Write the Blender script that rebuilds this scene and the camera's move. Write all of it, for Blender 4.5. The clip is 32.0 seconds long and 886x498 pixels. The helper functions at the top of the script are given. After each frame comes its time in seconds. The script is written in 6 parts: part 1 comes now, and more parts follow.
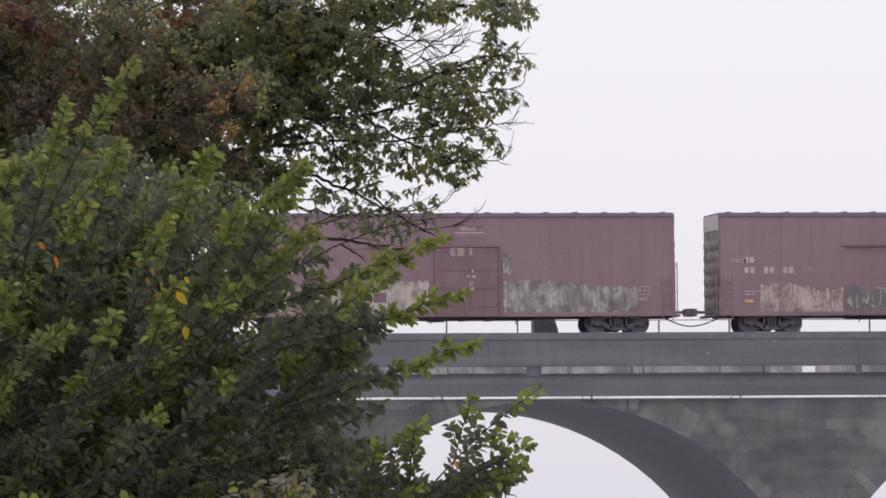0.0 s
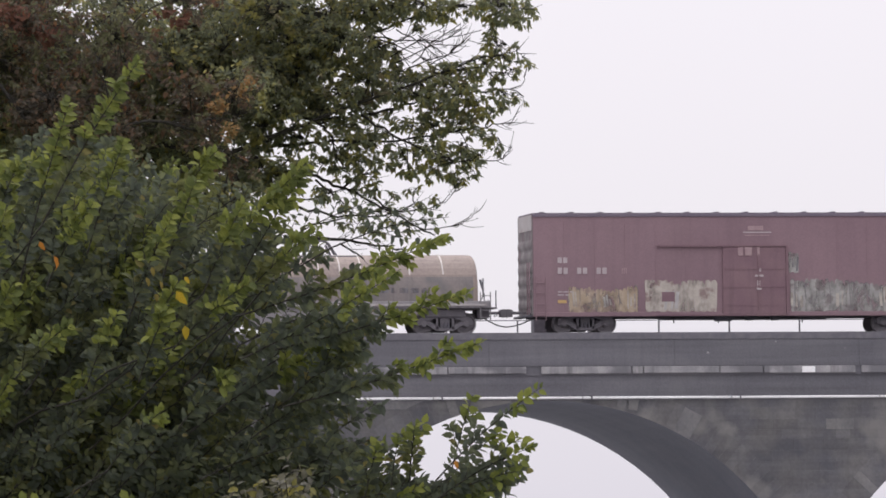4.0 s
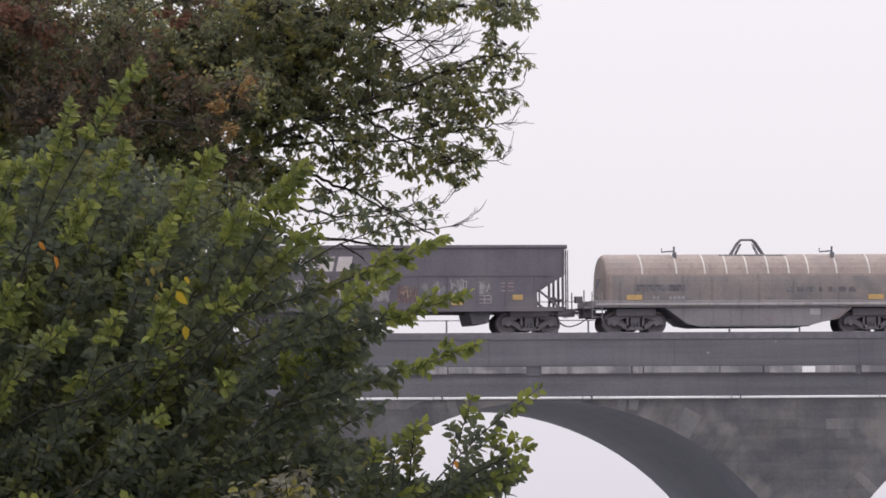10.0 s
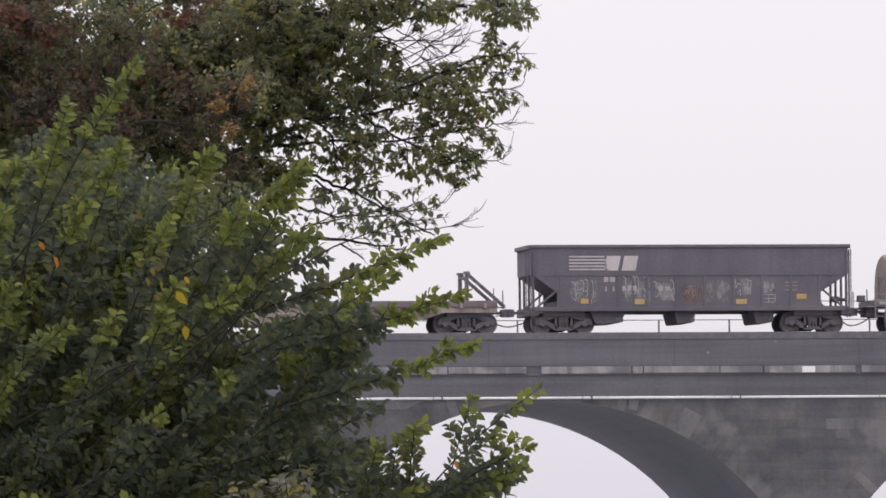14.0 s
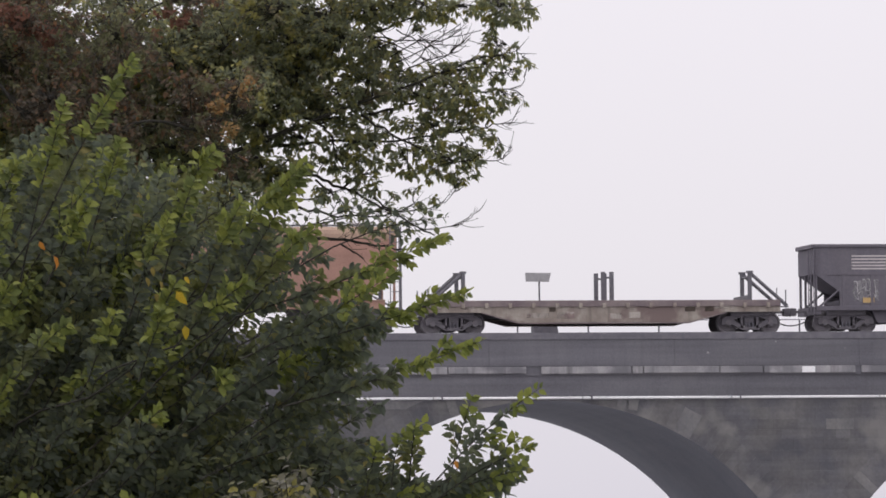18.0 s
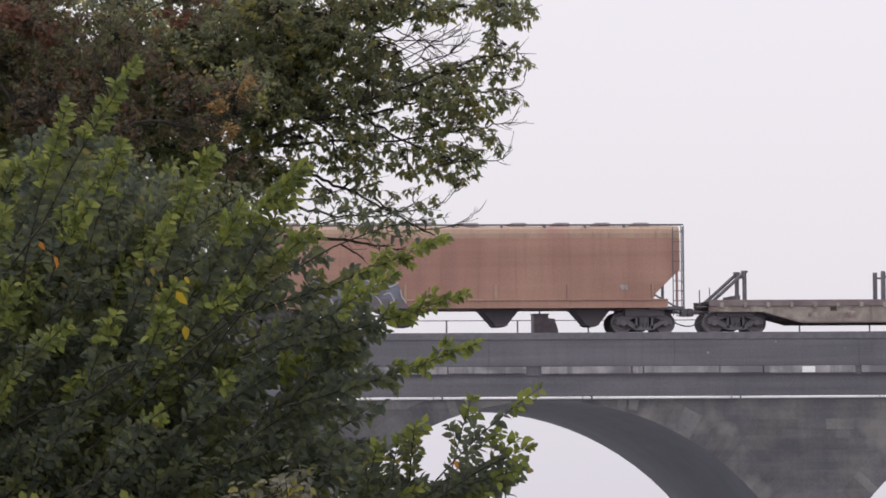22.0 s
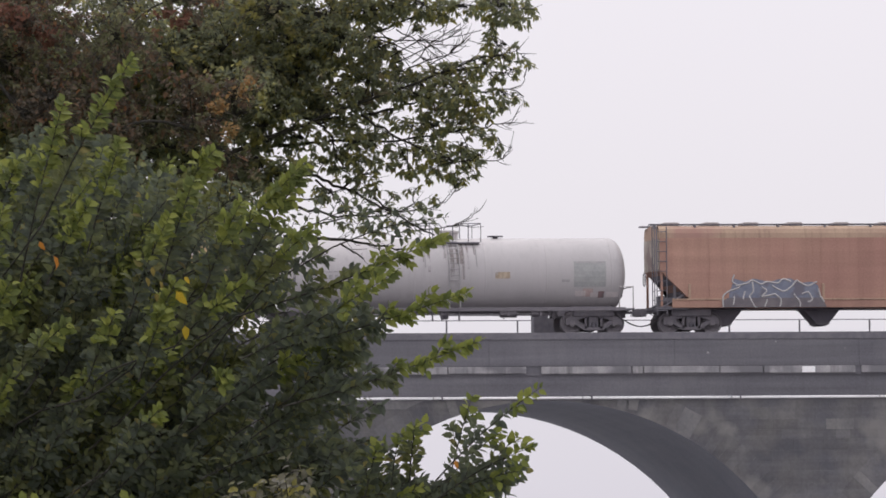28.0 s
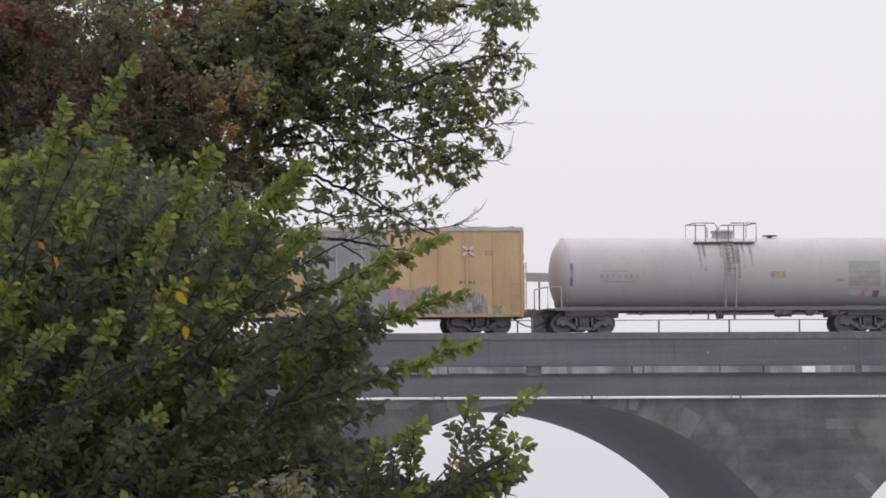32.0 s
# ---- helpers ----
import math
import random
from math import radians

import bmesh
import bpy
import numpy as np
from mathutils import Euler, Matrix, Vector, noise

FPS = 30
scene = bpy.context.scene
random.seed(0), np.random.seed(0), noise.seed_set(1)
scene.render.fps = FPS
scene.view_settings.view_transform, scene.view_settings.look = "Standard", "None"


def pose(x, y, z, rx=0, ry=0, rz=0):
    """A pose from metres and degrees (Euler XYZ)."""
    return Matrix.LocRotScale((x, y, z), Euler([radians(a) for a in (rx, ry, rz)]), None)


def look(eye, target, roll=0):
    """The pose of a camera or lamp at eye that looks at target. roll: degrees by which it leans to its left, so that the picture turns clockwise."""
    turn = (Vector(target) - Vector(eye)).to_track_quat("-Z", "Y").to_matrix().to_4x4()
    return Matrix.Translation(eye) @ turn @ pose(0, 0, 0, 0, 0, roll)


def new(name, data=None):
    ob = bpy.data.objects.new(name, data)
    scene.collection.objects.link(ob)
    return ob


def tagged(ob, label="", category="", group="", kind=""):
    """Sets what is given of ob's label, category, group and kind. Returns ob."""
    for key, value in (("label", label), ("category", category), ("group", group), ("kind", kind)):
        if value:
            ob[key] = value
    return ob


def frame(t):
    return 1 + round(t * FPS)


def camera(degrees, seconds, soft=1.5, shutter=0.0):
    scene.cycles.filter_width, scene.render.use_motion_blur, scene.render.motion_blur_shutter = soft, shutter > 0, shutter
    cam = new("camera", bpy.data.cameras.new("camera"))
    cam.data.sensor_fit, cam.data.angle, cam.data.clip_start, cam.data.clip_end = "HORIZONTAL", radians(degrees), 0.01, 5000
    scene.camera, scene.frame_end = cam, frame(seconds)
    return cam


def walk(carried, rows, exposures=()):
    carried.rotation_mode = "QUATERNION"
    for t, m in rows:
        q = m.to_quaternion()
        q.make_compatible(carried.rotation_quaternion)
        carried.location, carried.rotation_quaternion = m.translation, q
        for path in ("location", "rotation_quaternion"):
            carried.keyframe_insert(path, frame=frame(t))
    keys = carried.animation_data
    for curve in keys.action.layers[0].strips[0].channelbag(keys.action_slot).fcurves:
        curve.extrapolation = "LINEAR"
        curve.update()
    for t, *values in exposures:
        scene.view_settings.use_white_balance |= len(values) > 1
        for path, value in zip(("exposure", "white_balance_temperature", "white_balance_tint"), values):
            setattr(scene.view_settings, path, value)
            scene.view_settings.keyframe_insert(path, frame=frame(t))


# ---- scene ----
YAW = 10.37


def ahead(d, z=0.0):
    """A point d metres in front of the viewer, on the ground or at height z."""
    return (d * math.sin(radians(YAW)), d * math.cos(radians(YAW)), z)


EYE = Vector((0, 0, 1.6))
UP = math.tan(radians(2.503))
cam = camera(5.051, 32.0, soft=1.7)
aim = look(EYE, EYE + Vector(ahead(100, 100 * UP)), roll=-0.6)
walk(cam, [(0, aim), (32, aim)], exposures=[(0, 0.0), (13, 0.0), (17.5, -0.07), (32, -0.08)])

# ---- light: a bright overcast day with thin mist ----
world = bpy.data.worlds.new("overcast_sky")
scene.world = world
world.use_nodes = True
wn, wl = world.node_tree.nodes, world.node_tree.links
wn.clear()
coord = wn.new("ShaderNodeTexCoord")
sep = wn.new("ShaderNodeSeparateXYZ")
ramp = wn.new("ShaderNodeValToRGB")
sky = wn.new("ShaderNodeTexSky")
sky.sky_type, sky.sun_disc = "NISHITA", False
sky.sun_elevation, sky.sun_rotation = radians(68), radians(20)
mixer = wn.new("ShaderNodeMix")
mixer.data_type = "RGBA"
mixer.inputs[0].default_value = 0.012
back = wn.new("ShaderNodeBackground")
wout = wn.new("ShaderNodeOutputWorld")
wl.new(coord.outputs["Generated"], sep.inputs[0])
wl.new(sep.outputs[2], ramp.inputs[0])
stops = ramp.color_ramp.elements
stops[0].position, stops[0].color = 0.016, (0.685, 0.655, 0.745, 1)
stops[1].position, stops[1].color = 0.030, (0.735, 0.70, 0.78, 1)
for where, tone in ((0.040, (0.80, 0.76, 0.825, 1)), (0.07, (0.865, 0.815, 0.88, 1)), (0.35, (1.10, 1.06, 1.12, 1)), (1.0, (1.75, 1.70, 1.76, 1))):
    e = stops.new(where)
    e.color = tone
wl.new(ramp.outputs[0], mixer.inputs[6])
wl.new(sky.outputs[0], mixer.inputs[7])
wl.new(mixer.outputs[2], back.inputs[0])
back.inputs[1].default_value = 1.0
wl.new(back.outputs[0], wout.inputs[0])

sun = new("sun", bpy.data.lights.new("sun", "SUN"))
sun.data.energy, sun.data.angle, sun.data.color = 0.9, radians(50), (1.0, 0.97, 0.93)
sun.matrix_world = look((30, 120, 200), (0, 40, 0))


# ---- materials ----
def material(name, a, b, rough=0.8, scale=3.0, grain=40.0, bump=0.3, metal=0.0, streaks=0.0, stain=None, per=0.0, wet=0.5, broad=0.0, bands=0.0, laid=False):
    """Surface of base colour a, clouded with b at scale (per metre), with fine grain, optional vertical streaks,
    patches of stain (colour, share) and variation from piece to piece; laid: the clouds run on from stone to stone."""
    m = bpy.data.materials.new(name)
    m.use_nodes = True
    n, k = m.node_tree.nodes, m.node_tree.links
    bsdf = n["Principled BSDF"]
    bsdf.inputs["Roughness"].default_value = rough
    bsdf.inputs["Metallic"].default_value = metal
    bsdf.inputs["Specular IOR Level"].default_value = wet
    place = n.new("ShaderNodeNewGeometry").outputs["Position"] if laid else n.new("ShaderNodeTexCoord").outputs["Object"]

    def cloud(sc, detail=4.0, stretch=None):
        t = n.new("ShaderNodeTexNoise")
        t.inputs["Scale"].default_value, t.inputs["Detail"].default_value = sc, detail
        if stretch:
            mp = n.new("ShaderNodeMapping")
            mp.inputs["Scale"].default_value = stretch
            k.new(place, mp.inputs[0])
            k.new(mp.outputs[0], t.inputs["Vector"])
        else:
            k.new(place, t.inputs["Vector"])
        return t

    def spread(sock, lo, hi):
        r = n.new("ShaderNodeMapRange")
        r.inputs[1].default_value, r.inputs[2].default_value = lo, hi
        k.new(sock, r.inputs[0])
        return r.outputs[0]

    def blend(fac, x, y, kind="MIX"):
        mx = n.new("ShaderNodeMix")
        mx.data_type, mx.blend_type = "RGBA", kind
        for sock, v in ((mx.inputs[0], fac), (mx.inputs[6], x), (mx.inputs[7], y)):
            if isinstance(v, bpy.types.NodeSocket):
                k.new(v, sock)
            else:
                sock.default_value = v if isinstance(v, float) else (*v, 1)
        return mx.outputs[2]

    col = blend(spread(cloud(scale).outputs[0], 0.35, 0.65), a, b)
    fine = cloud(grain, 3.0)
    col = blend(0.35, col, blend(spread(fine.outputs[0], 0.3, 0.7), (0.75, 0.75, 0.75), (1.2, 1.2, 1.2)), "MULTIPLY")
    for share, stretch in ((broad, (1.1, 1.1, 0.1)), (bands, (0.1, 0.1, 2.4))):
        if share:
            tone = blend(spread(cloud(1.0, 3.0, stretch).outputs[0], 0.3, 0.7), (1 - share,) * 3, (1 + share * 0.6,) * 3)
            col = blend(1.0, col, tone, "MULTIPLY")
    if streaks:
        st = cloud(1.0, 5.0, (5.0, 5.0, 0.25))
        dark = tuple(0.45 * v for v in a)
        f = spread(st.outputs[0], 0.52, 0.75)
        mu = n.new("ShaderNodeMath")
        mu.operation = "MULTIPLY"
        mu.inputs[1].default_value = streaks
        k.new(f, mu.inputs[0])
        col = blend(mu.outputs[0], col, dark)
    if stain:
        tone, share = stain
        col = blend(spread(cloud(scale * 0.45, 6.0).outputs[0], 0.72 - share, 0.8 - share), col, tone)
    if per:
        info = n.new("ShaderNodeObjectInfo")
        geo = n.new("ShaderNodeNewGeometry")
        add = n.new("ShaderNodeMath")
        add.operation = "ADD"
        k.new(info.outputs["Random"], add.inputs[0])
        k.new(geo.outputs["Random Per Island"], add.inputs[1])
        fr = n.new("ShaderNodeMath")
        fr.operation = "FRACT"
        k.new(add.outputs[0], fr.inputs[0])
        r = n.new("ShaderNodeMapRange")
        r.inputs[3].default_value, r.inputs[4].default_value = 1 - per, 1 + per
        k.new(fr.outputs[0], r.inputs[0])
        cmb = n.new("ShaderNodeCombineXYZ")
        for i in range(3):
            k.new(r.outputs[0], cmb.inputs[i])
        col = blend(1.0, col, cmb.outputs[0], "MULTIPLY")
    k.new(col, bsdf.inputs["Base Color"])
    if bump:
        bp = n.new("ShaderNodeBump")
        bp.inputs["Strength"].default_value, bp.inputs["Distance"].default_value = bump, 0.02
        k.new(fine.outputs[0], bp.inputs["Height"])
        k.new(bp.outputs[0], bsdf.inputs["Normal"])
    return m


def leaf_material(name, tones, shine=0.6, thin=0.42, patches=()):
    """Leaves: a tone of its own for each leaf, boughs that have turned (patches: colour, share, size), a little gloss, and light coming through the blade."""
    m = bpy.data.materials.new(name)
    m.use_nodes = True
    n, k = m.node_tree.nodes, m.node_tree.links
    bsdf, out = n["Principled BSDF"], n["Material Output"]
    geo, info = n.new("ShaderNodeNewGeometry"), n.new("ShaderNodeObjectInfo")
    add, fr = n.new("ShaderNodeMath"), n.new("ShaderNodeMath")
    add.operation, fr.operation = "ADD", "FRACT"
    k.new(geo.outputs["Random Per Island"], add.inputs[0])
    k.new(info.outputs["Random"], add.inputs[1])
    k.new(add.outputs[0], fr.inputs[0])
    cr = n.new("ShaderNodeValToRGB")
    el = cr.color_ramp.elements
    el[0].position, el[0].color = tones[0][0], (*tones[0][1], 1)
    el[1].position, el[1].color = tones[-1][0], (*tones[-1][1], 1)
    for p, c in tones[1:-1]:
        e = el.new(p)
        e.color = (*c, 1)
    k.new(fr.outputs[0], cr.inputs[0])
    tc, nz = n.new("ShaderNodeTexCoord"), n.new("ShaderNodeTexNoise")
    nz.inputs["Scale"].default_value = 30
    k.new(tc.outputs["Object"], nz.inputs["Vector"])
    mr = n.new("ShaderNodeMapRange")
    mr.inputs[1].default_value, mr.inputs[2].default_value, mr.inputs[3].default_value, mr.inputs[4].default_value = 0.3, 0.7, 0.75, 1.2
    k.new(nz.outputs[0], mr.inputs[0])
    cmb, mx = n.new("ShaderNodeCombineXYZ"), n.new("ShaderNodeMix")
    for i in range(3):
        k.new(mr.outputs[0], cmb.inputs[i])
    mx.data_type, mx.blend_type = "RGBA", "MULTIPLY"
    mx.inputs[0].default_value = 1.0
    col = cr.outputs[0]
    for i, (tone, share, wide) in enumerate(patches):
        off, vec, pn, pr, pm = n.new("ShaderNodeMath"), n.new("ShaderNodeVectorMath"), n.new("ShaderNodeTexNoise"), n.new("ShaderNodeMapRange"), n.new("ShaderNodeMix")
        off.operation, vec.operation = "MULTIPLY_ADD", "ADD"
        off.inputs[1].default_value, off.inputs[2].default_value = 40.0, 17.0 * i
        k.new(info.outputs["Random"], off.inputs[0])
        k.new(tc.outputs["Object"], vec.inputs[0])
        k.new(off.outputs[0], vec.inputs[1])
        k.new(vec.outputs[0], pn.inputs["Vector"])
        pn.inputs["Scale"].default_value, pn.inputs["Detail"].default_value = 1.0 / wide, 2.0
        pr.inputs[1].default_value, pr.inputs[2].default_value = 0.62 - share, 0.74 - share
        k.new(pn.outputs[0], pr.inputs[0])
        pm.data_type = "RGBA"
        k.new(pr.outputs[0], pm.inputs[0])
        k.new(col, pm.inputs[6])
        pm.inputs[7].default_value = (*tone, 1)
        col = pm.outputs[2]
    k.new(col, mx.inputs[6])
    k.new(cmb.outputs[0], mx.inputs[7])
    k.new(mx.outputs[2], bsdf.inputs["Base Color"])
    bsdf.inputs["Roughness"].default_value = shine
    bsdf.inputs["Specular IOR Level"].default_value = 0.2
    tr, mix = n.new("ShaderNodeBsdfTranslucent"), n.new("ShaderNodeMixShader")
    k.new(mx.outputs[2], tr.inputs[0])
    mix.inputs[0].default_value = thin
    k.new(bsdf.outputs[0], mix.inputs[1])
    k.new(tr.outputs[0], mix.inputs[2])
    k.new(mix.outputs[0], out.inputs[0])
    return m


# Viaduct and train tones have the haze's lavender cast mixed into the base colour.
STONE = material("weathered_sandstone", (0.104, 0.103, 0.117), (0.155, 0.148, 0.15), 0.92, 0.8, 9, 0.6, streaks=0.15, stain=((0.195, 0.186, 0.183), 0.16), per=0.09, broad=0.12, bands=0.2, laid=True)
PALE_STONE = material("salt_stained_sandstone", (0.15, 0.146, 0.153), (0.20, 0.193, 0.193), 0.92, 1.5, 9, 0.6, streaks=0.3, per=0.06, broad=0.2, laid=True)
BACKING = material("mortar_backing", (0.135, 0.132, 0.145), (0.17, 0.164, 0.168), 0.95, 0.9, 12, 0.5, laid=True)
# Soffit paler and bluer than the walls, haze put into its colour.
SOFFIT = material("soffit_stone", (0.195, 0.2, 0.238), (0.218, 0.222, 0.258), 0.9, 0.8, 10, 0.5, streaks=0.1)
CONCRETE = material("grey_concrete", (0.132, 0.128, 0.147), (0.158, 0.153, 0.17), 0.9, 0.35, 14, 0.4, streaks=0.15, stain=((0.175, 0.168, 0.178), 0.12), bands=0.22)
COPING = material("pale_coping_concrete", (0.215, 0.21, 0.225), (0.37, 0.355, 0.365), 0.85, 1.3, 14, 0.4, streaks=0.6, stain=((0.165, 0.16, 0.175), 0.2))
WHITE_PIPE = material("white_painted_pipe", (0.85, 0.84, 0.85), (0.92, 0.91, 0.92), 0.5, 2, 20, 0.1)
WHITE_PATCH = material("fresh_white_patch", (0.80, 0.79, 0.80), (0.86, 0.85, 0.86), 0.7, 4, 20, 0.1)
# Ballast out of view, paled so it throws light up under the train.
BALLAST = material("pale_bounce_ballast", (0.30, 0.295, 0.29), (0.42, 0.41, 0.40), 0.95, 6, 30, 1.0)
TIE = material("creosoted_wood", (0.05, 0.04, 0.032), (0.09, 0.07, 0.055), 0.9, 4, 40, 0.5)
RAIL = material("rail_steel", (0.16, 0.11, 0.09), (0.22, 0.17, 0.14), 0.5, 6, 60, 0.2, metal=0.6)
# Underframe steel and rubber set lighter than real, putting distance haze into the colour.
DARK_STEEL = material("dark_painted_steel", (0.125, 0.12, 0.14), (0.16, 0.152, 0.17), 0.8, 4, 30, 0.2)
WHEEL = material("hazed_grimy_wheel_steel", (0.205, 0.19, 0.21), (0.235, 0.215, 0.228), 0.9, 5, 40, 0.3, stain=((0.235, 0.205, 0.21), 0.1))
HAZED_GRIME = material("hazed_grimy_cast_steel", (0.165, 0.154, 0.172), (0.192, 0.176, 0.192), 0.9, 4, 30, 0.4)
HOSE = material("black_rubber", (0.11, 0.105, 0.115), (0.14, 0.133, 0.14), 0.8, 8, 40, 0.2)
MAROON = material("faded_maroon_paint", (0.225, 0.146, 0.17), (0.255, 0.168, 0.19), 0.8, 0.3, 24, 0.08, streaks=0.12, stain=((0.235, 0.155, 0.165), 0.07), broad=0.06)
ROOF_EDGE = material("dark_bluish_roof_paint", (0.135, 0.112, 0.15), (0.165, 0.135, 0.17), 0.7, 1.0, 20, 0.1)
MAROON_DOOR = material("worn_maroon_door_paint", (0.19, 0.115, 0.138), (0.22, 0.138, 0.155), 0.8, 0.9, 24, 0.08, streaks=0.35)
GALV = material("weathered_galvanised_sheet", (0.36, 0.33, 0.33), (0.44, 0.41, 0.41), 0.7, 1.5, 20, 0.2, streaks=0.4, stain=((0.25, 0.17, 0.15), 0.12))
# Black paint raised in tone so the colour holds the haze before it.
BLACK_CAR = material("hazed_faded_black_paint", (0.134, 0.124, 0.148), (0.16, 0.146, 0.168), 0.85, 0.6, 12, 0.2, streaks=0.2, stain=((0.18, 0.16, 0.172), 0.1), broad=0.1)
ORANGE_CAR = material("rust_orange_paint", (0.345, 0.19, 0.155), (0.40, 0.24, 0.185), 0.85, 0.3, 14, 0.1, streaks=0.2, stain=((0.30, 0.165, 0.16), 0.12), broad=0.1, bands=0.12)
ORANGE_PALE = material("pale_ochre_paint", (0.35, 0.235, 0.18), (0.41, 0.295, 0.215), 0.85, 0.5, 14, 0.1, streaks=0.5, stain=((0.33, 0.19, 0.16), 0.16))
COIL_HOOD = material("dusty_tan_hood_paint", (0.255, 0.205, 0.19), (0.31, 0.25, 0.225), 0.7, 0.7, 9, 0.2, streaks=0.4, stain=((0.22, 0.19, 0.185), 0.14))
HOOD_SKIRT = material("grimy_hood_skirt", (0.20, 0.178, 0.178), (0.25, 0.215, 0.205), 0.75, 0.9, 9, 0.2, streaks=0.6, stain=((0.155, 0.145, 0.15), 0.16))
COIL_FRAME = material("dusty_grey_frame_paint", (0.235, 0.222, 0.235), (0.29, 0.27, 0.28), 0.8, 0.8, 10, 0.2, streaks=0.5, stain=((0.23, 0.175, 0.17), 0.08))
PALE_RIB = material("pale_weld_strip", (0.52, 0.48, 0.46), (0.60, 0.55, 0.52), 0.6, 3, 20, 0.1)
FLAT_DECK = material("weathered_flatcar_paint", (0.27, 0.225, 0.195), (0.40, 0.355, 0.31), 0.85, 1.3, 8, 0.3, streaks=0.6, stain=((0.20, 0.15, 0.14), 0.17))
FLAT_RAIL = material("rusty_flatcar_edge", (0.17, 0.132, 0.142), (0.25, 0.205, 0.2), 0.85, 1.5, 14, 0.3, stain=((0.33, 0.29, 0.27), 0.08))
TANK_PAINT = material("dirty_white_tank_paint", (0.40, 0.378, 0.388), (0.43, 0.405, 0.412), 0.6, 0.25, 40, 0.02, streaks=0.18, broad=0.06)
YELLOW_CAR = material("faded_yellow_paint", (0.46, 0.325, 0.185), (0.52, 0.38, 0.22), 0.8, 0.6, 20, 0.1, streaks=0.3, stain=((0.38, 0.27, 0.17), 0.08), broad=0.1)
LETTER = material("off_white_lettering", (0.40, 0.34, 0.355), (0.47, 0.405, 0.415), 0.8, 5, 20, 0.1)
LOGO_WHITE = material("white_emblem_paint", (0.50, 0.455, 0.455), (0.58, 0.53, 0.525), 0.8, 3, 20, 0.1)
FADED_LETTER = material("faded_lettering", (0.31, 0.21, 0.23), (0.36, 0.26, 0.27), 0.8, 5, 20, 0.1)
TANK_LETTER = material("dark_grey_lettering", (0.28, 0.27, 0.28), (0.34, 0.33, 0.33), 0.7, 5, 20, 0.1)
GRIMY_END = material("grimy_corrugated_end", (0.165, 0.145, 0.152), (0.26, 0.235, 0.235), 0.8, 1.6, 20, 0.1, streaks=0.5, stain=((0.15, 0.11, 0.12), 0.16))
PATCH_YELLOW = material("yellow_reflector_patch", (0.50, 0.33, 0.13), (0.56, 0.38, 0.17), 0.7, 4, 20, 0.1)
def worn(m, size, gone):
    """Paint m worn through in streaks and specks, so that what lies under it shows."""
    n, k = m.node_tree.nodes, m.node_tree.links
    tc, mp, nz, mr = n.new("ShaderNodeTexCoord"), n.new("ShaderNodeMapping"), n.new("ShaderNodeTexNoise"), n.new("ShaderNodeMapRange")
    mp.inputs["Scale"].default_value = (1.0, 1.0, 0.45)
    nz.inputs["Scale"].default_value, nz.inputs["Detail"].default_value = size, 6.0
    mr.inputs[1].default_value, mr.inputs[2].default_value, mr.inputs[4].default_value = gone - 0.12, gone + 0.14, 0.92
    k.new(tc.outputs["Object"], mp.inputs[0])
    k.new(mp.outputs[0], nz.inputs["Vector"])
    k.new(nz.outputs[0], mr.inputs[0])
    k.new(mr.outputs[0], n["Principled BSDF"].inputs["Alpha"])
    return m


SPRAY = {
    "cream": material("cream_spray_paint", (0.45, 0.4, 0.36), (0.53, 0.48, 0.43), 0.85, 5, 20, 0.1, streaks=0.35, stain=((0.28, 0.21, 0.2), 0.17)),
    "sand": material("sand_spray_paint", (0.42, 0.33, 0.24), (0.48, 0.39, 0.30), 0.85, 5, 20, 0.1, streaks=0.35, stain=((0.30, 0.23, 0.2), 0.17)),
    "grey": material("grey_green_spray_paint", (0.33, 0.32, 0.31), (0.42, 0.405, 0.385), 0.85, 5, 20, 0.1, streaks=0.35, stain=((0.225, 0.195, 0.195), 0.18)),
    "pink": material("pale_pink_spray_paint", (0.46, 0.345, 0.335), (0.53, 0.42, 0.385), 0.85, 5, 20, 0.1, streaks=0.35, stain=((0.31, 0.2, 0.21), 0.17)),
    "blue": material("slate_blue_spray_paint", (0.15, 0.165, 0.225), (0.20, 0.215, 0.27), 0.85, 3, 20, 0.1, stain=((0.15, 0.14, 0.17), 0.18)),
    "dark": material("dark_spray_paint", (0.14, 0.125, 0.14), (0.18, 0.16, 0.17), 0.85, 3, 20, 0.1),
    "white": material("chalky_white_spray_paint", (0.38, 0.365, 0.37), (0.46, 0.44, 0.44), 0.85, 4, 20, 0.1),
    "mist": material("thin_grey_spray_paint", (0.17, 0.16, 0.18), (0.24, 0.23, 0.245), 0.85, 3, 16, 0.1, stain=((0.14, 0.13, 0.15), 0.2)),
    "chalk": material("faded_chalk_spray_paint", (0.26, 0.25, 0.27), (0.35, 0.335, 0.345), 0.85, 3, 16, 0.1),
    "mauve": material("faded_mauve_spray_paint", (0.34, 0.255, 0.27), (0.40, 0.305, 0.315), 0.85, 2, 16, 0.1),
    "lime": material("dull_lime_spray_paint", (0.42, 0.44, 0.26), (0.50, 0.50, 0.34), 0.8, 4, 20, 0.1),
    "wine": material("dull_wine_spray_paint", (0.215, 0.145, 0.148), (0.26, 0.18, 0.18), 0.8, 3, 20, 0.1),
}
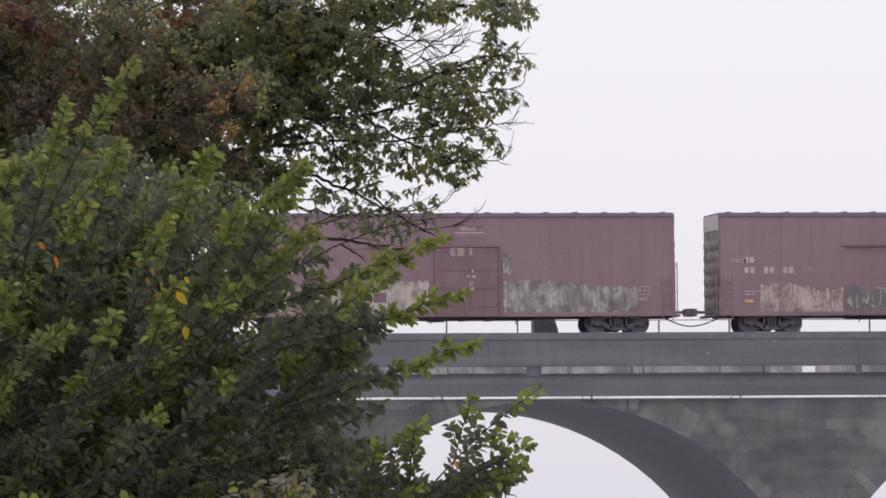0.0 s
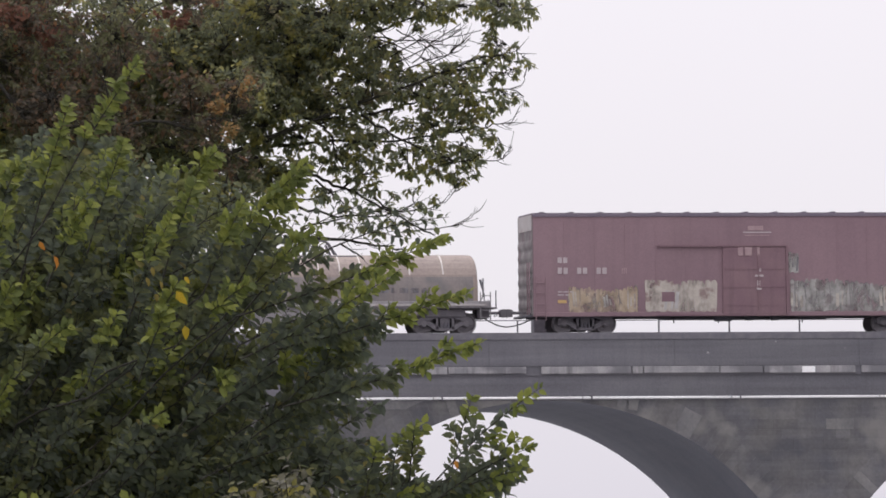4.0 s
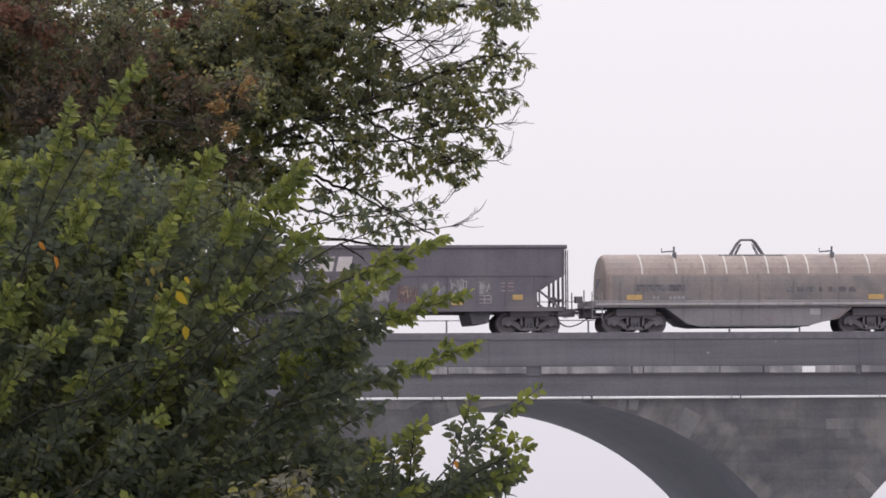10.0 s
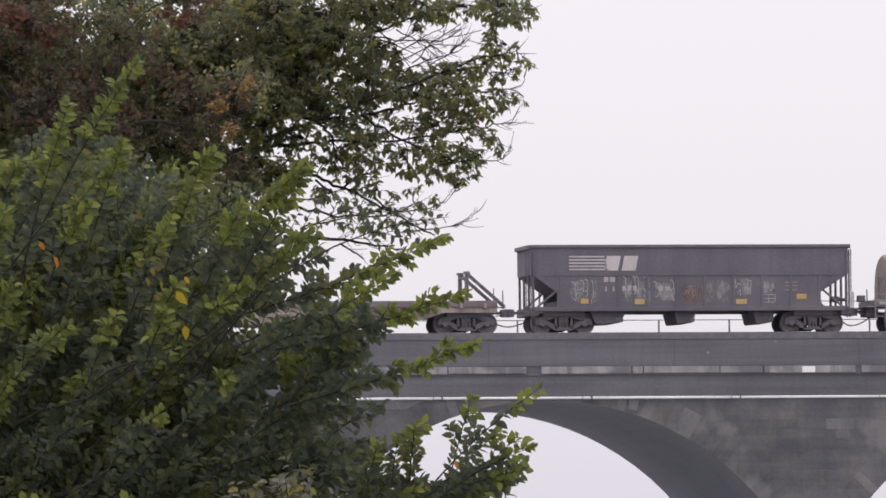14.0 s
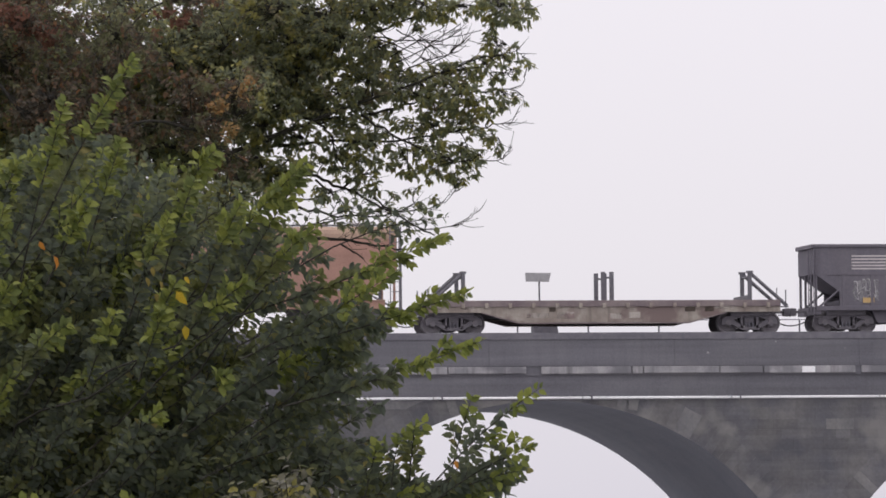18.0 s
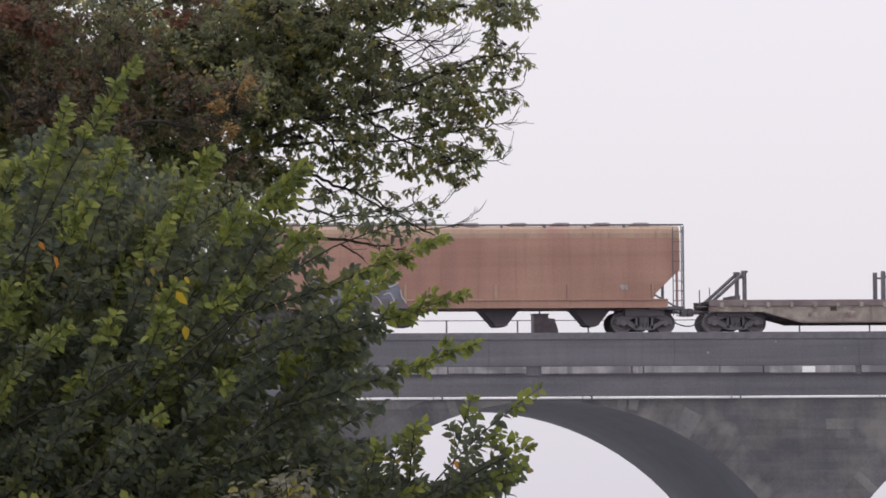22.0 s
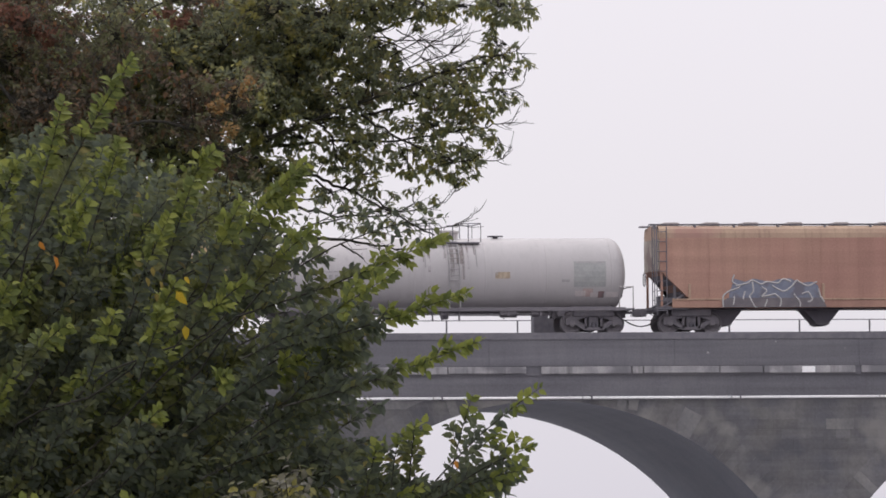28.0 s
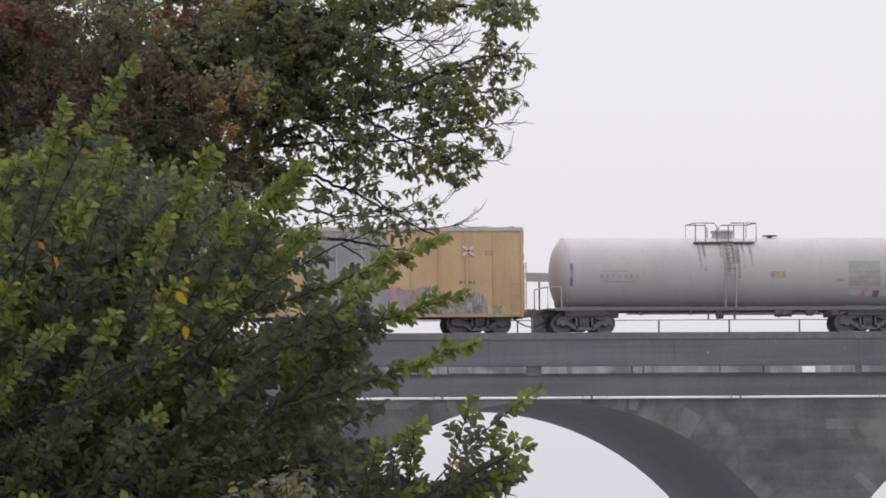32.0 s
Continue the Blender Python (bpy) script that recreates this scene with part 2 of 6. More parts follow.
for tone, size, gone in (("cream", 2.2, 0.40), ("sand", 2.4, 0.41), ("grey", 2.6, 0.41), ("pink", 2.2, 0.38), ("mauve", 1.6, 0.36), ("mist", 3.2, 0.46), ("chalk", 3.4, 0.48), ("wine", 2.6, 0.45), ("lime", 3.0, 0.44)):
    worn(SPRAY[tone], size, gone)
BARK = material("grey_brown_bark", (0.028, 0.024, 0.022), (0.05, 0.043, 0.038), 0.95, 6, 50, 1.0)
GRASS = material("meadow_grass", (0.06, 0.085, 0.03), (0.10, 0.12, 0.05), 0.95, 0.4, 12, 1.0, stain=((0.16, 0.14, 0.09), 0.1))
# Haze put into leaf colour: elm, oak and maple lightened, elm also blued.
ELM_LEAF = leaf_material("elm_leaf", ((0.0, (0.094, 0.108, 0.088)), (0.45, (0.116, 0.132, 0.096)), (0.8, (0.14, 0.156, 0.094)), (0.97, (0.166, 0.178, 0.085)), (1.0, (0.25, 0.205, 0.08))), 0.6, 0.6, (((0.158, 0.165, 0.062), 0.09, 0.3),))
# Lighter yellow-green elm tone for upper tips; top light painted into leaf colour.
BRIGHT_LEAF = leaf_material("bright_elm_leaf", ((0.0, (0.11, 0.132, 0.05)), (0.5, (0.175, 0.20, 0.054)), (1.0, (0.265, 0.28, 0.07))))
OAK_LEAF = leaf_material("oak_leaf", ((0.0, (0.19, 0.204, 0.155)), (0.5, (0.24, 0.255, 0.16)), (0.85, (0.295, 0.30, 0.16)), (1.0, (0.38, 0.33, 0.13))), 0.6, 0.64, (((0.34, 0.31, 0.105), 0.08, 0.22), ((0.25, 0.2, 0.14), 0.0, 0.3)))
RUST_LEAF = leaf_material("rust_red_leaf", ((0.0, (0.112, 0.093, 0.08)), (0.35, (0.12, 0.106, 0.08)), (0.7, (0.145, 0.103, 0.076)), (0.97, (0.18, 0.106, 0.065)), (1.0, (0.28, 0.12, 0.055))), 0.6, 0.52, (((0.145, 0.145, 0.075), 0.10, 0.35), ((0.21, 0.108, 0.062), 0.03, 0.3)))
PALE_LEAF = leaf_material("pale_shrub_leaf", ((0.0, (0.13, 0.122, 0.105)), (0.5, (0.165, 0.155, 0.115)), (0.8, (0.18, 0.17, 0.08)), (1.0, (0.27, 0.235, 0.06))))
YELLOW_LEAF = leaf_material("yellow_autumn_leaf", ((0.0, (0.42, 0.30, 0.03)), (1.0, (0.52, 0.36, 0.04))))
RED_LEAF = leaf_material("reddened_maple_leaf", ((0.0, (0.15, 0.082, 0.066)), (1.0, (0.22, 0.1, 0.066))), 0.6, 0.5)
ORANGE_MAPLE_LEAF = leaf_material("orange_maple_leaf", ((0.0, (0.22, 0.16, 0.08)), (1.0, (0.36, 0.2, 0.085))), 0.6, 0.5)
DULL_LEAF = leaf_material("dull_yellow_leaf", ((0.0, (0.19, 0.15, 0.05)), (1.0, (0.26, 0.2, 0.055))))
ORANGE_LEAF = leaf_material("orange_autumn_leaf", ((0.0, (0.42, 0.17, 0.03)), (1.0, (0.5, 0.21, 0.04))))


# ---- building blocks ----
def part(name, bm, mat, parent=None, label="", at=None, bevel=0.0, smooth=False):
    """Links a bmesh as one mesh object under a thing or a part."""
    if bevel:
        bmesh.ops.bevel(bm, geom=list(bm.edges), offset=bevel, segments=1, affect="EDGES", clamp_overlap=True)
    bmesh.ops.recalc_face_normals(bm, faces=list(bm.faces))
    me = bpy.data.meshes.new(name)
    bm.to_mesh(me)
    bm.free()
    me.materials.append(mat)
    if smooth:
        me.shade_smooth()
    ob = new(name, me)
    if parent:
        ob.parent = parent
    if at:
        ob.matrix_basis = pose(*at)
    return tagged(ob, label)


def box(x0, x1, y0, y1, z0, z1, bm=None):
    bm = bm or bmesh.new()
    v = [bm.verts.new((x, y, z)) for x in (x0, x1) for y in (y0, y1) for z in (z0, z1)]
    for q in ((0, 1, 3, 2), (4, 6, 7, 5), (0, 4, 5, 1), (2, 3, 7, 6), (0, 2, 6, 4), (1, 5, 7, 3)):
        bm.faces.new([v[i] for i in q])
    return bm


def prism(outline, y0, y1, bm=None):
    """A plate with the outline (x, z), from y0 to y1."""
    bm = bm or bmesh.new()
    a = [bm.verts.new((x, y0, z)) for x, z in outline]
    b = [bm.verts.new((x, y1, z)) for x, z in outline]
    bm.faces.new(a)
    bm.faces.new(b[::-1])
    for i in range(len(a)):
        j = (i + 1) % len(a)
        bm.faces.new((a[i], b[i], b[j], a[j]))
    return bm


def tube(points, radius, sides=6, bm=None):
    """A round bar along points; radius is one number or one for each point."""
    bm = bm or bmesh.new()
    pts = [Vector(p) for p in points]
    rs = radius if isinstance(radius, (list, tuple)) else [radius] * len(pts)
    rings = []
    for i, p in enumerate(pts):
        d = (pts[min(i + 1, len(pts) - 1)] - pts[max(i - 1, 0)]).normalized()
        u = d.orthogonal().normalized() if abs(d.z) > 0.9 else d.cross(Vector((0, 0, 1))).normalized()
        w = d.cross(u)
        rings.append([bm.verts.new(p + rs[i] * (math.cos(a) * u + math.sin(a) * w)) for a in (2 * math.pi * k / sides for k in range(sides))])
    for r, s in zip(rings, rings[1:]):
        for k in range(sides):
            bm.faces.new((r[k], r[(k + 1) % sides], s[(k + 1) % sides], s[k]))
    bm.faces.new(rings[0][::-1])
    bm.faces.new(rings[-1])
    return bm


def lathe(profile, sides, axis="y", bm=None, center=(0, 0, 0)):
    """Turns the profile (distance along the axis, radius) round the axis."""
    bm = bm or bmesh.new()
    cx, cy, cz = center
    rings = []
    for s, r in profile:
        ring = []
        for k in range(sides):
            a = 2 * math.pi * k / sides
            c, d = r * math.cos(a), r * math.sin(a)
            ring.append(bm.verts.new((cx + c, cy + s, cz + d) if axis == "y" else (cx + s, cy + c, cz + d) if axis == "x" else (cx + c, cy + d, cz + s)))
        rings.append(ring)
    for r, s in zip(rings, rings[1:]):
        for k in range(sides):
            bm.faces.new((r[k], r[(k + 1) % sides], s[(k + 1) % sides], s[k]))
    bm.faces.new(rings[0][::-1])
    bm.faces.new(rings[-1])
    return bm


def empty(name, m=None):
    ob = new(name)
    ob.empty_display_size = 0.3
    if m:
        ob.matrix_basis = m
    return ob


# ---- ground and viaduct ----
bm = bmesh.new()
for x in range(-8, 8):
    for y in range(-8, 8):
        q = [bm.verts.new((a * 600, b * 600, 0)) for a, b in ((x, y), (x + 1, y), (x + 1, y + 1), (x, y + 1))]
        bm.faces.new(q)
bmesh.ops.remove_doubles(bm, verts=list(bm.verts), dist=0.01)
tagged(part("ground", bm, GRASS), "flat grassy river bank under a white sky", "ground", kind="structure")

# Unseen river, kept pale and glossy to bounce sky light up under the arches.
RIVER = material("pale_river_water", (0.30, 0.295, 0.30), (0.36, 0.35, 0.35), 0.12, 0.05, 3, 0.25)
tagged(part("water", box(-4000, 4000, 130, 1500, -0.4, 0.06), RIVER), "wide unseen river under the viaduct, pale to bounce light onto the arches", "river", kind="structure")

FACE, BACK = 385.0, 400.8          # the two faces of the viaduct
PITCH, CROWN_X = 21.36, 74.5       # distance between arches, middle of the arch in view
ARCH_R, ARCH_Z = 11.1, 1.68        # radius and centre height of the arch curve
SPRING = 7.6                       # where the curve meets the upright pier
RING = 1.05                        # depth of the ring of wedge stones
TOP = 12.80                        # top of the stone walls
FIRST, LAST = -10, 14              # arches on either side of the one in view

viaduct = tagged(empty("viaduct", pose(0, FACE, 0)), "long grey stone arch viaduct carrying a railway", "viaduct", kind="structure")
W = BACK - FACE


def half_width(z, r=ARCH_R):
    return math.sqrt(max(r * r - (max(z, SPRING) - ARCH_Z) ** 2, 0.0))


def arch_wall(cx):
    """Solid wall of one bay with the arched opening through it."""
    pts = []
    n = 28
    a1 = math.acos((SPRING - ARCH_Z) / ARCH_R)
    for i in range(n + 1):
        a = -a1 + 2 * a1 * i / n
        pts.append((cx + ARCH_R * math.sin(a), ARCH_Z + ARCH_R * math.cos(a)))
    pts = [(pts[0][0], -1.0)] + pts + [(pts[-1][0], -1.0)]
    bm = bmesh.new()
    lo, hi = cx - PITCH / 2, cx + PITCH / 2
    front, rear, tf, tr = [], [], [], []
    for x, z in pts:
        front.append(bm.verts.new((x, 0.05, z)))
        rear.append(bm.verts.new((x, W - 0.05, z)))
    for x, z in pts:
        tx = lo if x <= pts[1][0] + 1e-6 and z < 0 else hi if z < 0 else x
        tf.append(bm.verts.new((tx, 0.05, TOP if z >= 0 else -1.0)))
        tr.append(bm.verts.new((tx, W - 0.05, TOP if z >= 0 else -1.0)))
    for i in range(1, len(pts) - 2):
        bm.faces.new((front[i], front[i + 1], tf[i + 1], tf[i]))
        bm.faces.new((rear[i], tr[i], tr[i + 1], rear[i + 1]))
        bm.faces.new((tf[i], tf[i + 1], tr[i + 1], tr[i]))
    for s, e, cxx in ((0, 1, lo), (-1, -2, hi)):
        c0, c1 = bm.verts.new((cxx, 0.05, TOP)), bm.verts.new((cxx, W - 0.05, TOP))
        bm.faces.new((front[s], front[e], tf[e], c0, tf[s]))
        bm.faces.new((rear[s], rear[e], tr[e], c1, tr[s]))
        bm.faces.new((tf[e], c0, c1, tr[e]))
    return bm, pts


bays = [CROWN_X + PITCH * i for i in range(FIRST, LAST + 1)]
for cx in bays:
    bm, pts = arch_wall(cx)
    part("wall", bm, BACKING, viaduct)
    bm = bmesh.new()
    for (x0, z0), (x1, z1) in zip(pts, pts[1:]):
        q = [bm.verts.new(p) for p in ((x0, 0.045, z0), (x1, 0.045, z1), (x1, W - 0.045, z1), (x0, W - 0.045, z0))]
        bm.faces.new(q)
    bmesh.ops.remove_doubles(bm, verts=list(bm.verts), dist=0.001)
    part("arch_soffit", bm, SOFFIT, viaduct, "dark shaded underside of the arch")



def voussoir(cx, a0, a1):
    """One wedge stone of the ring between two angles from the crown."""
    o = []
    for a, r in ((a0, ARCH_R), (a1, ARCH_R), (a1, ARCH_R + RING), (a0, ARCH_R + RING)):
        r = min(r, max(ARCH_R, (TOP - 0.02 - ARCH_Z) / math.cos(a)))
        o.append((cx + r * math.sin(a), ARCH_Z + r * math.cos(a)))
    return o


def stone_course(cx, z0, z1, rng):
    """Outlines of the stones of one course from arch to arch, right of the arch at cx."""
    r = ARCH_R + RING
    b0, b1 = cx + half_width(z0, r), cx + half_width(z1, r)
    e0, e1 = cx + PITCH - half_width(z0, r), cx + PITCH - half_width(z1, r)
    cuts = []
    x = max(b0, b1) + rng.uniform(0.35, 0.9)
    while x < min(e0, e1) - 0.4:
        cuts.append(x)
        x += rng.uniform(0.55, 1.25)
    lo, hi = [b0] + cuts, cuts + [e0]
    lo1, hi1 = [b1] + cuts, cuts + [e1]
    j = 0.0035
    return [[(p + j, z0 + j), (q - j, z0 + j), (s - j, z1 - j), (r_ + j, z1 - j)] for p, q, r_, s in zip(lo, hi, lo1, hi1)]


stone_rng = random.Random(9)
COURSES = []
z = 7.0
while z < TOP - 0.3:
    h = stone_rng.uniform(0.36, 0.5)
    COURSES.append((z, min(z + h, TOP - 0.01)))
    z += h
COURSES.append((z, TOP - 0.01))
A1 = math.acos((SPRING - ARCH_Z) / ARCH_R)
for i, cx in enumerate(bays):
    near = -1 <= i + FIRST <= 1
    rest = bmesh.new()
    wedge = [voussoir(cx, -A1 + 2 * A1 * k / 64 + 0.0004, -A1 + 2 * A1 * (k + 1) / 64 - 0.0004) for k in range(64)]
    wedge = [o for o in wedge if o[3][1] - o[0][1] > 0.06 or abs(o[3][0] - o[0][0]) > 0.06]
    for name, outlines in (("voussoir", wedge), ("stone", [o for z0, z1 in COURSES for o in stone_course(cx, z0, z1, stone_rng)])):
        for o in outlines:
            y = 0.040 + stone_rng.uniform(-0.006, 0.004)
            if near:
                mx, mz = sum(p[0] for p in o) / 4, sum(p[1] for p in o) / 4
                bm = prism([(a - mx, c - mz) for a, c in o], 0, 0.1)
                part(name, bm, PALE_STONE if stone_rng.random() < 0.06 else STONE, viaduct, at=(mx, y, mz))
            else:
                prism(o, y, y + 0.1, rest)
    # lower pier faces
    x = cx + half_width(SPRING)
    for k in range(15):
        z0 = -0.2 + 0.48 * k
        x_ = x
        while x_ < cx + PITCH - half_width(SPRING) - 0.1:
            w = min(stone_rng.uniform(0.6, 1.2), cx + PITCH - half_width(SPRING) - x_)
            prism([(x_ + 0.014, z0 + 0.014), (x_ + w - 0.014, z0 + 0.014), (x_ + w - 0.014, z0 + 0.466), (x_ + 0.014, z0 + 0.466)], -0.01, 0.1, rest)
            x_ += w
    tagged(part("stonework", rest, STONE, viaduct), kind="stuff")

# bands above the arches, from the white pipe up to the edge of the deck
X0, X1 = bays[0] - PITCH / 2, bays[-1] + PITCH / 2
part("lower_band", box(X0, X1, 0.03, W - 0.03, TOP, 13.76), CONCRETE, viaduct)
seg = 7.4
x = X0
while x < X1 - 0.1:
    part("parapet", box(x, min(x + seg, X1) - 0.006, -0.06, W + 0.06, 14.11, 15.425), CONCRETE, viaduct, bevel=0.004)
    x += seg
part("deck_lip", box(X0, X1, -0.10, -0.058, 15.16, 15.42), DARK_STEEL, viaduct, "bluish grey steel edge strip")
rnd = random.Random(5)
gaps = [(67.2, 67.24), (70.55, 70.59), (73.68, 74.30), (77.86, 77.92), (78.32, 78.37), (81.38, 81.42), (83.12, 83.17), (86.84, 87.10), (90.4, 90.44)]
while gaps[0][0] > X0 + 4:
    x = gaps[0][0] - rnd.uniform(2.2, 3.9)
    gaps.insert(0, (x, x + rnd.uniform(0.03, 0.06)))
while gaps[-1][0] < X1 - 4:
    x = gaps[-1][0] + rnd.uniform(2.2, 3.9)
    gaps.append((x, x + rnd.uniform(0.03, 0.06)))
for (_, x), (n, _) in zip(gaps, gaps[1:]):
    part("coping_stone", box(x, n, -0.14, 0.3, 13.82 + rnd.uniform(-0.01, 0.01), 14.095), COPING, viaduct, bevel=0.02)
part("coping_bed", box(X0, X1, -0.03, W + 0.03, 13.75, 14.112), CONCRETE, viaduct)
part("patch", box(84.70, 85.22, -0.155, -0.13, 13.83, 14.07), WHITE_PATCH, viaduct, "fresh white square patch")
for cx_, cz_ in ((83.62, 15.02), (84.1, 15.0), (80.9, 14.6), (86.4, 14.75)):
    part("chip", prism([(cx_, cz_), (cx_ + 0.09, cz_ - 0.01), (cx_ + 0.1, cz_ + 0.05), (cx_ + 0.01, cz_ + 0.05)], -0.066, -0.05), COPING, viaduct, "small pale chip in the concrete")
part("salt_stain", prism([(77.75, 12.42), (78.1, 12.36), (78.2, 12.78), (77.78, 12.78)], 0.0, 0.05), PALE_STONE, viaduct, "pale salt stain on the stone")
x = X0
while x < X1:
    part("pipe", tube([(x, -0.12, 12.875), (min(x + 5.9, X1), -0.12, 12.875)], 0.05, 8), WHITE_PIPE, viaduct, "thin white painted pipe", smooth=True)
    part("pipe_bracket", box(x + 0.3, x + 0.36, -0.17, 0.06, 12.79, 12.96), DARK_STEEL, viaduct)
    x += 5.94

# deck: ballast, ties and rails of the track on the near side
ZR = 15.475                        # top of the rails
TRACK = 4.0                        # middle of the track, behind the face
bm = bmesh.new()
nx = 260
grid = []
for i in range(nx + 1):
    xx = X0 + (X1 - X0) * i / nx
    row = []
    for yy, zz in ((0.25, 15.40), (1.2, 15.37), (2.4, 15.30), (5.6, 15.30), (6.8, 15.34), (12, 15.36), (W - 0.25, 15.40)):
        row.append(bm.verts.new((xx, FACE + yy, zz + rnd.uniform(-0.02, 0.02))))
    grid.append(row)
for r, s in zip(grid, grid[1:]):
    for j in range(len(r) - 1):
        bm.faces.new((r[j], s[j], s[j + 1], r[j + 1]))
tagged(part("ballast", bm, BALLAST), "unseen grey crushed stone ballast on the deck, paled to bounce light", "ballast", kind="stuff")
track = tagged(empty("railway_track", pose(0, FACE + TRACK, 0)), "single railway track of steel rails on wooden ties", "railway track", kind="structure")
for s in (-1, 1):
    o = [(-0.07, -0.17), (0.07, -0.17), (0.07, -0.15), (0.012, -0.13), (0.012, -0.04), (0.036, -0.03), (0.036, 0), (-0.036, 0), (-0.036, -0.03), (-0.012, -0.04), (-0.012, -0.13), (-0.07, -0.15)]
    bm = bmesh.new()
    a = [bm.verts.new((X0, s * 0.755 + y, ZR + z)) for y, z in o]
    b = [bm.verts.new((X1, s * 0.755 + y, ZR + z)) for y, z in o]
    for i in range(len(o)):
        bm.faces.new((a[i], b[i], b[(i + 1) % len(o)], a[(i + 1) % len(o)]))
    part("rail", bm, RAIL, track)
bm = bmesh.new()
x = X0 + 0.3
while x < X1:
    box(x, x + 0.23, -1.3, 1.3, ZR - 0.34, ZR - 0.172, bm)
    x += 0.52
tagged(part("ties", bm, TIE, track), kind="stuff")

# railing along the far edge of the deck
railing = tagged(empty("railing", pose(0, FACE + W - 0.3, 15.42)), "thin dark steel railing along the deck edge", "railing")
RX = 73.40
post = part("post", box(-0.03, 0.03, -0.03, 0.03, 0, 1.08), DARK_STEEL, railing, at=(RX - 2.93 * 30, 0, 0))
for i in range(-29, 51):
    p = new("post", post.data)
    p.parent = railing
    p.matrix_basis = pose(RX + 2.93 * i, 0, 0)
for z, r in ((1.06, 0.02), (0.55, 0.018)):
    part("rail", tube([(RX - 2.93 * 30, 0, z), (RX + 2.93 * 50, 0, z)], r, 6), DARK_STEEL, railing)

# trackside cabinet and the sign board beside it
cab = tagged(empty("trackside_cabinet", pose(75.62, FACE + 8.6, 15.36)), "dark grey trackside equipment cabinet with sloped side cover", "cabinet")
part("body", box(0, 0.6, -0.3, 0.3, 0, 1.08), DARK_STEEL, cab, bevel=0.02)
part("lid", box(-0.03, 0.63, -0.33, 0.33, 1.08, 1.13), DARK_STEEL, cab, bevel=0.01)
part("side_cover", prism([(0.6, 0), (1.02, 0), (1.0, 0.45), (0.85, 0.92), (0.6, 0.95)], -0.28, 0.28), DARK_STEEL, cab)
sign = tagged(empty("trackside_sign", pose(76.1, FACE + 11.0, 15.36)), "small grey sign board on a thin steel post", "sign")
part("post", tube([(0.28, 0, 0), (0.28, 0, 2.85)], 0.035, 8), DARK_STEEL, sign)
part("board", prism([(-0.28, 2.52), (0.66, 2.5), (0.74, 2.86), (-0.3, 2.88)], -0.12, -0.02), material("grey_sign_paint", (0.36, 0.35, 0.36), (0.42, 0.41, 0.42), 0.6, 4, 20, 0.1), sign, bevel=0.008)
part("bracket", box(0.2, 0.36, -0.03, 0.04, 2.6, 2.68), DARK_STEEL, sign)


# ---- rolling stock ----
SPINNING = []        # wheelsets, with their place in the truck
CARS = []            # cars, with their place along the track at the start
NEAR = -1.5          # side of a car that faces the viewer
WHEEL_R = 0.425


def wheelset_mesh():
    bm = bmesh.new()
    for s in (-1, 1):
        prof = [(s * 0.69, 0.10), (s * 0.69, WHEEL_R + 0.025), (s * 0.715, WHEEL_R + 0.025), (s * 0.73, WHEEL_R), (s * 0.83, WHEEL_R - 0.004), (s * 0.83, WHEEL_R - 0.06), (s * 0.79, WHEEL_R - 0.07), (s * 0.785, 0.17), (s * 0.84, 0.13), (s * 0.84, 0.07)]
        lathe(prof, 28, "y", bm)
        for k in range(3):
            a = 2 * math.pi * k / 3
            box(0.075 * math.cos(a) - 0.02, 0.075 * math.cos(a) + 0.02, s * 1.08 - 0.02, s * 1.08 + 0.02, 0.075 * math.sin(a) - 0.02, 0.075 * math.sin(a) + 0.02, bm)
    lathe([(-1.07, 0.12), (-0.92, 0.12), (-0.9, 0.075), (0.9, 0.075), (0.92, 0.12), (1.07, 0.12)], 14, "y", bm)
    bmesh.ops.recalc_face_normals(bm, faces=list(bm.faces))
    me = bpy.data.meshes.new("wheelset")
    bm.to_mesh(me)
    bm.free()
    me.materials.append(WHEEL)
    return me


WHEELSET = wheelset_mesh()


def truck(car, x):
    """A two-axle truck under a car: bolster, cast side frames with springs, two turning wheelsets."""
    t = part("truck", box(-0.2, 0.2, -1.0, 1.0, 0.36, 0.68), HAZED_GRIME, car, "grimy cast steel two-axle truck, lightened for haze", at=(x, 0, 0), bevel=0.02)
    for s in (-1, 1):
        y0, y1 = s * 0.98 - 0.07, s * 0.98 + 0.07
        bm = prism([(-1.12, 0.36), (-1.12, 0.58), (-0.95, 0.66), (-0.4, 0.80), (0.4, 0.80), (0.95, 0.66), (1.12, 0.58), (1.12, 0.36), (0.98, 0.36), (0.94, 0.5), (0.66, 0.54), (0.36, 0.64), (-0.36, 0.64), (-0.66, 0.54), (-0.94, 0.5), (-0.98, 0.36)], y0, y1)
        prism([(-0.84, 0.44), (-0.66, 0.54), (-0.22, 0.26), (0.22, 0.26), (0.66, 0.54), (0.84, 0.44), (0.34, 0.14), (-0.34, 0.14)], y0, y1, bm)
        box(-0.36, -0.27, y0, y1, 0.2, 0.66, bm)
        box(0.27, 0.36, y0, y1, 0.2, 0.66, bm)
        part("side_frame", bm, HAZED_GRIME, t)
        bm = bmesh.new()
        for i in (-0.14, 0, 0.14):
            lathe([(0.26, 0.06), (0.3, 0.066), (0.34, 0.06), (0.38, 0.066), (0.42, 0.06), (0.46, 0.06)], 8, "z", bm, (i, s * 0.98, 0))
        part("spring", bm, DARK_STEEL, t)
    part("body_bolster", box(-0.8, 0.8, -1.15, 1.15, 0.69, 0.99), HAZED_GRIME, t, bevel=0.02)
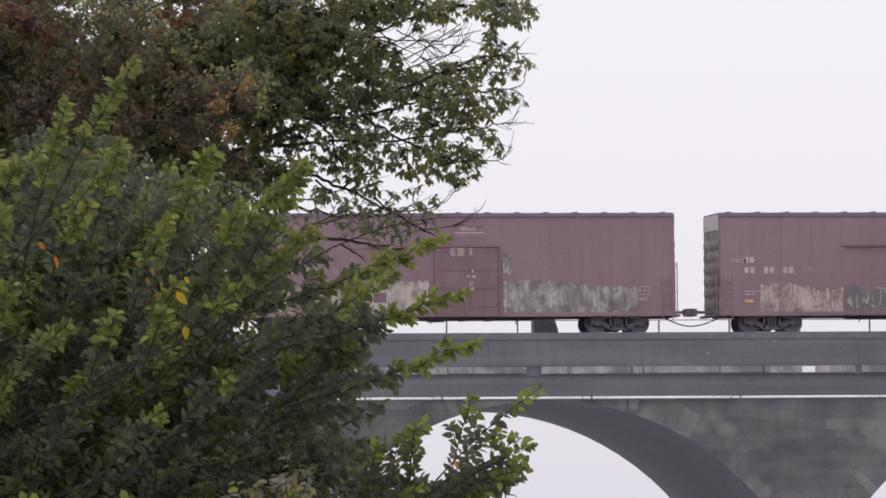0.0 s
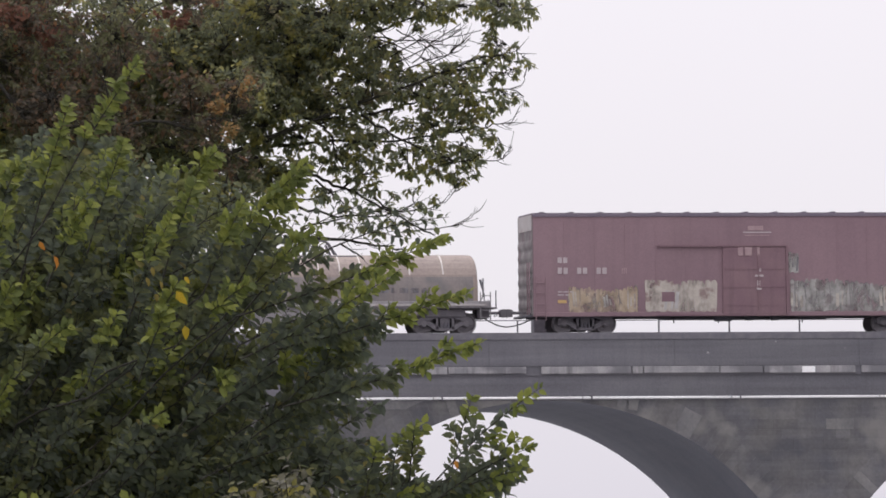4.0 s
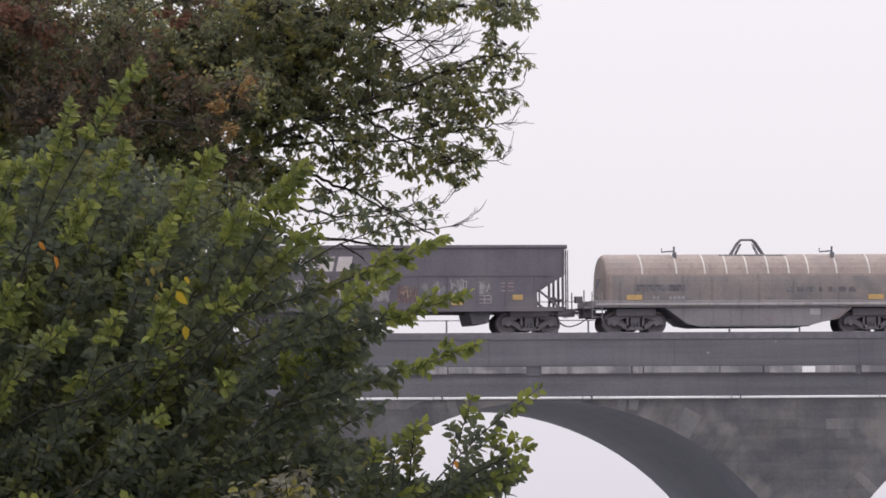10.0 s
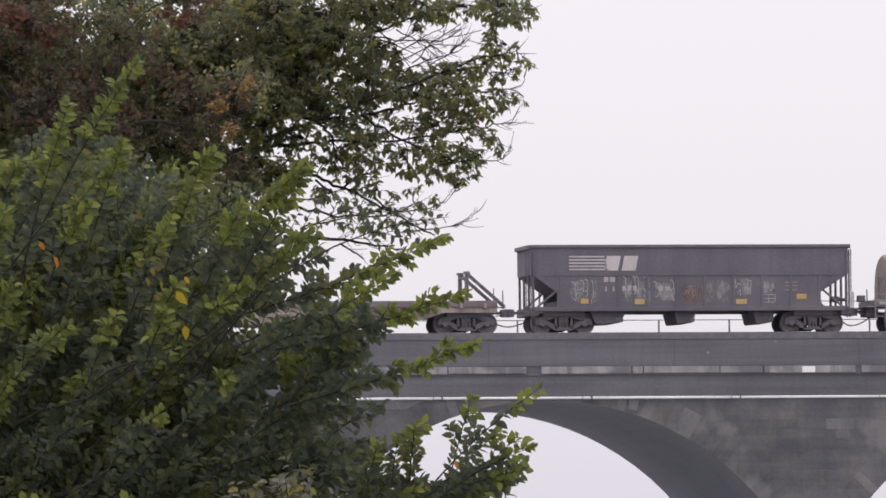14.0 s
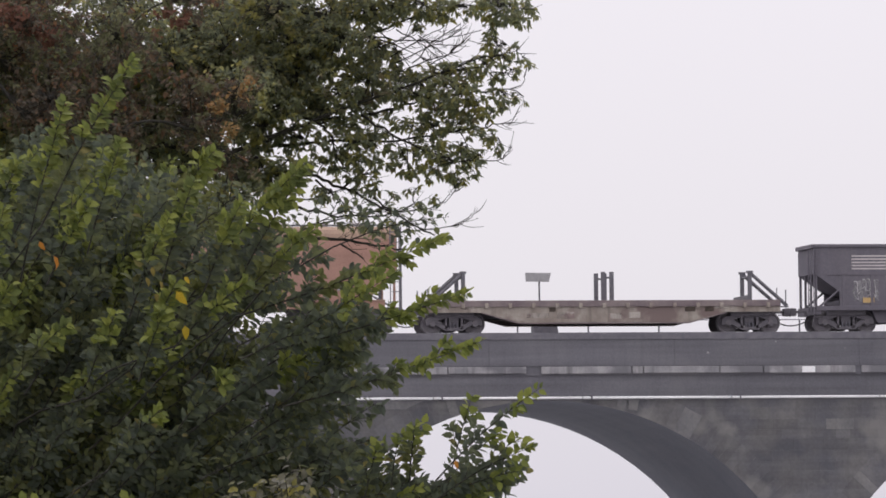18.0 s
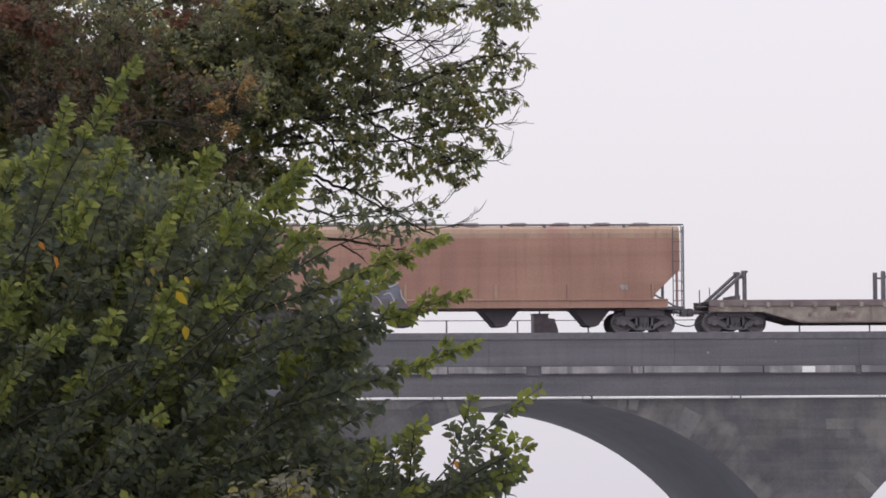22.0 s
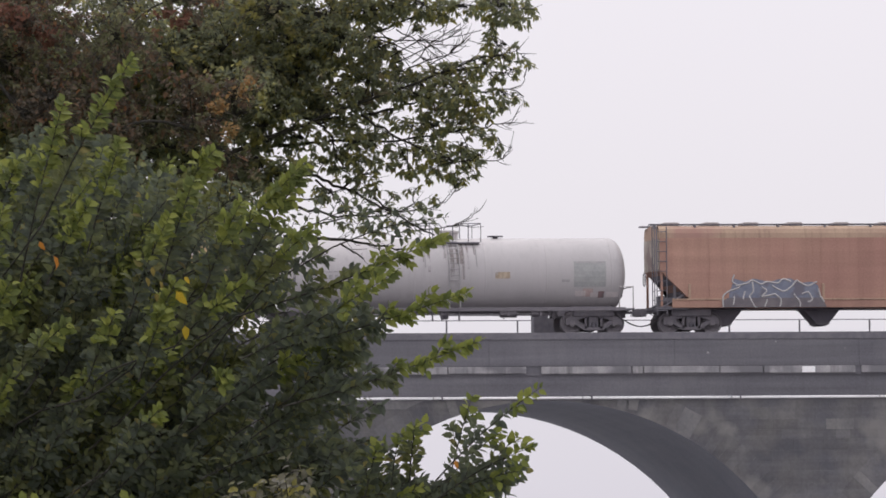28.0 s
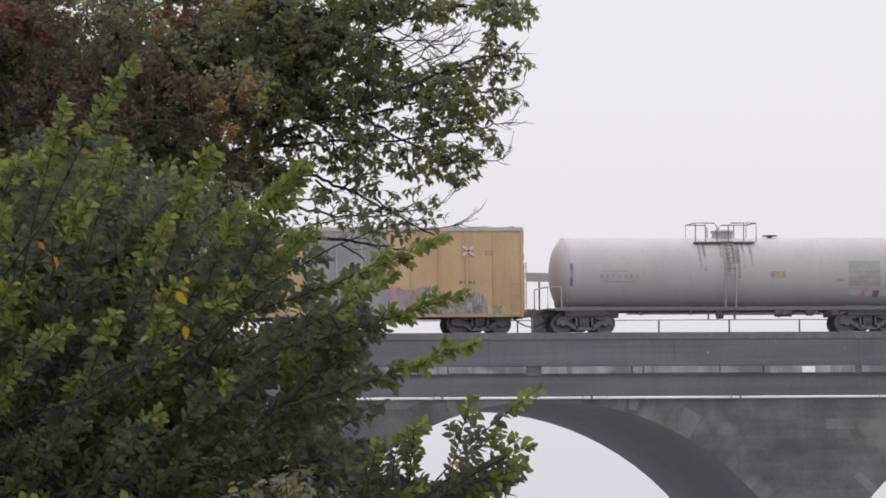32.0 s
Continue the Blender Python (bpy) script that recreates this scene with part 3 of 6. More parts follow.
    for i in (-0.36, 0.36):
        part("brake_beam", box(i - 0.05, i + 0.05, -0.72, 0.72, 0.26, 0.5), HAZED_GRIME, t, bevel=0.01)
    for i in (-0.85, 0.85):
        w = new("wheelset", WHEELSET)
        w.parent = t
        SPINNING.append((w, i))
    return t


def coupler(car, x, s, reach=0.66):
    """Coupler and air hose at the end x of a car, reaching out to the next one; s is the side on which it points."""
    e = x + s * reach
    bm = box(min(x - 0.25 * s, e - 0.2 * s), max(x - 0.25 * s, e - 0.2 * s), -0.08, 0.08, 0.82, 0.93)
    prism([(e - 0.26 * s, 0.72), (e - 0.04 * s, 0.70), (e - 0.005 * s, 0.78), (e - 0.005 * s, 0.98), (e - 0.05 * s, 1.03), (e - 0.26 * s, 1.0)], -0.18, 0.18, bm)
    part("coupler", bm, HAZED_GRIME, car, bevel=0.012)
    pts = []
    for i in range(9):
        u = i / 8
        pts.append((x + s * (-0.3 + (reach + 0.3) * u), -0.45 + 0.3 * u, 0.68 - 0.36 * math.sin(math.pi * 0.5 * u)))
    part("air_hose", tube(pts, 0.028, 6), HOSE, car, smooth=True)
    part("uncoupling_lever", tube([(x, -1.3, 0.82), (x + 0.12 * s, -1.3, 0.72), (x + 0.12 * s, -0.5, 0.72), (x + 0.3 * s, -0.1, 0.9)], 0.016, 5), DARK_STEEL, car)


def ladder(car, x0, x1, y, z0, z1, rungs, mat, name="ladder"):
    bm = bmesh.new()
    for xx in (x0, x1):
        tube([(xx, y, z0), (xx, y, z1)], 0.022, 5, bm)
    for i in range(rungs):
        z = z0 + (z1 - z0) * (i + 0.5) / rungs
        tube([(x0, y, z), (x1, y, z)], 0.016, 5, bm)
    return part(name, bm, mat, car)


def end_ladder(car, x, y0, y1, z0, z1, rungs, mat):
    bm = bmesh.new()
    for yy in (y0, y1):
        tube([(x, yy, z0), (x, yy, z1)], 0.022, 5, bm)
    for i in range(rungs):
        z = z0 + (z1 - z0) * (i + 0.5) / rungs
        tube([(x, y0, z), (x, y1, z)], 0.016, 5, bm)
    return part("end_ladder", bm, mat, car)


def bars(car, x, z, h, widths, mat, y, gap=0.05, name="lettering", label="worn lettering bar"):
    """A row of short upright bars in place of lettering, on the side of a car."""
    for w in widths:
        if w > 0:
            part(name, prism([(x, z), (x + w, z), (x + w, z + h), (x, z + h)], y - 0.006, y + 0.01), mat, car, label)
        x += abs(w) + gap


def brake_wheel(car, x, z, mat):
    bm = bmesh.new()
    n = 16
    pts = [(x, 0.55 + 0.26 * math.cos(2 * math.pi * k / n), z + 0.26 * math.sin(2 * math.pi * k / n)) for k in range(n + 1)]
    tube(pts, 0.018, 5, bm)
    for k in range(3):
        a = 2 * math.pi * k / 3
        tube([(x, 0.55, z), (x, 0.55 + 0.26 * math.cos(a), z + 0.26 * math.sin(a))], 0.012, 4, bm)
    part("brake_wheel", bm, mat, car)


def graffiti(car, x0, x1, z0, z1, y, tones, edge, seed, count, strokes=1.0, wide=1.0):
    """A sprayed band: a ragged patch of colour, plain broad strokes on it, and thin edge lines."""
    rng = random.Random(seed)
    w, h = (x1 - x0) / count, z1 - z0
    top, low = [], []
    level = z1 - 0.08 * h
    for i in range(count * 3):
        a, b = x0 + i * w / 3, w / 3
        level += rng.uniform(-0.09, 0.09) * h
        level = min(z1, max(z1 - 0.26 * h, level))
        top += [(a + 0.08 * b, level - rng.uniform(0, 0.05) * h), (a + rng.uniform(0.3, 0.5) * b, level), (a + rng.uniform(0.55, 0.75) * b, level - rng.uniform(0, 0.03) * h), (a + 0.96 * b, level - rng.uniform(0.0, 0.16) * h)]
        low += [(a + 0.2 * b, z0 + rng.uniform(0, 0.08) * h), (a + 0.8 * b, z0 + rng.uniform(0, 0.05) * h)]
    g = part("graffiti", prism(top + low[::-1], y - 0.005, y + 0.012), SPRAY[tones[0]], car, "sprayed graffiti patch")

    def line(bm, pts, wd, d):
        for (xa, za), (xb, zb) in zip(pts, pts[1:]):
            ln = math.hypot(xb - xa, zb - za)
            if ln < 1e-4:
                continue
            px, pz = -(zb - za) / ln * wd * wide, (xb - xa) / ln * wd * wide
            prism([(xa - px, za - pz), (xb - px, zb - pz), (xb + px, zb + pz), (xa + px, za + pz)], y - 0.005 - d, y - 0.004, bm)

    for i in range(count):
        a = x0 + i * w
        bm = bmesh.new()
        tilt = rng.uniform(-0.12, 0.12) * w
        for u in (0.15, 0.42, 0.72):
            u += rng.uniform(-0.08, 0.08)
            line(bm, [(a + u * w, z0 + rng.uniform(0.08, 0.3) * h), (a + u * w + tilt, z1 - rng.uniform(0.25, 0.55) * h)], rng.uniform(0.05, 0.1) * w, 0.003)
        part("stroke", bm, SPRAY[tones[(i + 1) % len(tones)]], g)
    bm = bmesh.new()
    for i in range(0, len(top) - 3, 4):
        if rng.random() < (0.25 + 0.6 * min(strokes, 1.0)) * 0.5:
            line(bm, top[i:i + 4], 0.014, 0.006)
            xa, za = top[i + 3]
            line(bm, [(xa, za), (xa + rng.uniform(-0.1, 0.1) * w, z0 + rng.uniform(0.1, 0.5) * h)], 0.013, 0.007)
    for _ in range(int(count * strokes)):
        xa, za = rng.uniform(x0 + 0.1 * w, x1 - 0.4 * w), rng.uniform(z0 + 0.15 * h, z1 - 0.4 * h)
        line(bm, [(xa, za), (xa + rng.uniform(0.05, 0.3) * w, za + rng.uniform(-0.2, 0.25) * h), (xa + rng.uniform(0.2, 0.5) * w, za + rng.uniform(-0.15, 0.15) * h)], 0.012, 0.008)
    if len(bm.verts):
        tagged(part("edge_line", bm, SPRAY[edge], g), kind="stuff")
    else:
        bm.free()


def start_car(name, label, x):
    car = tagged(empty(name, pose(x, FACE + TRACK, ZR)), label, "freight car", "freight train")
    CARS.append((car, x))
    return car


def underframe(car, h, z=0.74, y=0.2, mat=None):
    part("center_sill", box(-h, h, -y, y, z - 0.12, z + 0.12), mat or HAZED_GRIME, car, bevel=0.01)


def brake_gear(car, x, z, mat=None):
    m = mat or DARK_STEEL
    part("air_reservoir", lathe([(0, 0.05), (0.02, 0.15), (0.7, 0.15), (0.72, 0.05)], 12, "x", None, (x, -0.7, z)), m, car, smooth=False)
    part("brake_cylinder", lathe([(0, 0.12), (0.28, 0.12), (0.3, 0.06), (0.55, 0.05)], 10, "x", None, (x + 1.3, -0.6, z)), m, car)
    part("brake_valve", box(x + 2.3, x + 2.6, -0.9, -0.6, z - 0.12, z + 0.14), m, car, bevel=0.02)
    bm = tube([(x - 2.2, -0.5, z - 0.06), (x + 4.6, -0.5, z - 0.06)], 0.015, 5)
    for k in (-1.6, 0.2, 3.6):
        box(x + k, x + k + 0.04, -0.53, -0.47, z - 0.2, z + 0.1, bm)
    part("brake_rod", bm, m, car)


def boxcar(name, label, x, length, paint, door_paint, z_low, z_eave, z_top, truck_x, roof_mat, end_mat, ribs=0, door=True, corrugated=True, reach=(0.88, 0.88)):
    car = start_car(name, label, x)
    h = length / 2
    body = part("body", box(-h, h, -1.48, 1.48, z_low, z_eave), paint, car, bevel=0.02)
    # side panel seams
    n = 14 if not ribs else ribs
    for i in range(n + 1):
        xx = -h + 0.06 + (length - 0.12) * i / n
        if door and -1.9 < xx < 2.2:
            continue
        d = 0.012 if not ribs else 0.05
        part("side_post" if ribs else "panel_seam", box(xx - 0.04, xx + 0.04, -1.48 - d, -1.47, z_low + 0.12, z_eave - 0.1), paint, body)
    part("side_sill", box(-h, h, -1.52, -1.46, z_low - 0.05, z_low + 0.12), paint, car, bevel=0.008)
    part("eave_rail", box(-h, h, -1.525, -1.46, z_eave - 0.1, z_eave), ROOF_EDGE if paint is MAROON else GALV, car, bevel=0.008)
    # roof with cross ribs
    roof = part("roof", prism([(-h, 0), (h, 0), (h, 0.06), (-h, 0.06)], -1.50, 1.50), roof_mat, car, at=(0, 0, z_eave - 0.004))
    for i in range(15):
        xx = -h + 0.4 + (length - 0.8) * i / 14
        part("roof_rib", box(xx - 0.07, xx + 0.07, -1.5, 1.5, 0.055, z_top - z_eave), roof_mat, roof)
    # pressed ends with deep horizontal waves
    for s in (-1, 1):
        e = part("end_panel", box(min(s * h, s * (h + 0.03)), max(s * h, s * (h + 0.03)), -1.46, 1.46, z_low, z_eave), end_mat[0], car)
        if corrugated:
            zs = [z_low + 0.25 + i * 0.47 for i in range(int((z_eave - z_low - 0.75) / 0.47))]
            for i, zz in enumerate(zs):
                bm = bmesh.new()
                prof = [(0.03, 0.0), (0.06, 0.12), (0.066, 0.20), (0.06, 0.28), (0.03, 0.40)]
                ring0 = [bm.verts.new((s * (h + a), -1.40, zz + b)) for a, b in prof]
                ring1 = [bm.verts.new((s * (h + a), 1.40, zz + b)) for a, b in prof]
                for k in range(4):
                    bm.faces.new((ring0[k], ring1[k], ring1[k + 1], ring0[k + 1]))
                bm.faces.new(ring0)
                bm.faces.new(ring1)
                part("corrugation", bm, end_mat[0], e)
            part("top_plate", box(min(s * (h + 0.03), s * (h + 0.05)), max(s * (h + 0.03), s * (h + 0.05)), -1.42, 1.42, z_eave - 0.62, z_eave - 0.02), end_mat[1], e, "pale weathered upper end sheet")
        coupler(car, s * (h + 0.05), s, reach[s > 0])
        end_ladder(car, s * (h + 0.14), -1.40, -0.95, z_low + 0.05, z_low + 2.1, 6, paint)
        part("bracing", box(min(s * h, s * (h + 0.28)), max(s * h, s * (h + 0.28)), -1.3, 1.3, z_low - 0.05, z_low + 0.03), DARK_STEEL, car)
    ladder(car, h - 0.48, h - 0.08, -1.56, z_low - 0.2, z_low + 1.5, 4, paint)
    ladder(car, -h + 0.08, -h + 0.48, -1.56, z_low - 0.2, z_low + 1.5, 4, paint)
    brake_wheel(car, h + 0.2, z_low + 1.6, DARK_STEEL)
    if door:
        # sliding door on its tracks
        dr = part("door", box(-1.0, 1.55, -1.56, -1.47, z_low + 0.02, 3.40), door_paint, car, "worn maroon sliding door", bevel=0.012)
        for i in range(4):
            z = z_low + 0.35 + 0.72 * i
            part("door_rib", box(-0.95, 1.5, -1.578, -1.55, z, z + 0.1), door_paint, dr)
        part("door_bar", box(0.42, 0.47, -1.6, -1.55, z_low + 0.2, 3.1), door_paint, dr)
        part("door_handle", box(0.36, 0.55, -1.61, -1.57, 1.7, 1.78), LETTER, dr)
        part("door_track", box(-3.6, 1.6, -1.60, -1.47, 3.41, 3.47), door_paint, car)
        part("door_sill_track", box(-3.6, 1.6, -1.60, -1.47, z_low - 0.04, z_low + 0.02), door_paint, car)
        part("door_post", box(1.56, 1.64, -1.58, -1.47, z_low, 3.42), door_paint, car)
    underframe(car, h)
    brake_gear(car, -1.2, z_low - 0.08)
    for s in (-1, 1):
        truck(car, s * truck_x)
    return car


def maroon_boxcar(x, first):
    word = "cream and grey-green" if not first else "pale pink and lime"
    car = boxcar("boxcar", "faded maroon steel boxcar with " + word + " graffiti", x, 17.2, MAROON, MAROON_DOOR, 0.72, 4.70, 4.80, 6.44, ROOF_EDGE, (GRIMY_END, GALV), reach=(0.88, 0.88) if first else (0.80, 0.88))
    y = -1.495
    bars(car, -7.62, 2.78, 0.22, (0.17, 0.17), LETTER, y)
    bars(car, -7.62, 2.35, 0.25, (0.17, 0.17, -0.26, 0.17, 0.17, -0.26, 0.17, 0.17), LETTER, y, 0.06)
    bars(car, -5.05, 2.36, 0.22, (0.05, 0.05, 0.05), FADED_LETTER, y, 0.03)
    bars(car, -7.62, 1.62, 0.05, (0.16, 0.22, 0.12), LETTER, y, 0.05)
    bars(car, -7.62, 1.50, 0.05, (0.24, 0.12), LETTER, y, 0.05)
    bars(car, -7.62, 1.20, 0.12, (0.34,), PATCH_YELLOW, y)
    # faded emblem on the door half: three stacked lines
    bars(car, 0.05, 4.06, 0.17, (0.62,), FADED_LETTER, y, name="emblem", label="faded pale emblem")
    bars(car, -0.16, 3.95, 0.05, (1.15,), LETTER, y, name="emblem", label="faded pale line")
    bars(car, -0.08, 3.84, 0.04, (1.0,), FADED_LETTER, y, name="emblem", label="faded pale line")
    bars(car, -0.38, 3.05, 0.34, (0.2, 0.28, -0.05, 0.1), FADED_LETTER, y - 0.09, 0.08)
    bars(car, 0.42, 2.42, 0.12, (0.12,), LETTER, y - 0.09)
    bars(car, 0.3, 2.22, 0.08, (0.34,), LETTER, y - 0.09)
    bars(car, 0.38, 1.85, 0.22, (0.12,), LETTER, y - 0.09)
    # data box near the end
    for dz in (0, 0.16, 0.32):
        bars(car, 7.2, 1.52 + dz, 0.03, (0.42,), LETTER, y, name="data_panel", label="white outlined data panel")
    for dx in (0, 0.2, 0.4):
        bars(car, 7.2 + dx, 1.52, 0.34, (0.03,), LETTER, y, name="data_panel", label="white outlined data panel")
    bars(car, 7.2, 1.28, 0.14, (0.38,), SPRAY["sand"], y, name="reflector", label="dull yellow reflector")
    if first:
        bars(car, -8.2, 2.78, 0.16, (0.2, 0.16, 0.2), FADED_LETTER, y, 0.04)
        graffiti(car, -7.0, -3.6, 0.80, 2.05, y, ("pink", "cream", "pink"), "wine", 11, 6)
        graffiti(car, -3.5, -1.1, 0.80, 2.0, y, ("dark", "grey", "lime"), "white", 12, 4)
        graffiti(car, 1.8, 7.0, 0.85, 2.0, y, ("grey", "cream"), "dark", 13, 7)
    else:
        graffiti(car, -7.2, -4.4, 0.80, 2.02, y, ("sand", "cream", "sand", "cream", "grey"), "dark", 21, 6)
        graffiti(car, -4.15, -1.2, 0.80, 2.10, y, ("cream", "cream", "white"), "cream", 22, 4, 0.4)
        bars(car, -3.45, 1.25, 0.38, (0.52,), MAROON_DOOR, y - 0.008, name="patch", label="dark square left in the graffiti")
        graffiti(car, 1.72, 7.15, 0.80, 2.14, y, ("grey", "cream", "grey"), "dark", 23, 9)
        graffiti(car, 1.66, 2.1, 2.35, 3.25, y, ("grey", "mist"), "grey", 24, 1, 0.3)
    return car


maroon_boxcar(90.62, True)
maroon_boxcar(71.56, False)

# coil car with a round hood
X = 54.68
car = start_car("coil_car", "grey coil car with dusty tan rounded hood", X)
hood = bmesh.new()
prof = []
for i in range(17):
    a = math.pi * i / 16
    prof.append((-1.46 * math.cos(a), 1.55 + 1.62 * math.sin(a) ** 0.75))
prof = [(-1.46, 1.25)] + prof + [(1.46, 1.25)]
rings = []
for xx, k in ((-5.92, 0.94), (-5.86, 0.98), (-5.74, 1.0), (5.9, 1.0), (6.02, 0.98), (6.08, 0.94)):
    rings.append([hood.verts.new((xx, y * k, 1.25 + (z - 1.25) * k)) for y, z in prof])
for r, s in zip(rings, rings[1:]):
    for i in range(len(r) - 1):
        hood.faces.new((r[i], r[i + 1], s[i + 1], s[i]))
hood.faces.new(rings[0])
hood.faces.new(rings[-1])
hd = part("hood", hood, COIL_HOOD, car, "dusty tan rounded steel hood", smooth=False)
for xx in (-4.48, -3.1, -1.96, -1.08, -0.25, 0.6, 1.43, 2.23, 3.37, 4.7):
    bm = bmesh.new()
    for (ya, za), (yb, zb) in zip(prof[3:16], prof[4:17]):
        q = []
        for dx in (-0.03, 0.03):
            for y, z in ((ya, za), (yb, zb)):
                q.append(bm.verts.new((xx + dx, y * 1.006, z + 0.012)))
        bm.faces.new((q[0], q[1], q[3], q[2]))
    part("rib", bm, PALE_RIB, hd, "pale strip over the hood")
part("lift_rail", box(-1.2, 1.5, -0.5, 0.5, 3.07, 3.14), DARK_STEEL, hd, bevel=0.02)
bm = bmesh.new()
for y in (-0.14, 0.14):
    tube([(-0.68, y, 3.1), (-0.35, y, 3.62), (-0.22, y, 3.74), (0.22, y, 3.74), (0.36, y, 3.62), (0.70, y, 3.1)], 0.042, 6, bm)
    tube([(-0.48, y, 3.1), (-0.24, y, 3.58)], 0.025, 5, bm)
    tube([(0.25, y, 3.58), (0.48, y, 3.1)], 0.025, 5, bm)
part("lifting_lug", bm, DARK_STEEL, hd, "steel lifting bracket on the hood")
for xx in (-3.05, 3.33):
    bm = box(xx - 0.07, xx + 0.07, -0.75, -0.6, 2.72, 3.22)
    tube([(xx, -0.6, 3.15), (xx, -0.6, 3.46)], 0.04, 6, bm)
    tube([(xx, -0.6, 3.28), (xx - 0.5, -0.6, 3.24), (xx - 0.5, -0.6, 3.38)], 0.03, 5, bm)
    part("stacking_guide", bm, DARK_STEEL, hd)
for s in (-1, 1):
    bm = tube([(s * 6.2, -1.2, 1.3), (s * 6.32, -1.2, 1.5), (s * 6.32, -1.2, 2.2)], 0.03, 5)
    tube([(s * 6.32, -1.2, 1.75), (s * 6.2, -1.2, 2.15)], 0.05, 5, bm)
    part("hood_clamp", bm, DARK_STEEL, hd)
bm = bmesh.new()
skirt = [(-1.472 * math.cos(a), 1.555 + 1.632 * math.sin(a) ** 0.75) for a in (0.0, 0.07, 0.15, 0.24, 0.33)]
skirt = [(-1.472, 1.27)] + skirt
a = [bm.verts.new((-5.72, y, z)) for y, z in skirt]
b = [bm.verts.new((5.88, y, z)) for y, z in skirt]
for i in range(len(skirt) - 1):
    bm.faces.new((a[i], b[i], b[i + 1], a[i + 1]))
part("skirt", bm, HOOD_SKIRT, hd, "grimy grey lower strip of the hood")
bars(car, -4.75, 1.66, 0.26, (0.5, 0.55, 0.5, 0.4), SPRAY["mist"], -1.472, 0.0, "dirt_patch", "dark painted-over patch")
bars(car, 1.3, 1.62, 0.2, (0.3, 0.25, 0.4, 0.2, 0.35, 0.3, 0.28), SPRAY["mist"], -1.472, 0.12, "dirt_patch", "worn dark smear")
part("side_sill", box(-6.55, 6.55, -1.5, 1.5, 1.02, 1.30), COIL_FRAME, car, bevel=0.02)
part("sill_flange", box(-6.4, 6.4, -1.58, -1.49, 1.10, 1.19), GALV, car, "pale dusty ledge", bevel=0.01)
part("fishbelly", prism([(-3.6, 1.02), (-2.7, 0.36), (-2.2, 0.28), (2.2, 0.28), (2.7, 0.42), (3.4, 0.55), (4.0, 1.02)], -1.40, 1.40), COIL_FRAME, car, "deep grey trough side", bevel=0.01)
part("flange", box(-2.3, 2.2, -1.46, -1.38, 0.25, 0.30), DARK_STEEL, car)
bars(car, 2.25, 0.72, 0.24, (0.42,), SPRAY["white"], -1.41, name="data_panel", label="pale data panel")
for xx in (-5.15, 4.6):
    bars(car, xx, 1.32, 0.2, (0.62,), PATCH_YELLOW, -1.50, name="reflector", label="orange-yellow patch")
bars(car, -4.1, 1.33, 0.14, (0.1, 0.1, -0.3, 0.12, 0.12, 0.12, 0.12), TANK_LETTER, -1.50, 0.05)
for s in (-1, 1):
    part("end_platform", box(min(s * 6.3, s * 6.85), max(s * 6.3, s * 6.85), -1.4, 1.4, 1.0, 1.06), COIL_FRAME, car, bevel=0.01)
    for xx, y, z in ((6.82, -1.25, 1.72), (6.5, -1.25, 1.35), (6.82, 1.25, 1.72)):
        part("handrail", tube([(s * xx, y, 1.03), (s * xx, y, z)], 0.025, 5), DARK_STEEL, car)
    part("end_sill", box(min(s * 6.2, s * 6.7), max(s * 6.2, s * 6.7), -0.5, 0.5, 0.66, 1.0), HAZED_GRIME, car)
    ladder(car, s * 6.35 - 0.2, s * 6.35 + 0.2, -1.53, 0.5, 1.65, 4, COIL_FRAME)
    coupler(car, s * 6.75, s, 0.70 if s > 0 else 0.49)
    truck(car, 4.82 if s > 0 else -4.72)
underframe(car, 6.5)

# black open hopper
X = 40.68
car = start_car("open_hopper_car", "faded black open coal hopper, lightened for haze, with white emblem and graffiti", X)
H = 6.38
bm = bmesh.new()
side = [(-H, 3.46), (-H, 2.35), (-5.35, 1.62), (-5.35, 1.05), (5.25, 1.05), (5.25, 1.70), (H - 0.1, 2.25), (H, 3.46)]
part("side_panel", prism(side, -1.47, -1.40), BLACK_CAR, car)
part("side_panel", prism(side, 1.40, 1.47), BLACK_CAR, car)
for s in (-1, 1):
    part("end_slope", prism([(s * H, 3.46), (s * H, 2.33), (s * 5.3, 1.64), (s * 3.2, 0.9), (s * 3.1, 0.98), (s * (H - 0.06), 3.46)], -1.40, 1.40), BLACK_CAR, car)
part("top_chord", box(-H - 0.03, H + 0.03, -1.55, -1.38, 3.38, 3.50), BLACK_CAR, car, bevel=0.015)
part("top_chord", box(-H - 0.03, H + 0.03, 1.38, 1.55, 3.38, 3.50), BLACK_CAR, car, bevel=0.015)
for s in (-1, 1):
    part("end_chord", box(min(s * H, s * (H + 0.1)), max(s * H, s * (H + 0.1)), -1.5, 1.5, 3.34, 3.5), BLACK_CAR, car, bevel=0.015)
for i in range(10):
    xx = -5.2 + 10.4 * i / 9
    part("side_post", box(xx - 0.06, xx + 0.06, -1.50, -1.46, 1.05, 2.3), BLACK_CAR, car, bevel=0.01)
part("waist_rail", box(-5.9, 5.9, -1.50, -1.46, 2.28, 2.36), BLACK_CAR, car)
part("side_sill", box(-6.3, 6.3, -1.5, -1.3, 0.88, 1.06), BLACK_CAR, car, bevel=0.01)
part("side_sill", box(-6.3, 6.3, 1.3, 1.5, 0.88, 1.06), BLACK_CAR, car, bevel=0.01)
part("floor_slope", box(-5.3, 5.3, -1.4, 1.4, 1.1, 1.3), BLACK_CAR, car)
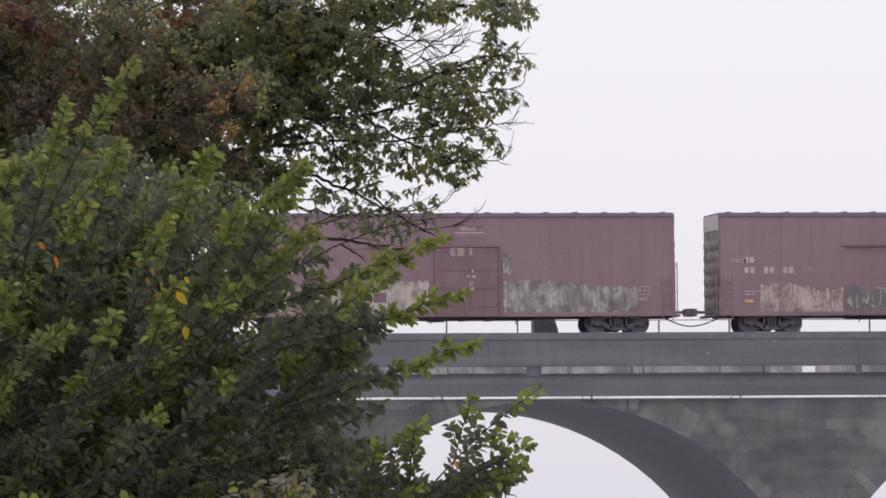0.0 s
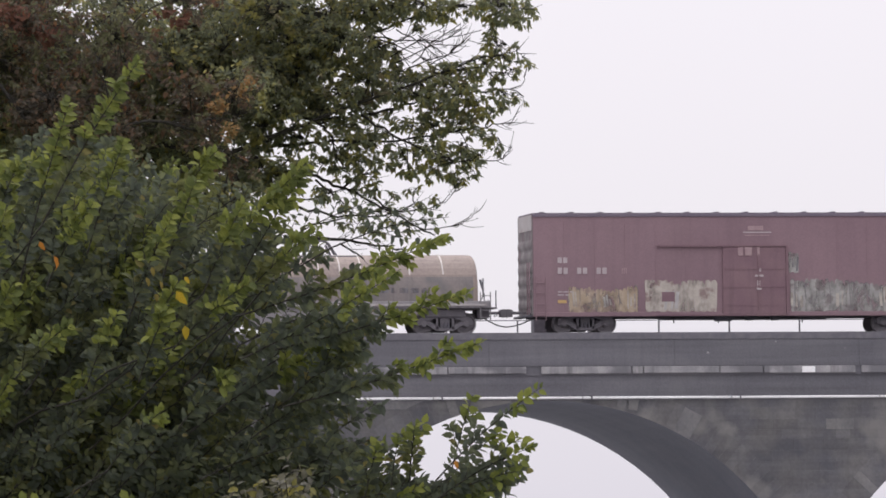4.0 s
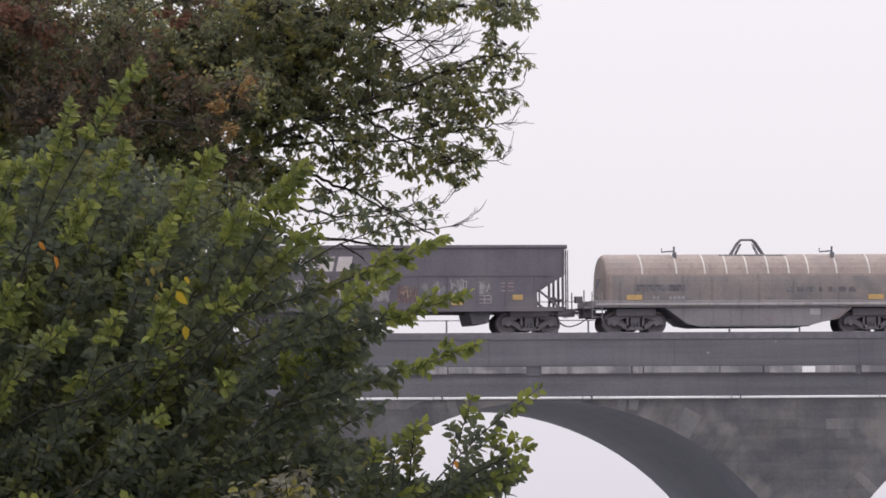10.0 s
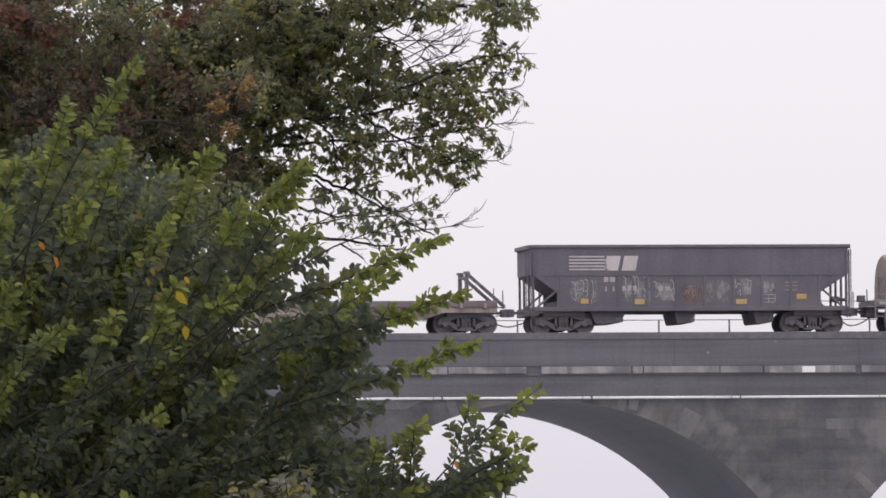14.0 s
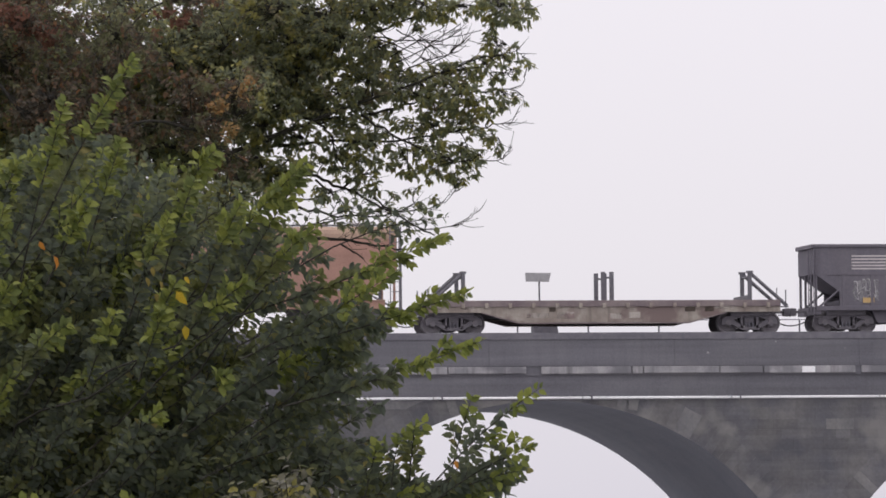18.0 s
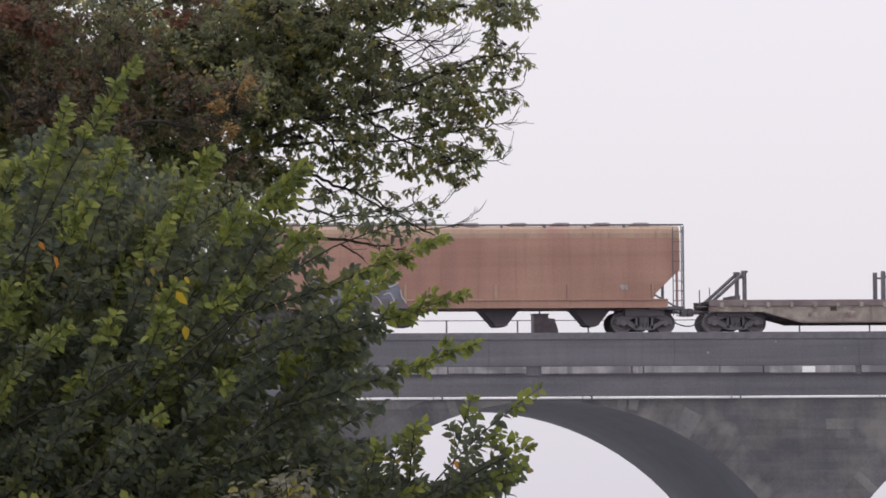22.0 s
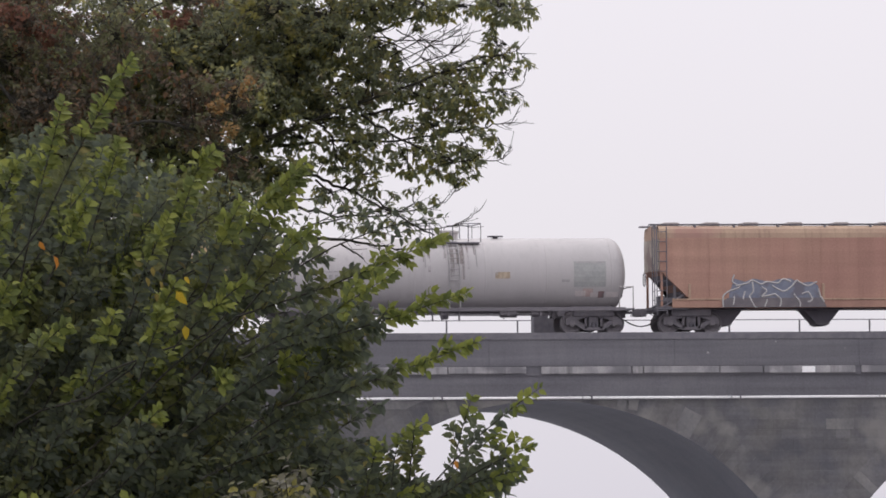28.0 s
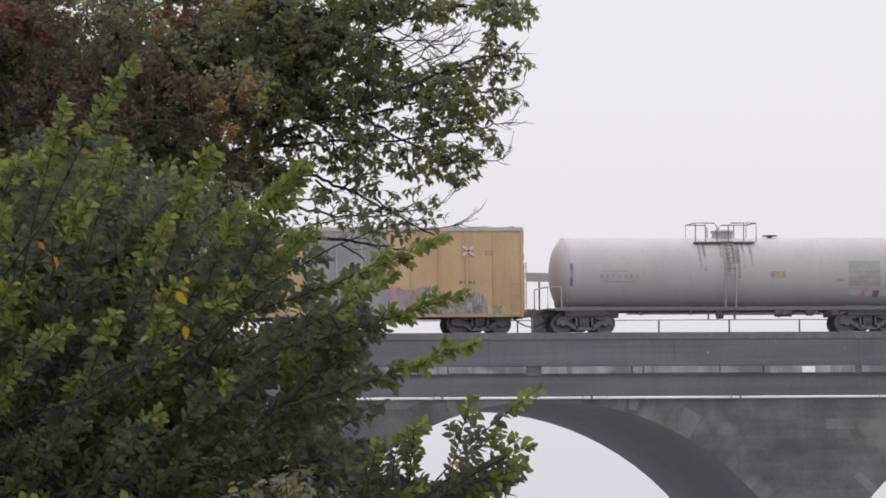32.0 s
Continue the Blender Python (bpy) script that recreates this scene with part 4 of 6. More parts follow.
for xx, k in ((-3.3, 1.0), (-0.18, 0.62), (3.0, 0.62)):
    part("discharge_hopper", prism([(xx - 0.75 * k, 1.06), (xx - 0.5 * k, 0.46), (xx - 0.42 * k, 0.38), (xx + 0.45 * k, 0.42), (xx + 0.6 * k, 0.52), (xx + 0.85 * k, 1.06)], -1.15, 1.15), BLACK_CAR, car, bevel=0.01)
    part("hopper_gate", prism([(xx + 0.3 * k, 0.5), (xx + 0.62 * k, 0.46), (xx + 0.66 * k, 0.58), (xx + 0.36 * k, 0.66)], -1.2, 1.2), HAZED_GRIME, car)
for s in (-1, 1):
    for y in (-1.42, -0.5, 0.5, 1.42):
        part("end_post", tube([(s * 6.30, y, 0.95), (s * 6.30, y, 2.5)], 0.05, 6), BLACK_CAR, car)
    bm = tube([(s * 6.2, -1.42, 1.0), (s * 5.3, -1.42, 1.75)], 0.045, 6)
    tube([(s * 6.2, 1.42, 1.0), (s * 5.3, 1.42, 1.75)], 0.045, 6, bm)
    part("end_brace", bm, BLACK_CAR, car)
    part("end_sill", box(min(s * 6.1, s * 6.42), max(s * 6.1, s * 6.42), -1.45, 1.45, 0.72, 1.04), BLACK_CAR, car)
    ladder(car, s * 6.36 - 0.05, s * 6.36 + 0.05, -1.53, 0.6, 3.3, 7, BLACK_CAR)
    end_ladder(car, s * 6.5, -1.42, -0.98, 0.8, 3.3, 7, BLACK_CAR)
    coupler(car, s * 6.42, s, 0.36 if s > 0 else 0.67)
    truck(car, s * 5.02)
    brake_gear(car, -5.6 if s < 0 else 4.6, 1.35) if s > 0 else None
brake_wheel(car, 6.55, 2.9, BLACK_CAR)
underframe(car, 6.3, 0.92)
y = -1.474
for i in range(5):
    bars(car, -4.86, 2.50 + 0.125 * i, 0.055, (1.55 - 0.03 * i,), LOGO_WHITE, y, name="emblem", label="white stripe of the painted emblem")
for x0 in (-3.46, -2.76):
    bm = prism([(x0, 2.48), (x0 + 0.56, 2.48), (x0 + 0.68, 3.06), (x0 + 0.12, 3.06)], y - 0.006, y + 0.01)
    part("emblem", bm, LOGO_WHITE, car, "plain white slanted block of the painted emblem")
bars(car, -3.47, 2.03, 0.2, (0.18, 0.2), LETTER, y, 0.06)
bars(car, -3.42, 1.66, 0.2, (0.06, -0.1, 0.06), LETTER, y, 0.07)
bars(car, -2.74, 1.68, 0.2, (0.14, 0.14, 0.14), LETTER, y - 0.016, 0.08)
bars(car, -1.28, 1.68, 0.18, (0.18, 0.18), LETTER, y - 0.016, 0.08)
graffiti(car, -4.8, -3.75, 1.22, 2.12, y, ("chalk",), "white", 41, 2, strokes=3.0)
graffiti(car, -2.72, -1.6, 1.22, 2.3, y, ("chalk",), "white", 42, 3, strokes=3.0)
graffiti(car, -1.5, -0.5, 1.26, 2.2, y, ("chalk",), "white", 43, 2, strokes=3.0)
graffiti(car, -0.35, 0.5, 1.22, 2.05, y, ("wine",), "sand", 44, 2, strokes=2.0)
graffiti(car, 0.5, 1.6, 1.22, 2.1, y, ("chalk",), "mist", 45, 3, strokes=2.0)
graffiti(car, 1.7, 2.45, 1.45, 2.15, y, ("chalk",), "white", 46, 2, strokes=3.0)
graffiti(car, 2.8, 3.45, 1.55, 2.15, y, ("chalk",), "white", 47, 2, strokes=2.0)
for dz in (0, 0.15, 0.3):
    bars(car, 2.87, 1.2 + dz, 0.03, (0.56,), LETTER, y, name="data_panel", label="white outlined data panel")
for dx in (0, 0.27, 0.53):
    bars(car, 2.87 + dx, 1.2, 0.33, (0.03,), LETTER, y, name="data_panel", label="white outlined data panel")
for dz in (0, 0.16, 0.3):
    bars(car, 3.82, 1.68 + dz, 0.04, (0.5,), FADED_LETTER, y)
for xx, z, w in ((-4.42, 1.18, 0.46), (-2.25, 1.15, 0.4), (1.83, 1.14, 0.44), (4.28, 1.34, 0.4)):
    bars(car, xx, z, 0.2, (w,), PATCH_YELLOW, y - 0.012, name="reflector", label="yellow reflector patch")

# empty flatcar with stake posts
X = 25.82
car = start_car("flatcar", "weathered tan bulkhead flatcar, empty, with steel stake posts", X)
part("deck", box(-7.05, 7.05, -1.46, 1.46, 1.14, 1.28), TIE, car, bevel=0.01)
for s in (-1, 1):
    part("edge_rail", box(-7.1, 7.1, min(s * 1.44, s * 1.53), max(s * 1.44, s * 1.53), 1.06, 1.31), FLAT_RAIL, car, bevel=0.008)
    part("side_sill", prism([(-7.1, 1.16), (-7.1, 0.84), (-4.9, 0.84), (-3.4, 0.44), (3.4, 0.44), (4.9, 0.84), (7.1, 0.84), (7.1, 1.16)], min(s * 1.40, s * 1.47), max(s * 1.40, s * 1.47)), FLAT_DECK, car, "peeling tan fishbelly side sill")
    part("flange", prism([(-4.9, 0.84), (-3.4, 0.44), (3.4, 0.44), (4.9, 0.84), (4.9, 0.80), (3.4, 0.39), (-3.4, 0.39), (-4.9, 0.80)], min(s * 1.36, s * 1.56), max(s * 1.36, s * 1.56)), FLAT_RAIL, car)
for i in range(15):
    xx = -6.6 + 13.2 * i / 14
    part("stake_pocket", box(xx - 0.07, xx + 0.07, -1.57, -1.50, 1.0, 1.2), FLAT_DECK, car, bevel=0.01)
for s, xx in ((-1, -5.5), (1, 6.03)):
    for y in (-0.72, 0.72):
        part("post", box(xx - 0.07, xx + 0.07, y - 0.09, y + 0.09, 1.26, 2.47), DARK_STEEL, car, "dark steel stake post", bevel=0.01)
        part("cap", box(xx - 0.12, xx + 0.12, y - 0.1, y + 0.1, 2.4, 2.49), DARK_STEEL, car)
        bm = tube([(xx, y, 2.42), (xx + s * 1.5, y, 1.1)], 0.075, 6)
        part("brace", bm, DARK_STEEL, car, "slanting steel brace")
    part("cross_bar", tube([(xx, -0.72, 2.25), (xx, 0.72, 2.25)], 0.05, 6), DARK_STEEL, car)
for s in (-1, 1):
    part("cross_beam", box(min(s * 5.8, s * 5.95), max(s * 5.8, s * 5.95), -1.3, 1.3, 1.32, 1.5), DARK_STEEL, car)
    coupler(car, s * 7.1, s, 0.67 if s > 0 else 0.61)
    bm = tube([(s * 7.4, -1.1, 1.0), (s * 7.4, -1.1, 1.72)], 0.025, 5)
    tube([(s * 7.1, -1.1, 1.05), (s * 7.5, -1.1, 1.05)], 0.03, 5, bm)
    tube([(s * 7.0, -1.2, 1.1), (s * 7.02, -1.2, 1.8)], 0.02, 5, bm)
    part("end_rail", bm, DARK_STEEL, car)
    truck(car, s * 5.94)
for y in (-0.72, 0.72):
    for xx in (0.12, 0.46):
        part("post", box(xx - 0.075, xx + 0.075, y - 0.09, y + 0.09, 1.26, 2.46), DARK_STEEL, car, "dark steel stake post", bevel=0.01)
    part("cap", box(0.12, 0.46, y - 0.05, y + 0.05, 2.2, 2.27), DARK_STEEL, car)
patch_rng = random.Random(77)
for xx, w in ((-3.1, 0.9), (-1.9, 0.7), (0.2, 0.5), (1.0, 0.45), (-5.6, 0.4), (4.4, 0.6)):
    z0 = 0.52 if abs(xx) < 3.4 else 0.9
    bars(car, xx, z0 + patch_rng.uniform(0.05, 0.12), patch_rng.uniform(0.14, 0.3), (w,), SPRAY["cream"], -1.471, name="paint_patch", label="pale patch of old paint")
for xx, w in ((3.25, 0.42), (4.05, 0.36), (-2.2, 0.25)):
    bars(car, xx, 0.86, 0.17, (w,), TIE, -1.471, name="paint_patch", label="dark square patch")
underframe(car, 7.0)

# rust-orange covered hopper
X = 8.75
car = start_car("covered_hopper_car", "rust-orange covered grain hopper with blue graffiti", X)
H = 8.78
side = [(-H, 3.78), (-H, 2.48), (-7.65, 1.40), (-7.65, 1.02), (7.65, 1.02), (7.65, 1.40), (H, 2.50), (H, 3.78)]
bdy = part("body", prism(side, -1.50, 1.50), ORANGE_CAR, car, "rust-orange steel body with sloping ends")
for i in range(12):
    xx = -H + 0.5 + (2 * H - 1.0) * i / 11
    part("panel_seam", box(xx - 0.03, xx + 0.03, -1.51, -1.49, 1.4 + max(0, abs(xx) - 7.6) * 1.0, 3.76), ORANGE_CAR, bdy)
bm = bmesh.new()
prof = [(-1.505, 3.76), (-1.49, 3.95), (-1.42, 4.12), (-1.28, 4.22), (0, 4.30), (1.28, 4.22), (1.42, 4.12), (1.49, 3.95), (1.505, 3.76)]
a = [bm.verts.new((-H - 0.02, y, z)) for y, z in prof]
b = [bm.verts.new((H + 0.02, y, z)) for y, z in prof]
for i in range(len(prof) - 1):
    bm.faces.new((a[i], a[i + 1], b[i + 1], b[i]))
bm.faces.new(a)
bm.faces.new(b)
roof = part("roof", bm, ORANGE_PALE, car, "pale ochre rounded roof")
part("running_board", box(-H - 0.3, H + 0.25, -1.2, -0.75, 4.28, 4.33), DARK_STEEL, car)
part("running_board", box(-H - 0.3, H + 0.25, 0.75, 1.2, 4.28, 4.33), DARK_STEEL, car)
for xx in (-8.09, -6.46, -4.88, -3.1, -1.21, 0.64, 2.56, 4.29, 5.92, 7.48):
    part("hatch", prism([(xx - 0.3, 4.28), (xx - 0.34, 4.38), (xx - 0.26, 4.42), (xx + 0.26, 4.42), (xx + 0.34, 4.38), (xx + 0.3, 4.28)], -0.4, 0.5), GALV, roof, "round-edged roof hatch")
    part("bracket", box(xx - 0.9, xx - 0.82, -1.35, -1.15, 4.12, 4.30), DARK_STEEL, roof)
part("side_sill", box(-8.3, 8.3, -1.56, -1.44, 1.0, 1.34), ORANGE_CAR, car, bevel=0.015)
part("sill_edge", box(-8.3, 8.3, -1.60, -1.50, 1.30, 1.36), ORANGE_PALE, car, bevel=0.008)
part("side_sill", box(-8.3, 8.3, 1.44, 1.56, 1.0, 1.34), ORANGE_CAR, car, bevel=0.015)
for xx in (-7.6, -2.2, 1.4, 4.3, 7.7):
    part("side_rib", box(xx - 0.05, xx + 0.05, -1.55, -1.49, 1.3, 1.95), ORANGE_PALE, car, bevel=0.01)
for xx in (-6.0, -2.05, 1.78, 5.45):
    part("discharge_hopper", prism([(xx - 1.0, 1.02), (xx - 0.72, 0.93), (xx - 0.3, 0.45), (xx - 0.16, 0.31), (xx + 0.16, 0.31), (xx + 0.3, 0.45), (xx + 0.68, 0.93), (xx + 0.92, 1.02)], -0.6, 0.6), BLACK_CAR, car, "dark discharge hopper", bevel=0.01)
    part("outlet_gate", box(xx - 0.26, xx + 0.26, -0.66, 0.66, 0.36, 0.42), HAZED_GRIME, car)
for s in (-1, 1):
    part("end_sheet", box(min(s * (H - 0.01), s * (H + 0.035)), max(s * (H - 0.01), s * (H + 0.035)), -1.46, 1.46, 2.5, 3.74), FLAT_DECK, car, "pale beige end sheet")
    part("end_shelf", box(min(s * 7.6, s * 8.95), max(s * 7.6, s * 8.95), -1.45, 1.45, 0.94, 1.06), DARK_STEEL, car)
    for y in (-1.40, 1.40):
        part("corner_post", tube([(s * 8.70, y, 1.0), (s * 8.70, y, 2.6)], 0.05, 6), ORANGE_CAR, car)
        part("end_brace", tube([(s * 8.65, y, 1.05), (s * 7.75, y, 1.55)], 0.04, 6), DARK_STEEL, car)
    part("bay_wall", prism([(s * 7.66, 1.05), (s * 7.66, 1.42), (s * 8.6, 2.3), (s * 8.2, 2.3)], -1.2, 1.2), BLACK_CAR, car)
    part("end_beam", box(min(s * 8.1, s * 8.2), max(s * 8.1, s * 8.2), -1.3, -1.2, 1.05, 2.0), DARK_STEEL, car)
    end_ladder(car, s * 8.98, -1.42, -0.98, 0.8, 4.25, 10, DARK_STEEL)
    ladder(car, s * 8.72 - 0.2, s * 8.72 + 0.2, -1.56, 0.7, 4.2, 9, DARK_STEEL)
    coupler(car, s * 8.75, s, 0.61 if s > 0 else 0.58)
    truck(car, s * 7.45)
brake_wheel(car, -9.0, 2.2, DARK_STEEL)
part("brake_valve", box(-8.75, -8.45, -0.9, -0.5, 1.1, 1.5), DARK_STEEL, car, bevel=0.02)
part("air_reservoir", lathe([(0, 0.05), (0.02, 0.16), (0.8, 0.16), (0.82, 0.05)], 12, "x", None, (-8.7, -1.0, 1.28)), DARK_STEEL, car)
for s in (-1, 1):
    part("stub_sill", box(min(s * 6.5, s * 8.7), max(s * 6.5, s * 8.7), -0.25, 0.25, 0.62, 0.98), HAZED_GRIME, car)
part("train_pipe", tube([(-8, -0.9, 0.93), (8, -0.9, 0.93)], 0.03, 5), DARK_STEEL, car)
g = part("graffiti", prism(((-6.0, 1.6), (-5.89, 1.86), (-5.8, 2.15), (-5.37, 2.02), (-5.04, 2.15), (-4.38, 2.02), (-3.94, 2.13), (-3.51, 2.15), (-3.18, 1.97), (-2.63, 2.02), (-2.41, 1.86), (-2.35, 1.43), (-2.32, 1.38), (-6.02, 1.38)), -1.517, -1.50), SPRAY["blue"], car, "slate blue sprayed cloud shape")
part("graffiti", prism(((-6.28, 1.01), (-6.24, 1.3), (-6.09, 1.38), (-2.32, 1.38), (-2.15, 1.16), (-2.1, 1.01)), -1.606, -1.595), SPRAY["dark"], car, "dark lower half of the sprayed shape")
curls = (((-6.28, 1.03), (-6.26, 1.43), (-6.02, 1.65), (-5.58, 1.82), (-5.87, 2.02), (-5.8, 2.3)), ((-5.74, 1.86), (-5.26, 1.97), (-5.08, 2.08), (-4.71, 1.93), (-4.49, 2.02), (-4.05, 1.97), (-3.83, 2.13), (-3.51, 2.02)), ((-5.37, 1.65), (-5.47, 1.32)), ((-5.08, 2.08), (-5.04, 1.65), (-5.19, 1.43), (-5.04, 1.1), (-4.93, 0.99)))
curls += (((-4.71, 1.82), (-4.49, 1.65), (-4.71, 1.43), (-4.16, 1.54)), ((-4.27, 1.86), (-3.83, 1.65), (-3.51, 1.82), (-3.29, 2.08)), ((-4.16, 1.54), (-3.94, 1.32), (-3.99, 1.03)), ((-3.4, 1.54), (-3.18, 1.21), (-3.18, 1.03)), ((-4.49, 1.32), (-4.6, 1.03)))
curls += (((-3.07, 1.54), (-2.81, 1.6), (-2.67, 1.32), (-2.85, 1.21)), ((-3.29, 2.08), (-2.85, 1.86), (-2.46, 2.02)), ((-2.41, 1.76), (-2.32, 1.43), (-2.19, 1.21)), ((-5.8, 1.47), (-5.87, 1.1)))
for way_ in curls:
    smooth_, n_ = [], len(way_)
    for i in range(n_ - 1):
        a, b = Vector(way_[i]), Vector(way_[i + 1])
        ta, tb = (b - Vector(way_[max(i - 1, 0)])) / 2, (Vector(way_[min(i + 2, n_ - 1)]) - a) / 2
        for k in range(5):
            u = k / 5
            smooth_.append((2 * u ** 3 - 3 * u ** 2 + 1) * a + (u ** 3 - 2 * u ** 2 + u) * ta + (3 * u ** 2 - 2 * u ** 3) * b + (u ** 3 - u ** 2) * tb)
    smooth_.append(Vector(way_[-1]))
    part("edge_line", tube([(p.x, -1.612 if p.y < 1.38 else -1.522, p.y) for p in smooth_], 0.034, 5), SPRAY["white"], g, "chalky white sprayed line")
bars(car, 6.4, 1.72, 0.2, (0.3,), SPRAY["grey"], -1.515, name="data_panel", label="small pale data panel")

# dirty white tank car
X = -8.35
car = start_car("tank_car", "dirty white cylindrical tank car with top platform", X)
RT, ZT, LT = 1.44, 2.38, 7.02
prof = [(-LT + 0.62 - 0.62 * math.sin(math.pi / 2 * i / 8), max(RT * math.cos(math.pi / 2 * i / 8), 0.03)) for i in range(8, -1, -1)]
prof = prof + [(-x_, r_) for x_, r_ in prof[::-1]]
tank = part("tank", lathe(prof, 48, "x", None, (0.13, 0, ZT)), TANK_PAINT, car, "dirty white welded steel tank", smooth=True)
for xx in (-6.4, -3.9, -1.5, 1.35, 3.8, 6.4):
    part("weld_seam", lathe([(-0.015, RT), (-0.012, RT + 0.006), (0.012, RT + 0.006), (0.015, RT)], 48, "x", None, (xx, 0, ZT)), TANK_PAINT, tank, smooth=True)
part("manway", lathe([(0, 0.42), (0.3, 0.42), (0.32, 0.47), (0.40, 0.47), (0.44, 0.3)], 18, "z", None, (0.08, 0, ZT + RT - 0.12)), GALV, car, "round manway with bolted lid")
part("platform", box(-1.25, 1.2, -0.95, 0.95, ZT + RT - 0.24, ZT + RT - 0.18), DARK_STEEL, car, "steel top platform", bevel=0.01)
bm = bmesh.new()
zt, z1 = ZT + RT - 0.18, ZT + RT + 0.55
for y in (-0.95, 0.95):
    for a, b in ((-1.2, -0.45), (0.25, 1.25)):
        tube([(a, y, zt), (a, y, z1), (b, y, z1), (b + (0.12 if b < 0 else 0), y, z1 - 0.12), (b + (0.12 if b < 0 else 0), y, zt)] if b < 0 else [(b, y, zt), (b, y, z1), (a, y, z1), (a - 0.12, y, z1 - 0.12), (a - 0.12, y, zt)], 0.022, 5, bm)
    tube([(-0.8, y, zt), (-0.8, y, z1)], 0.02, 5, bm)
    tube([(0.75, y, zt), (0.75, y, z1)], 0.02, 5, bm)
for x_ in (-1.2, 1.25):
    tube([(x_, -0.95, z1), (x_, 0.95, z1)], 0.022, 5, bm)
part("guard_rail", bm, DARK_STEEL, car, "thin grey guard rail")
bm = bmesh.new()
for x_ in (-0.12, 0.30):
    pts = [(x_, -(RT + 0.06) * math.sin(a), ZT + (RT + 0.06) * math.cos(a)) for a in (0.5 + 1.25 * k / 8 for k in range(9))] + [(x_, -1.52, 1.0)]
    tube(pts, 0.026, 5, bm)
for k in range(9):
    a = 0.55 + 1.2 * k / 8
    tube([(-0.12, -(RT + 0.06) * math.sin(a), ZT + (RT + 0.06) * math.cos(a)), (0.30, -(RT + 0.06) * math.sin(a), ZT + (RT + 0.06) * math.cos(a))], 0.018, 5, bm)
part("ladder", bm, TANK_LETTER, car, "thin dirty ladder")
for x_ in (-1.05, 1.0):
    pts = [(x_, -(RT + 0.012) * math.sin(a), ZT + (RT + 0.012) * math.cos(a)) for a in (0.5 + 0.9 * k / 8 for k in range(9))]
    part("stain_strip", tube(pts, 0.02, 4), TANK_LETTER, tank)
part("vent_valve", lathe([(0, 0.1), (0.14, 0.1), (0.16, 0.32), (0.2, 0.32)], 12, "z", None, (2.0, 0, ZT + RT - 0.1)), DARK_STEEL, car)
part("side_sill", box(-6.95, 6.95, -1.46, -1.28, 0.90, 1.04), HAZED_GRIME, car, bevel=0.01)
part("side_sill", box(-6.95, 6.95, 1.28, 1.46, 0.90, 1.04), HAZED_GRIME, car, bevel=0.01)
for xx in (-3.55, -1.55, 2.2, 3.5):
    part("sill_drop", box(xx, xx + 0.1, -1.4, -1.3, 0.72, 0.92), HAZED_GRIME, car)
for xx in (-0.72, -0.35, 0.35):
    part("outlet_leg", box(xx, xx + 0.05, -0.9, -0.8, 0.55, 1.0), HAZED_GRIME, car)
part("outlet_valve", lathe([(0.62, 0.1), (0.66, 0.16), (0.94, 0.2), (1.1, 0.24)], 12, "z", None, (-0.1, -0.2, 0)), HAZED_GRIME, car)
for s in (-1, 1):
    part("saddle", prism([(s * 4.9, 0.8), (s * 6.5, 0.8), (s * 6.6, 1.3), (s * 4.8, 1.3)], -0.7, 0.7), HAZED_GRIME, car)
    part("stub_sill", box(min(s * 4.2, s * 7.15), max(s * 4.2, s * 7.15), -0.3, 0.3, 0.66, 1.0), HAZED_GRIME, car)
    part("end_platform", box(min(s * 6.4, s * 7.3), max(s * 6.4, s * 7.3), -1.45, 1.45, 0.94, 1.0), DARK_STEEL, car)
    bm = tube([(s * 6.7, -1.4, 1.0), (s * 6.7, -1.4, 1.85), (s * 7.25, -1.4, 1.85), (s * 7.25, -1.4, 1.0)], 0.024, 5)
    tube([(s * 7.25, -1.4, 1.85), (s * 7.25, 1.4, 1.85)], 0.024, 5, bm)
    tube([(s * 7.25, 1.4, 1.85), (s * 7.25, 1.4, 1.0)], 0.024, 5, bm)
    part("end_rail", bm, GALV, car)
    coupler(car, s * 7.2, s, 0.58 if s > 0 else 0.5)
    truck(car, s * 5.72)
brake_wheel(car, 7.15, 1.75, DARK_STEEL)
brake_gear(car, 2.0, 0.82, HAZED_GRIME)
part("brake_pipe", tube([(-4.0, -1.0, 0.78), (4.0, -1.0, 0.78)], 0.025, 5), HAZED_GRIME, car)


def on_tank(x, w, a, h, mat, name, label):
    """A patch that lies on the round of the tank; a is its angle from the top, h its height."""
    bm = bmesh.new()
    n = 5
    rows_ = []
    for k in range(n + 1):
        t = a + h / RT * k / n
        rows_.append([bm.verts.new((xx, -(RT + 0.008) * math.sin(t), ZT + (RT + 0.008) * math.cos(t))) for xx in (x, x + w)])
    for r, s in zip(rows_, rows_[1:]):
        bm.faces.new((r[0], r[1], s[1], s[0]))
    part(name, bm, mat, tank, label)


for i, w in enumerate((0.16, 0.14, 0.12, 0.12, 0.14, 0.12, 0.12)):
    on_tank(-5.15 + 0.24 * i, w, 1.60, 0.17, TANK_LETTER, "lettering", "dark worn lettering")
on_tank(-5.1, 1.0, 1.50, 0.04, TANK_LETTER, "lettering", "dark worn line of lettering")
on_tank(-5.0, 1.3, 1.78, 0.05, TANK_LETTER, "lettering", "dark worn line of lettering")
on_tank(-3.42, 0.03, 1.45, 0.4, TANK_LETTER, "lettering", "dark worn mark")
RUST_DRIP = worn(material("rusty_drip_stain", (0.25, 0.215, 0.21), (0.31, 0.275, 0.27), 0.8, 4, 20, 0.1), 2.0, 0.5)
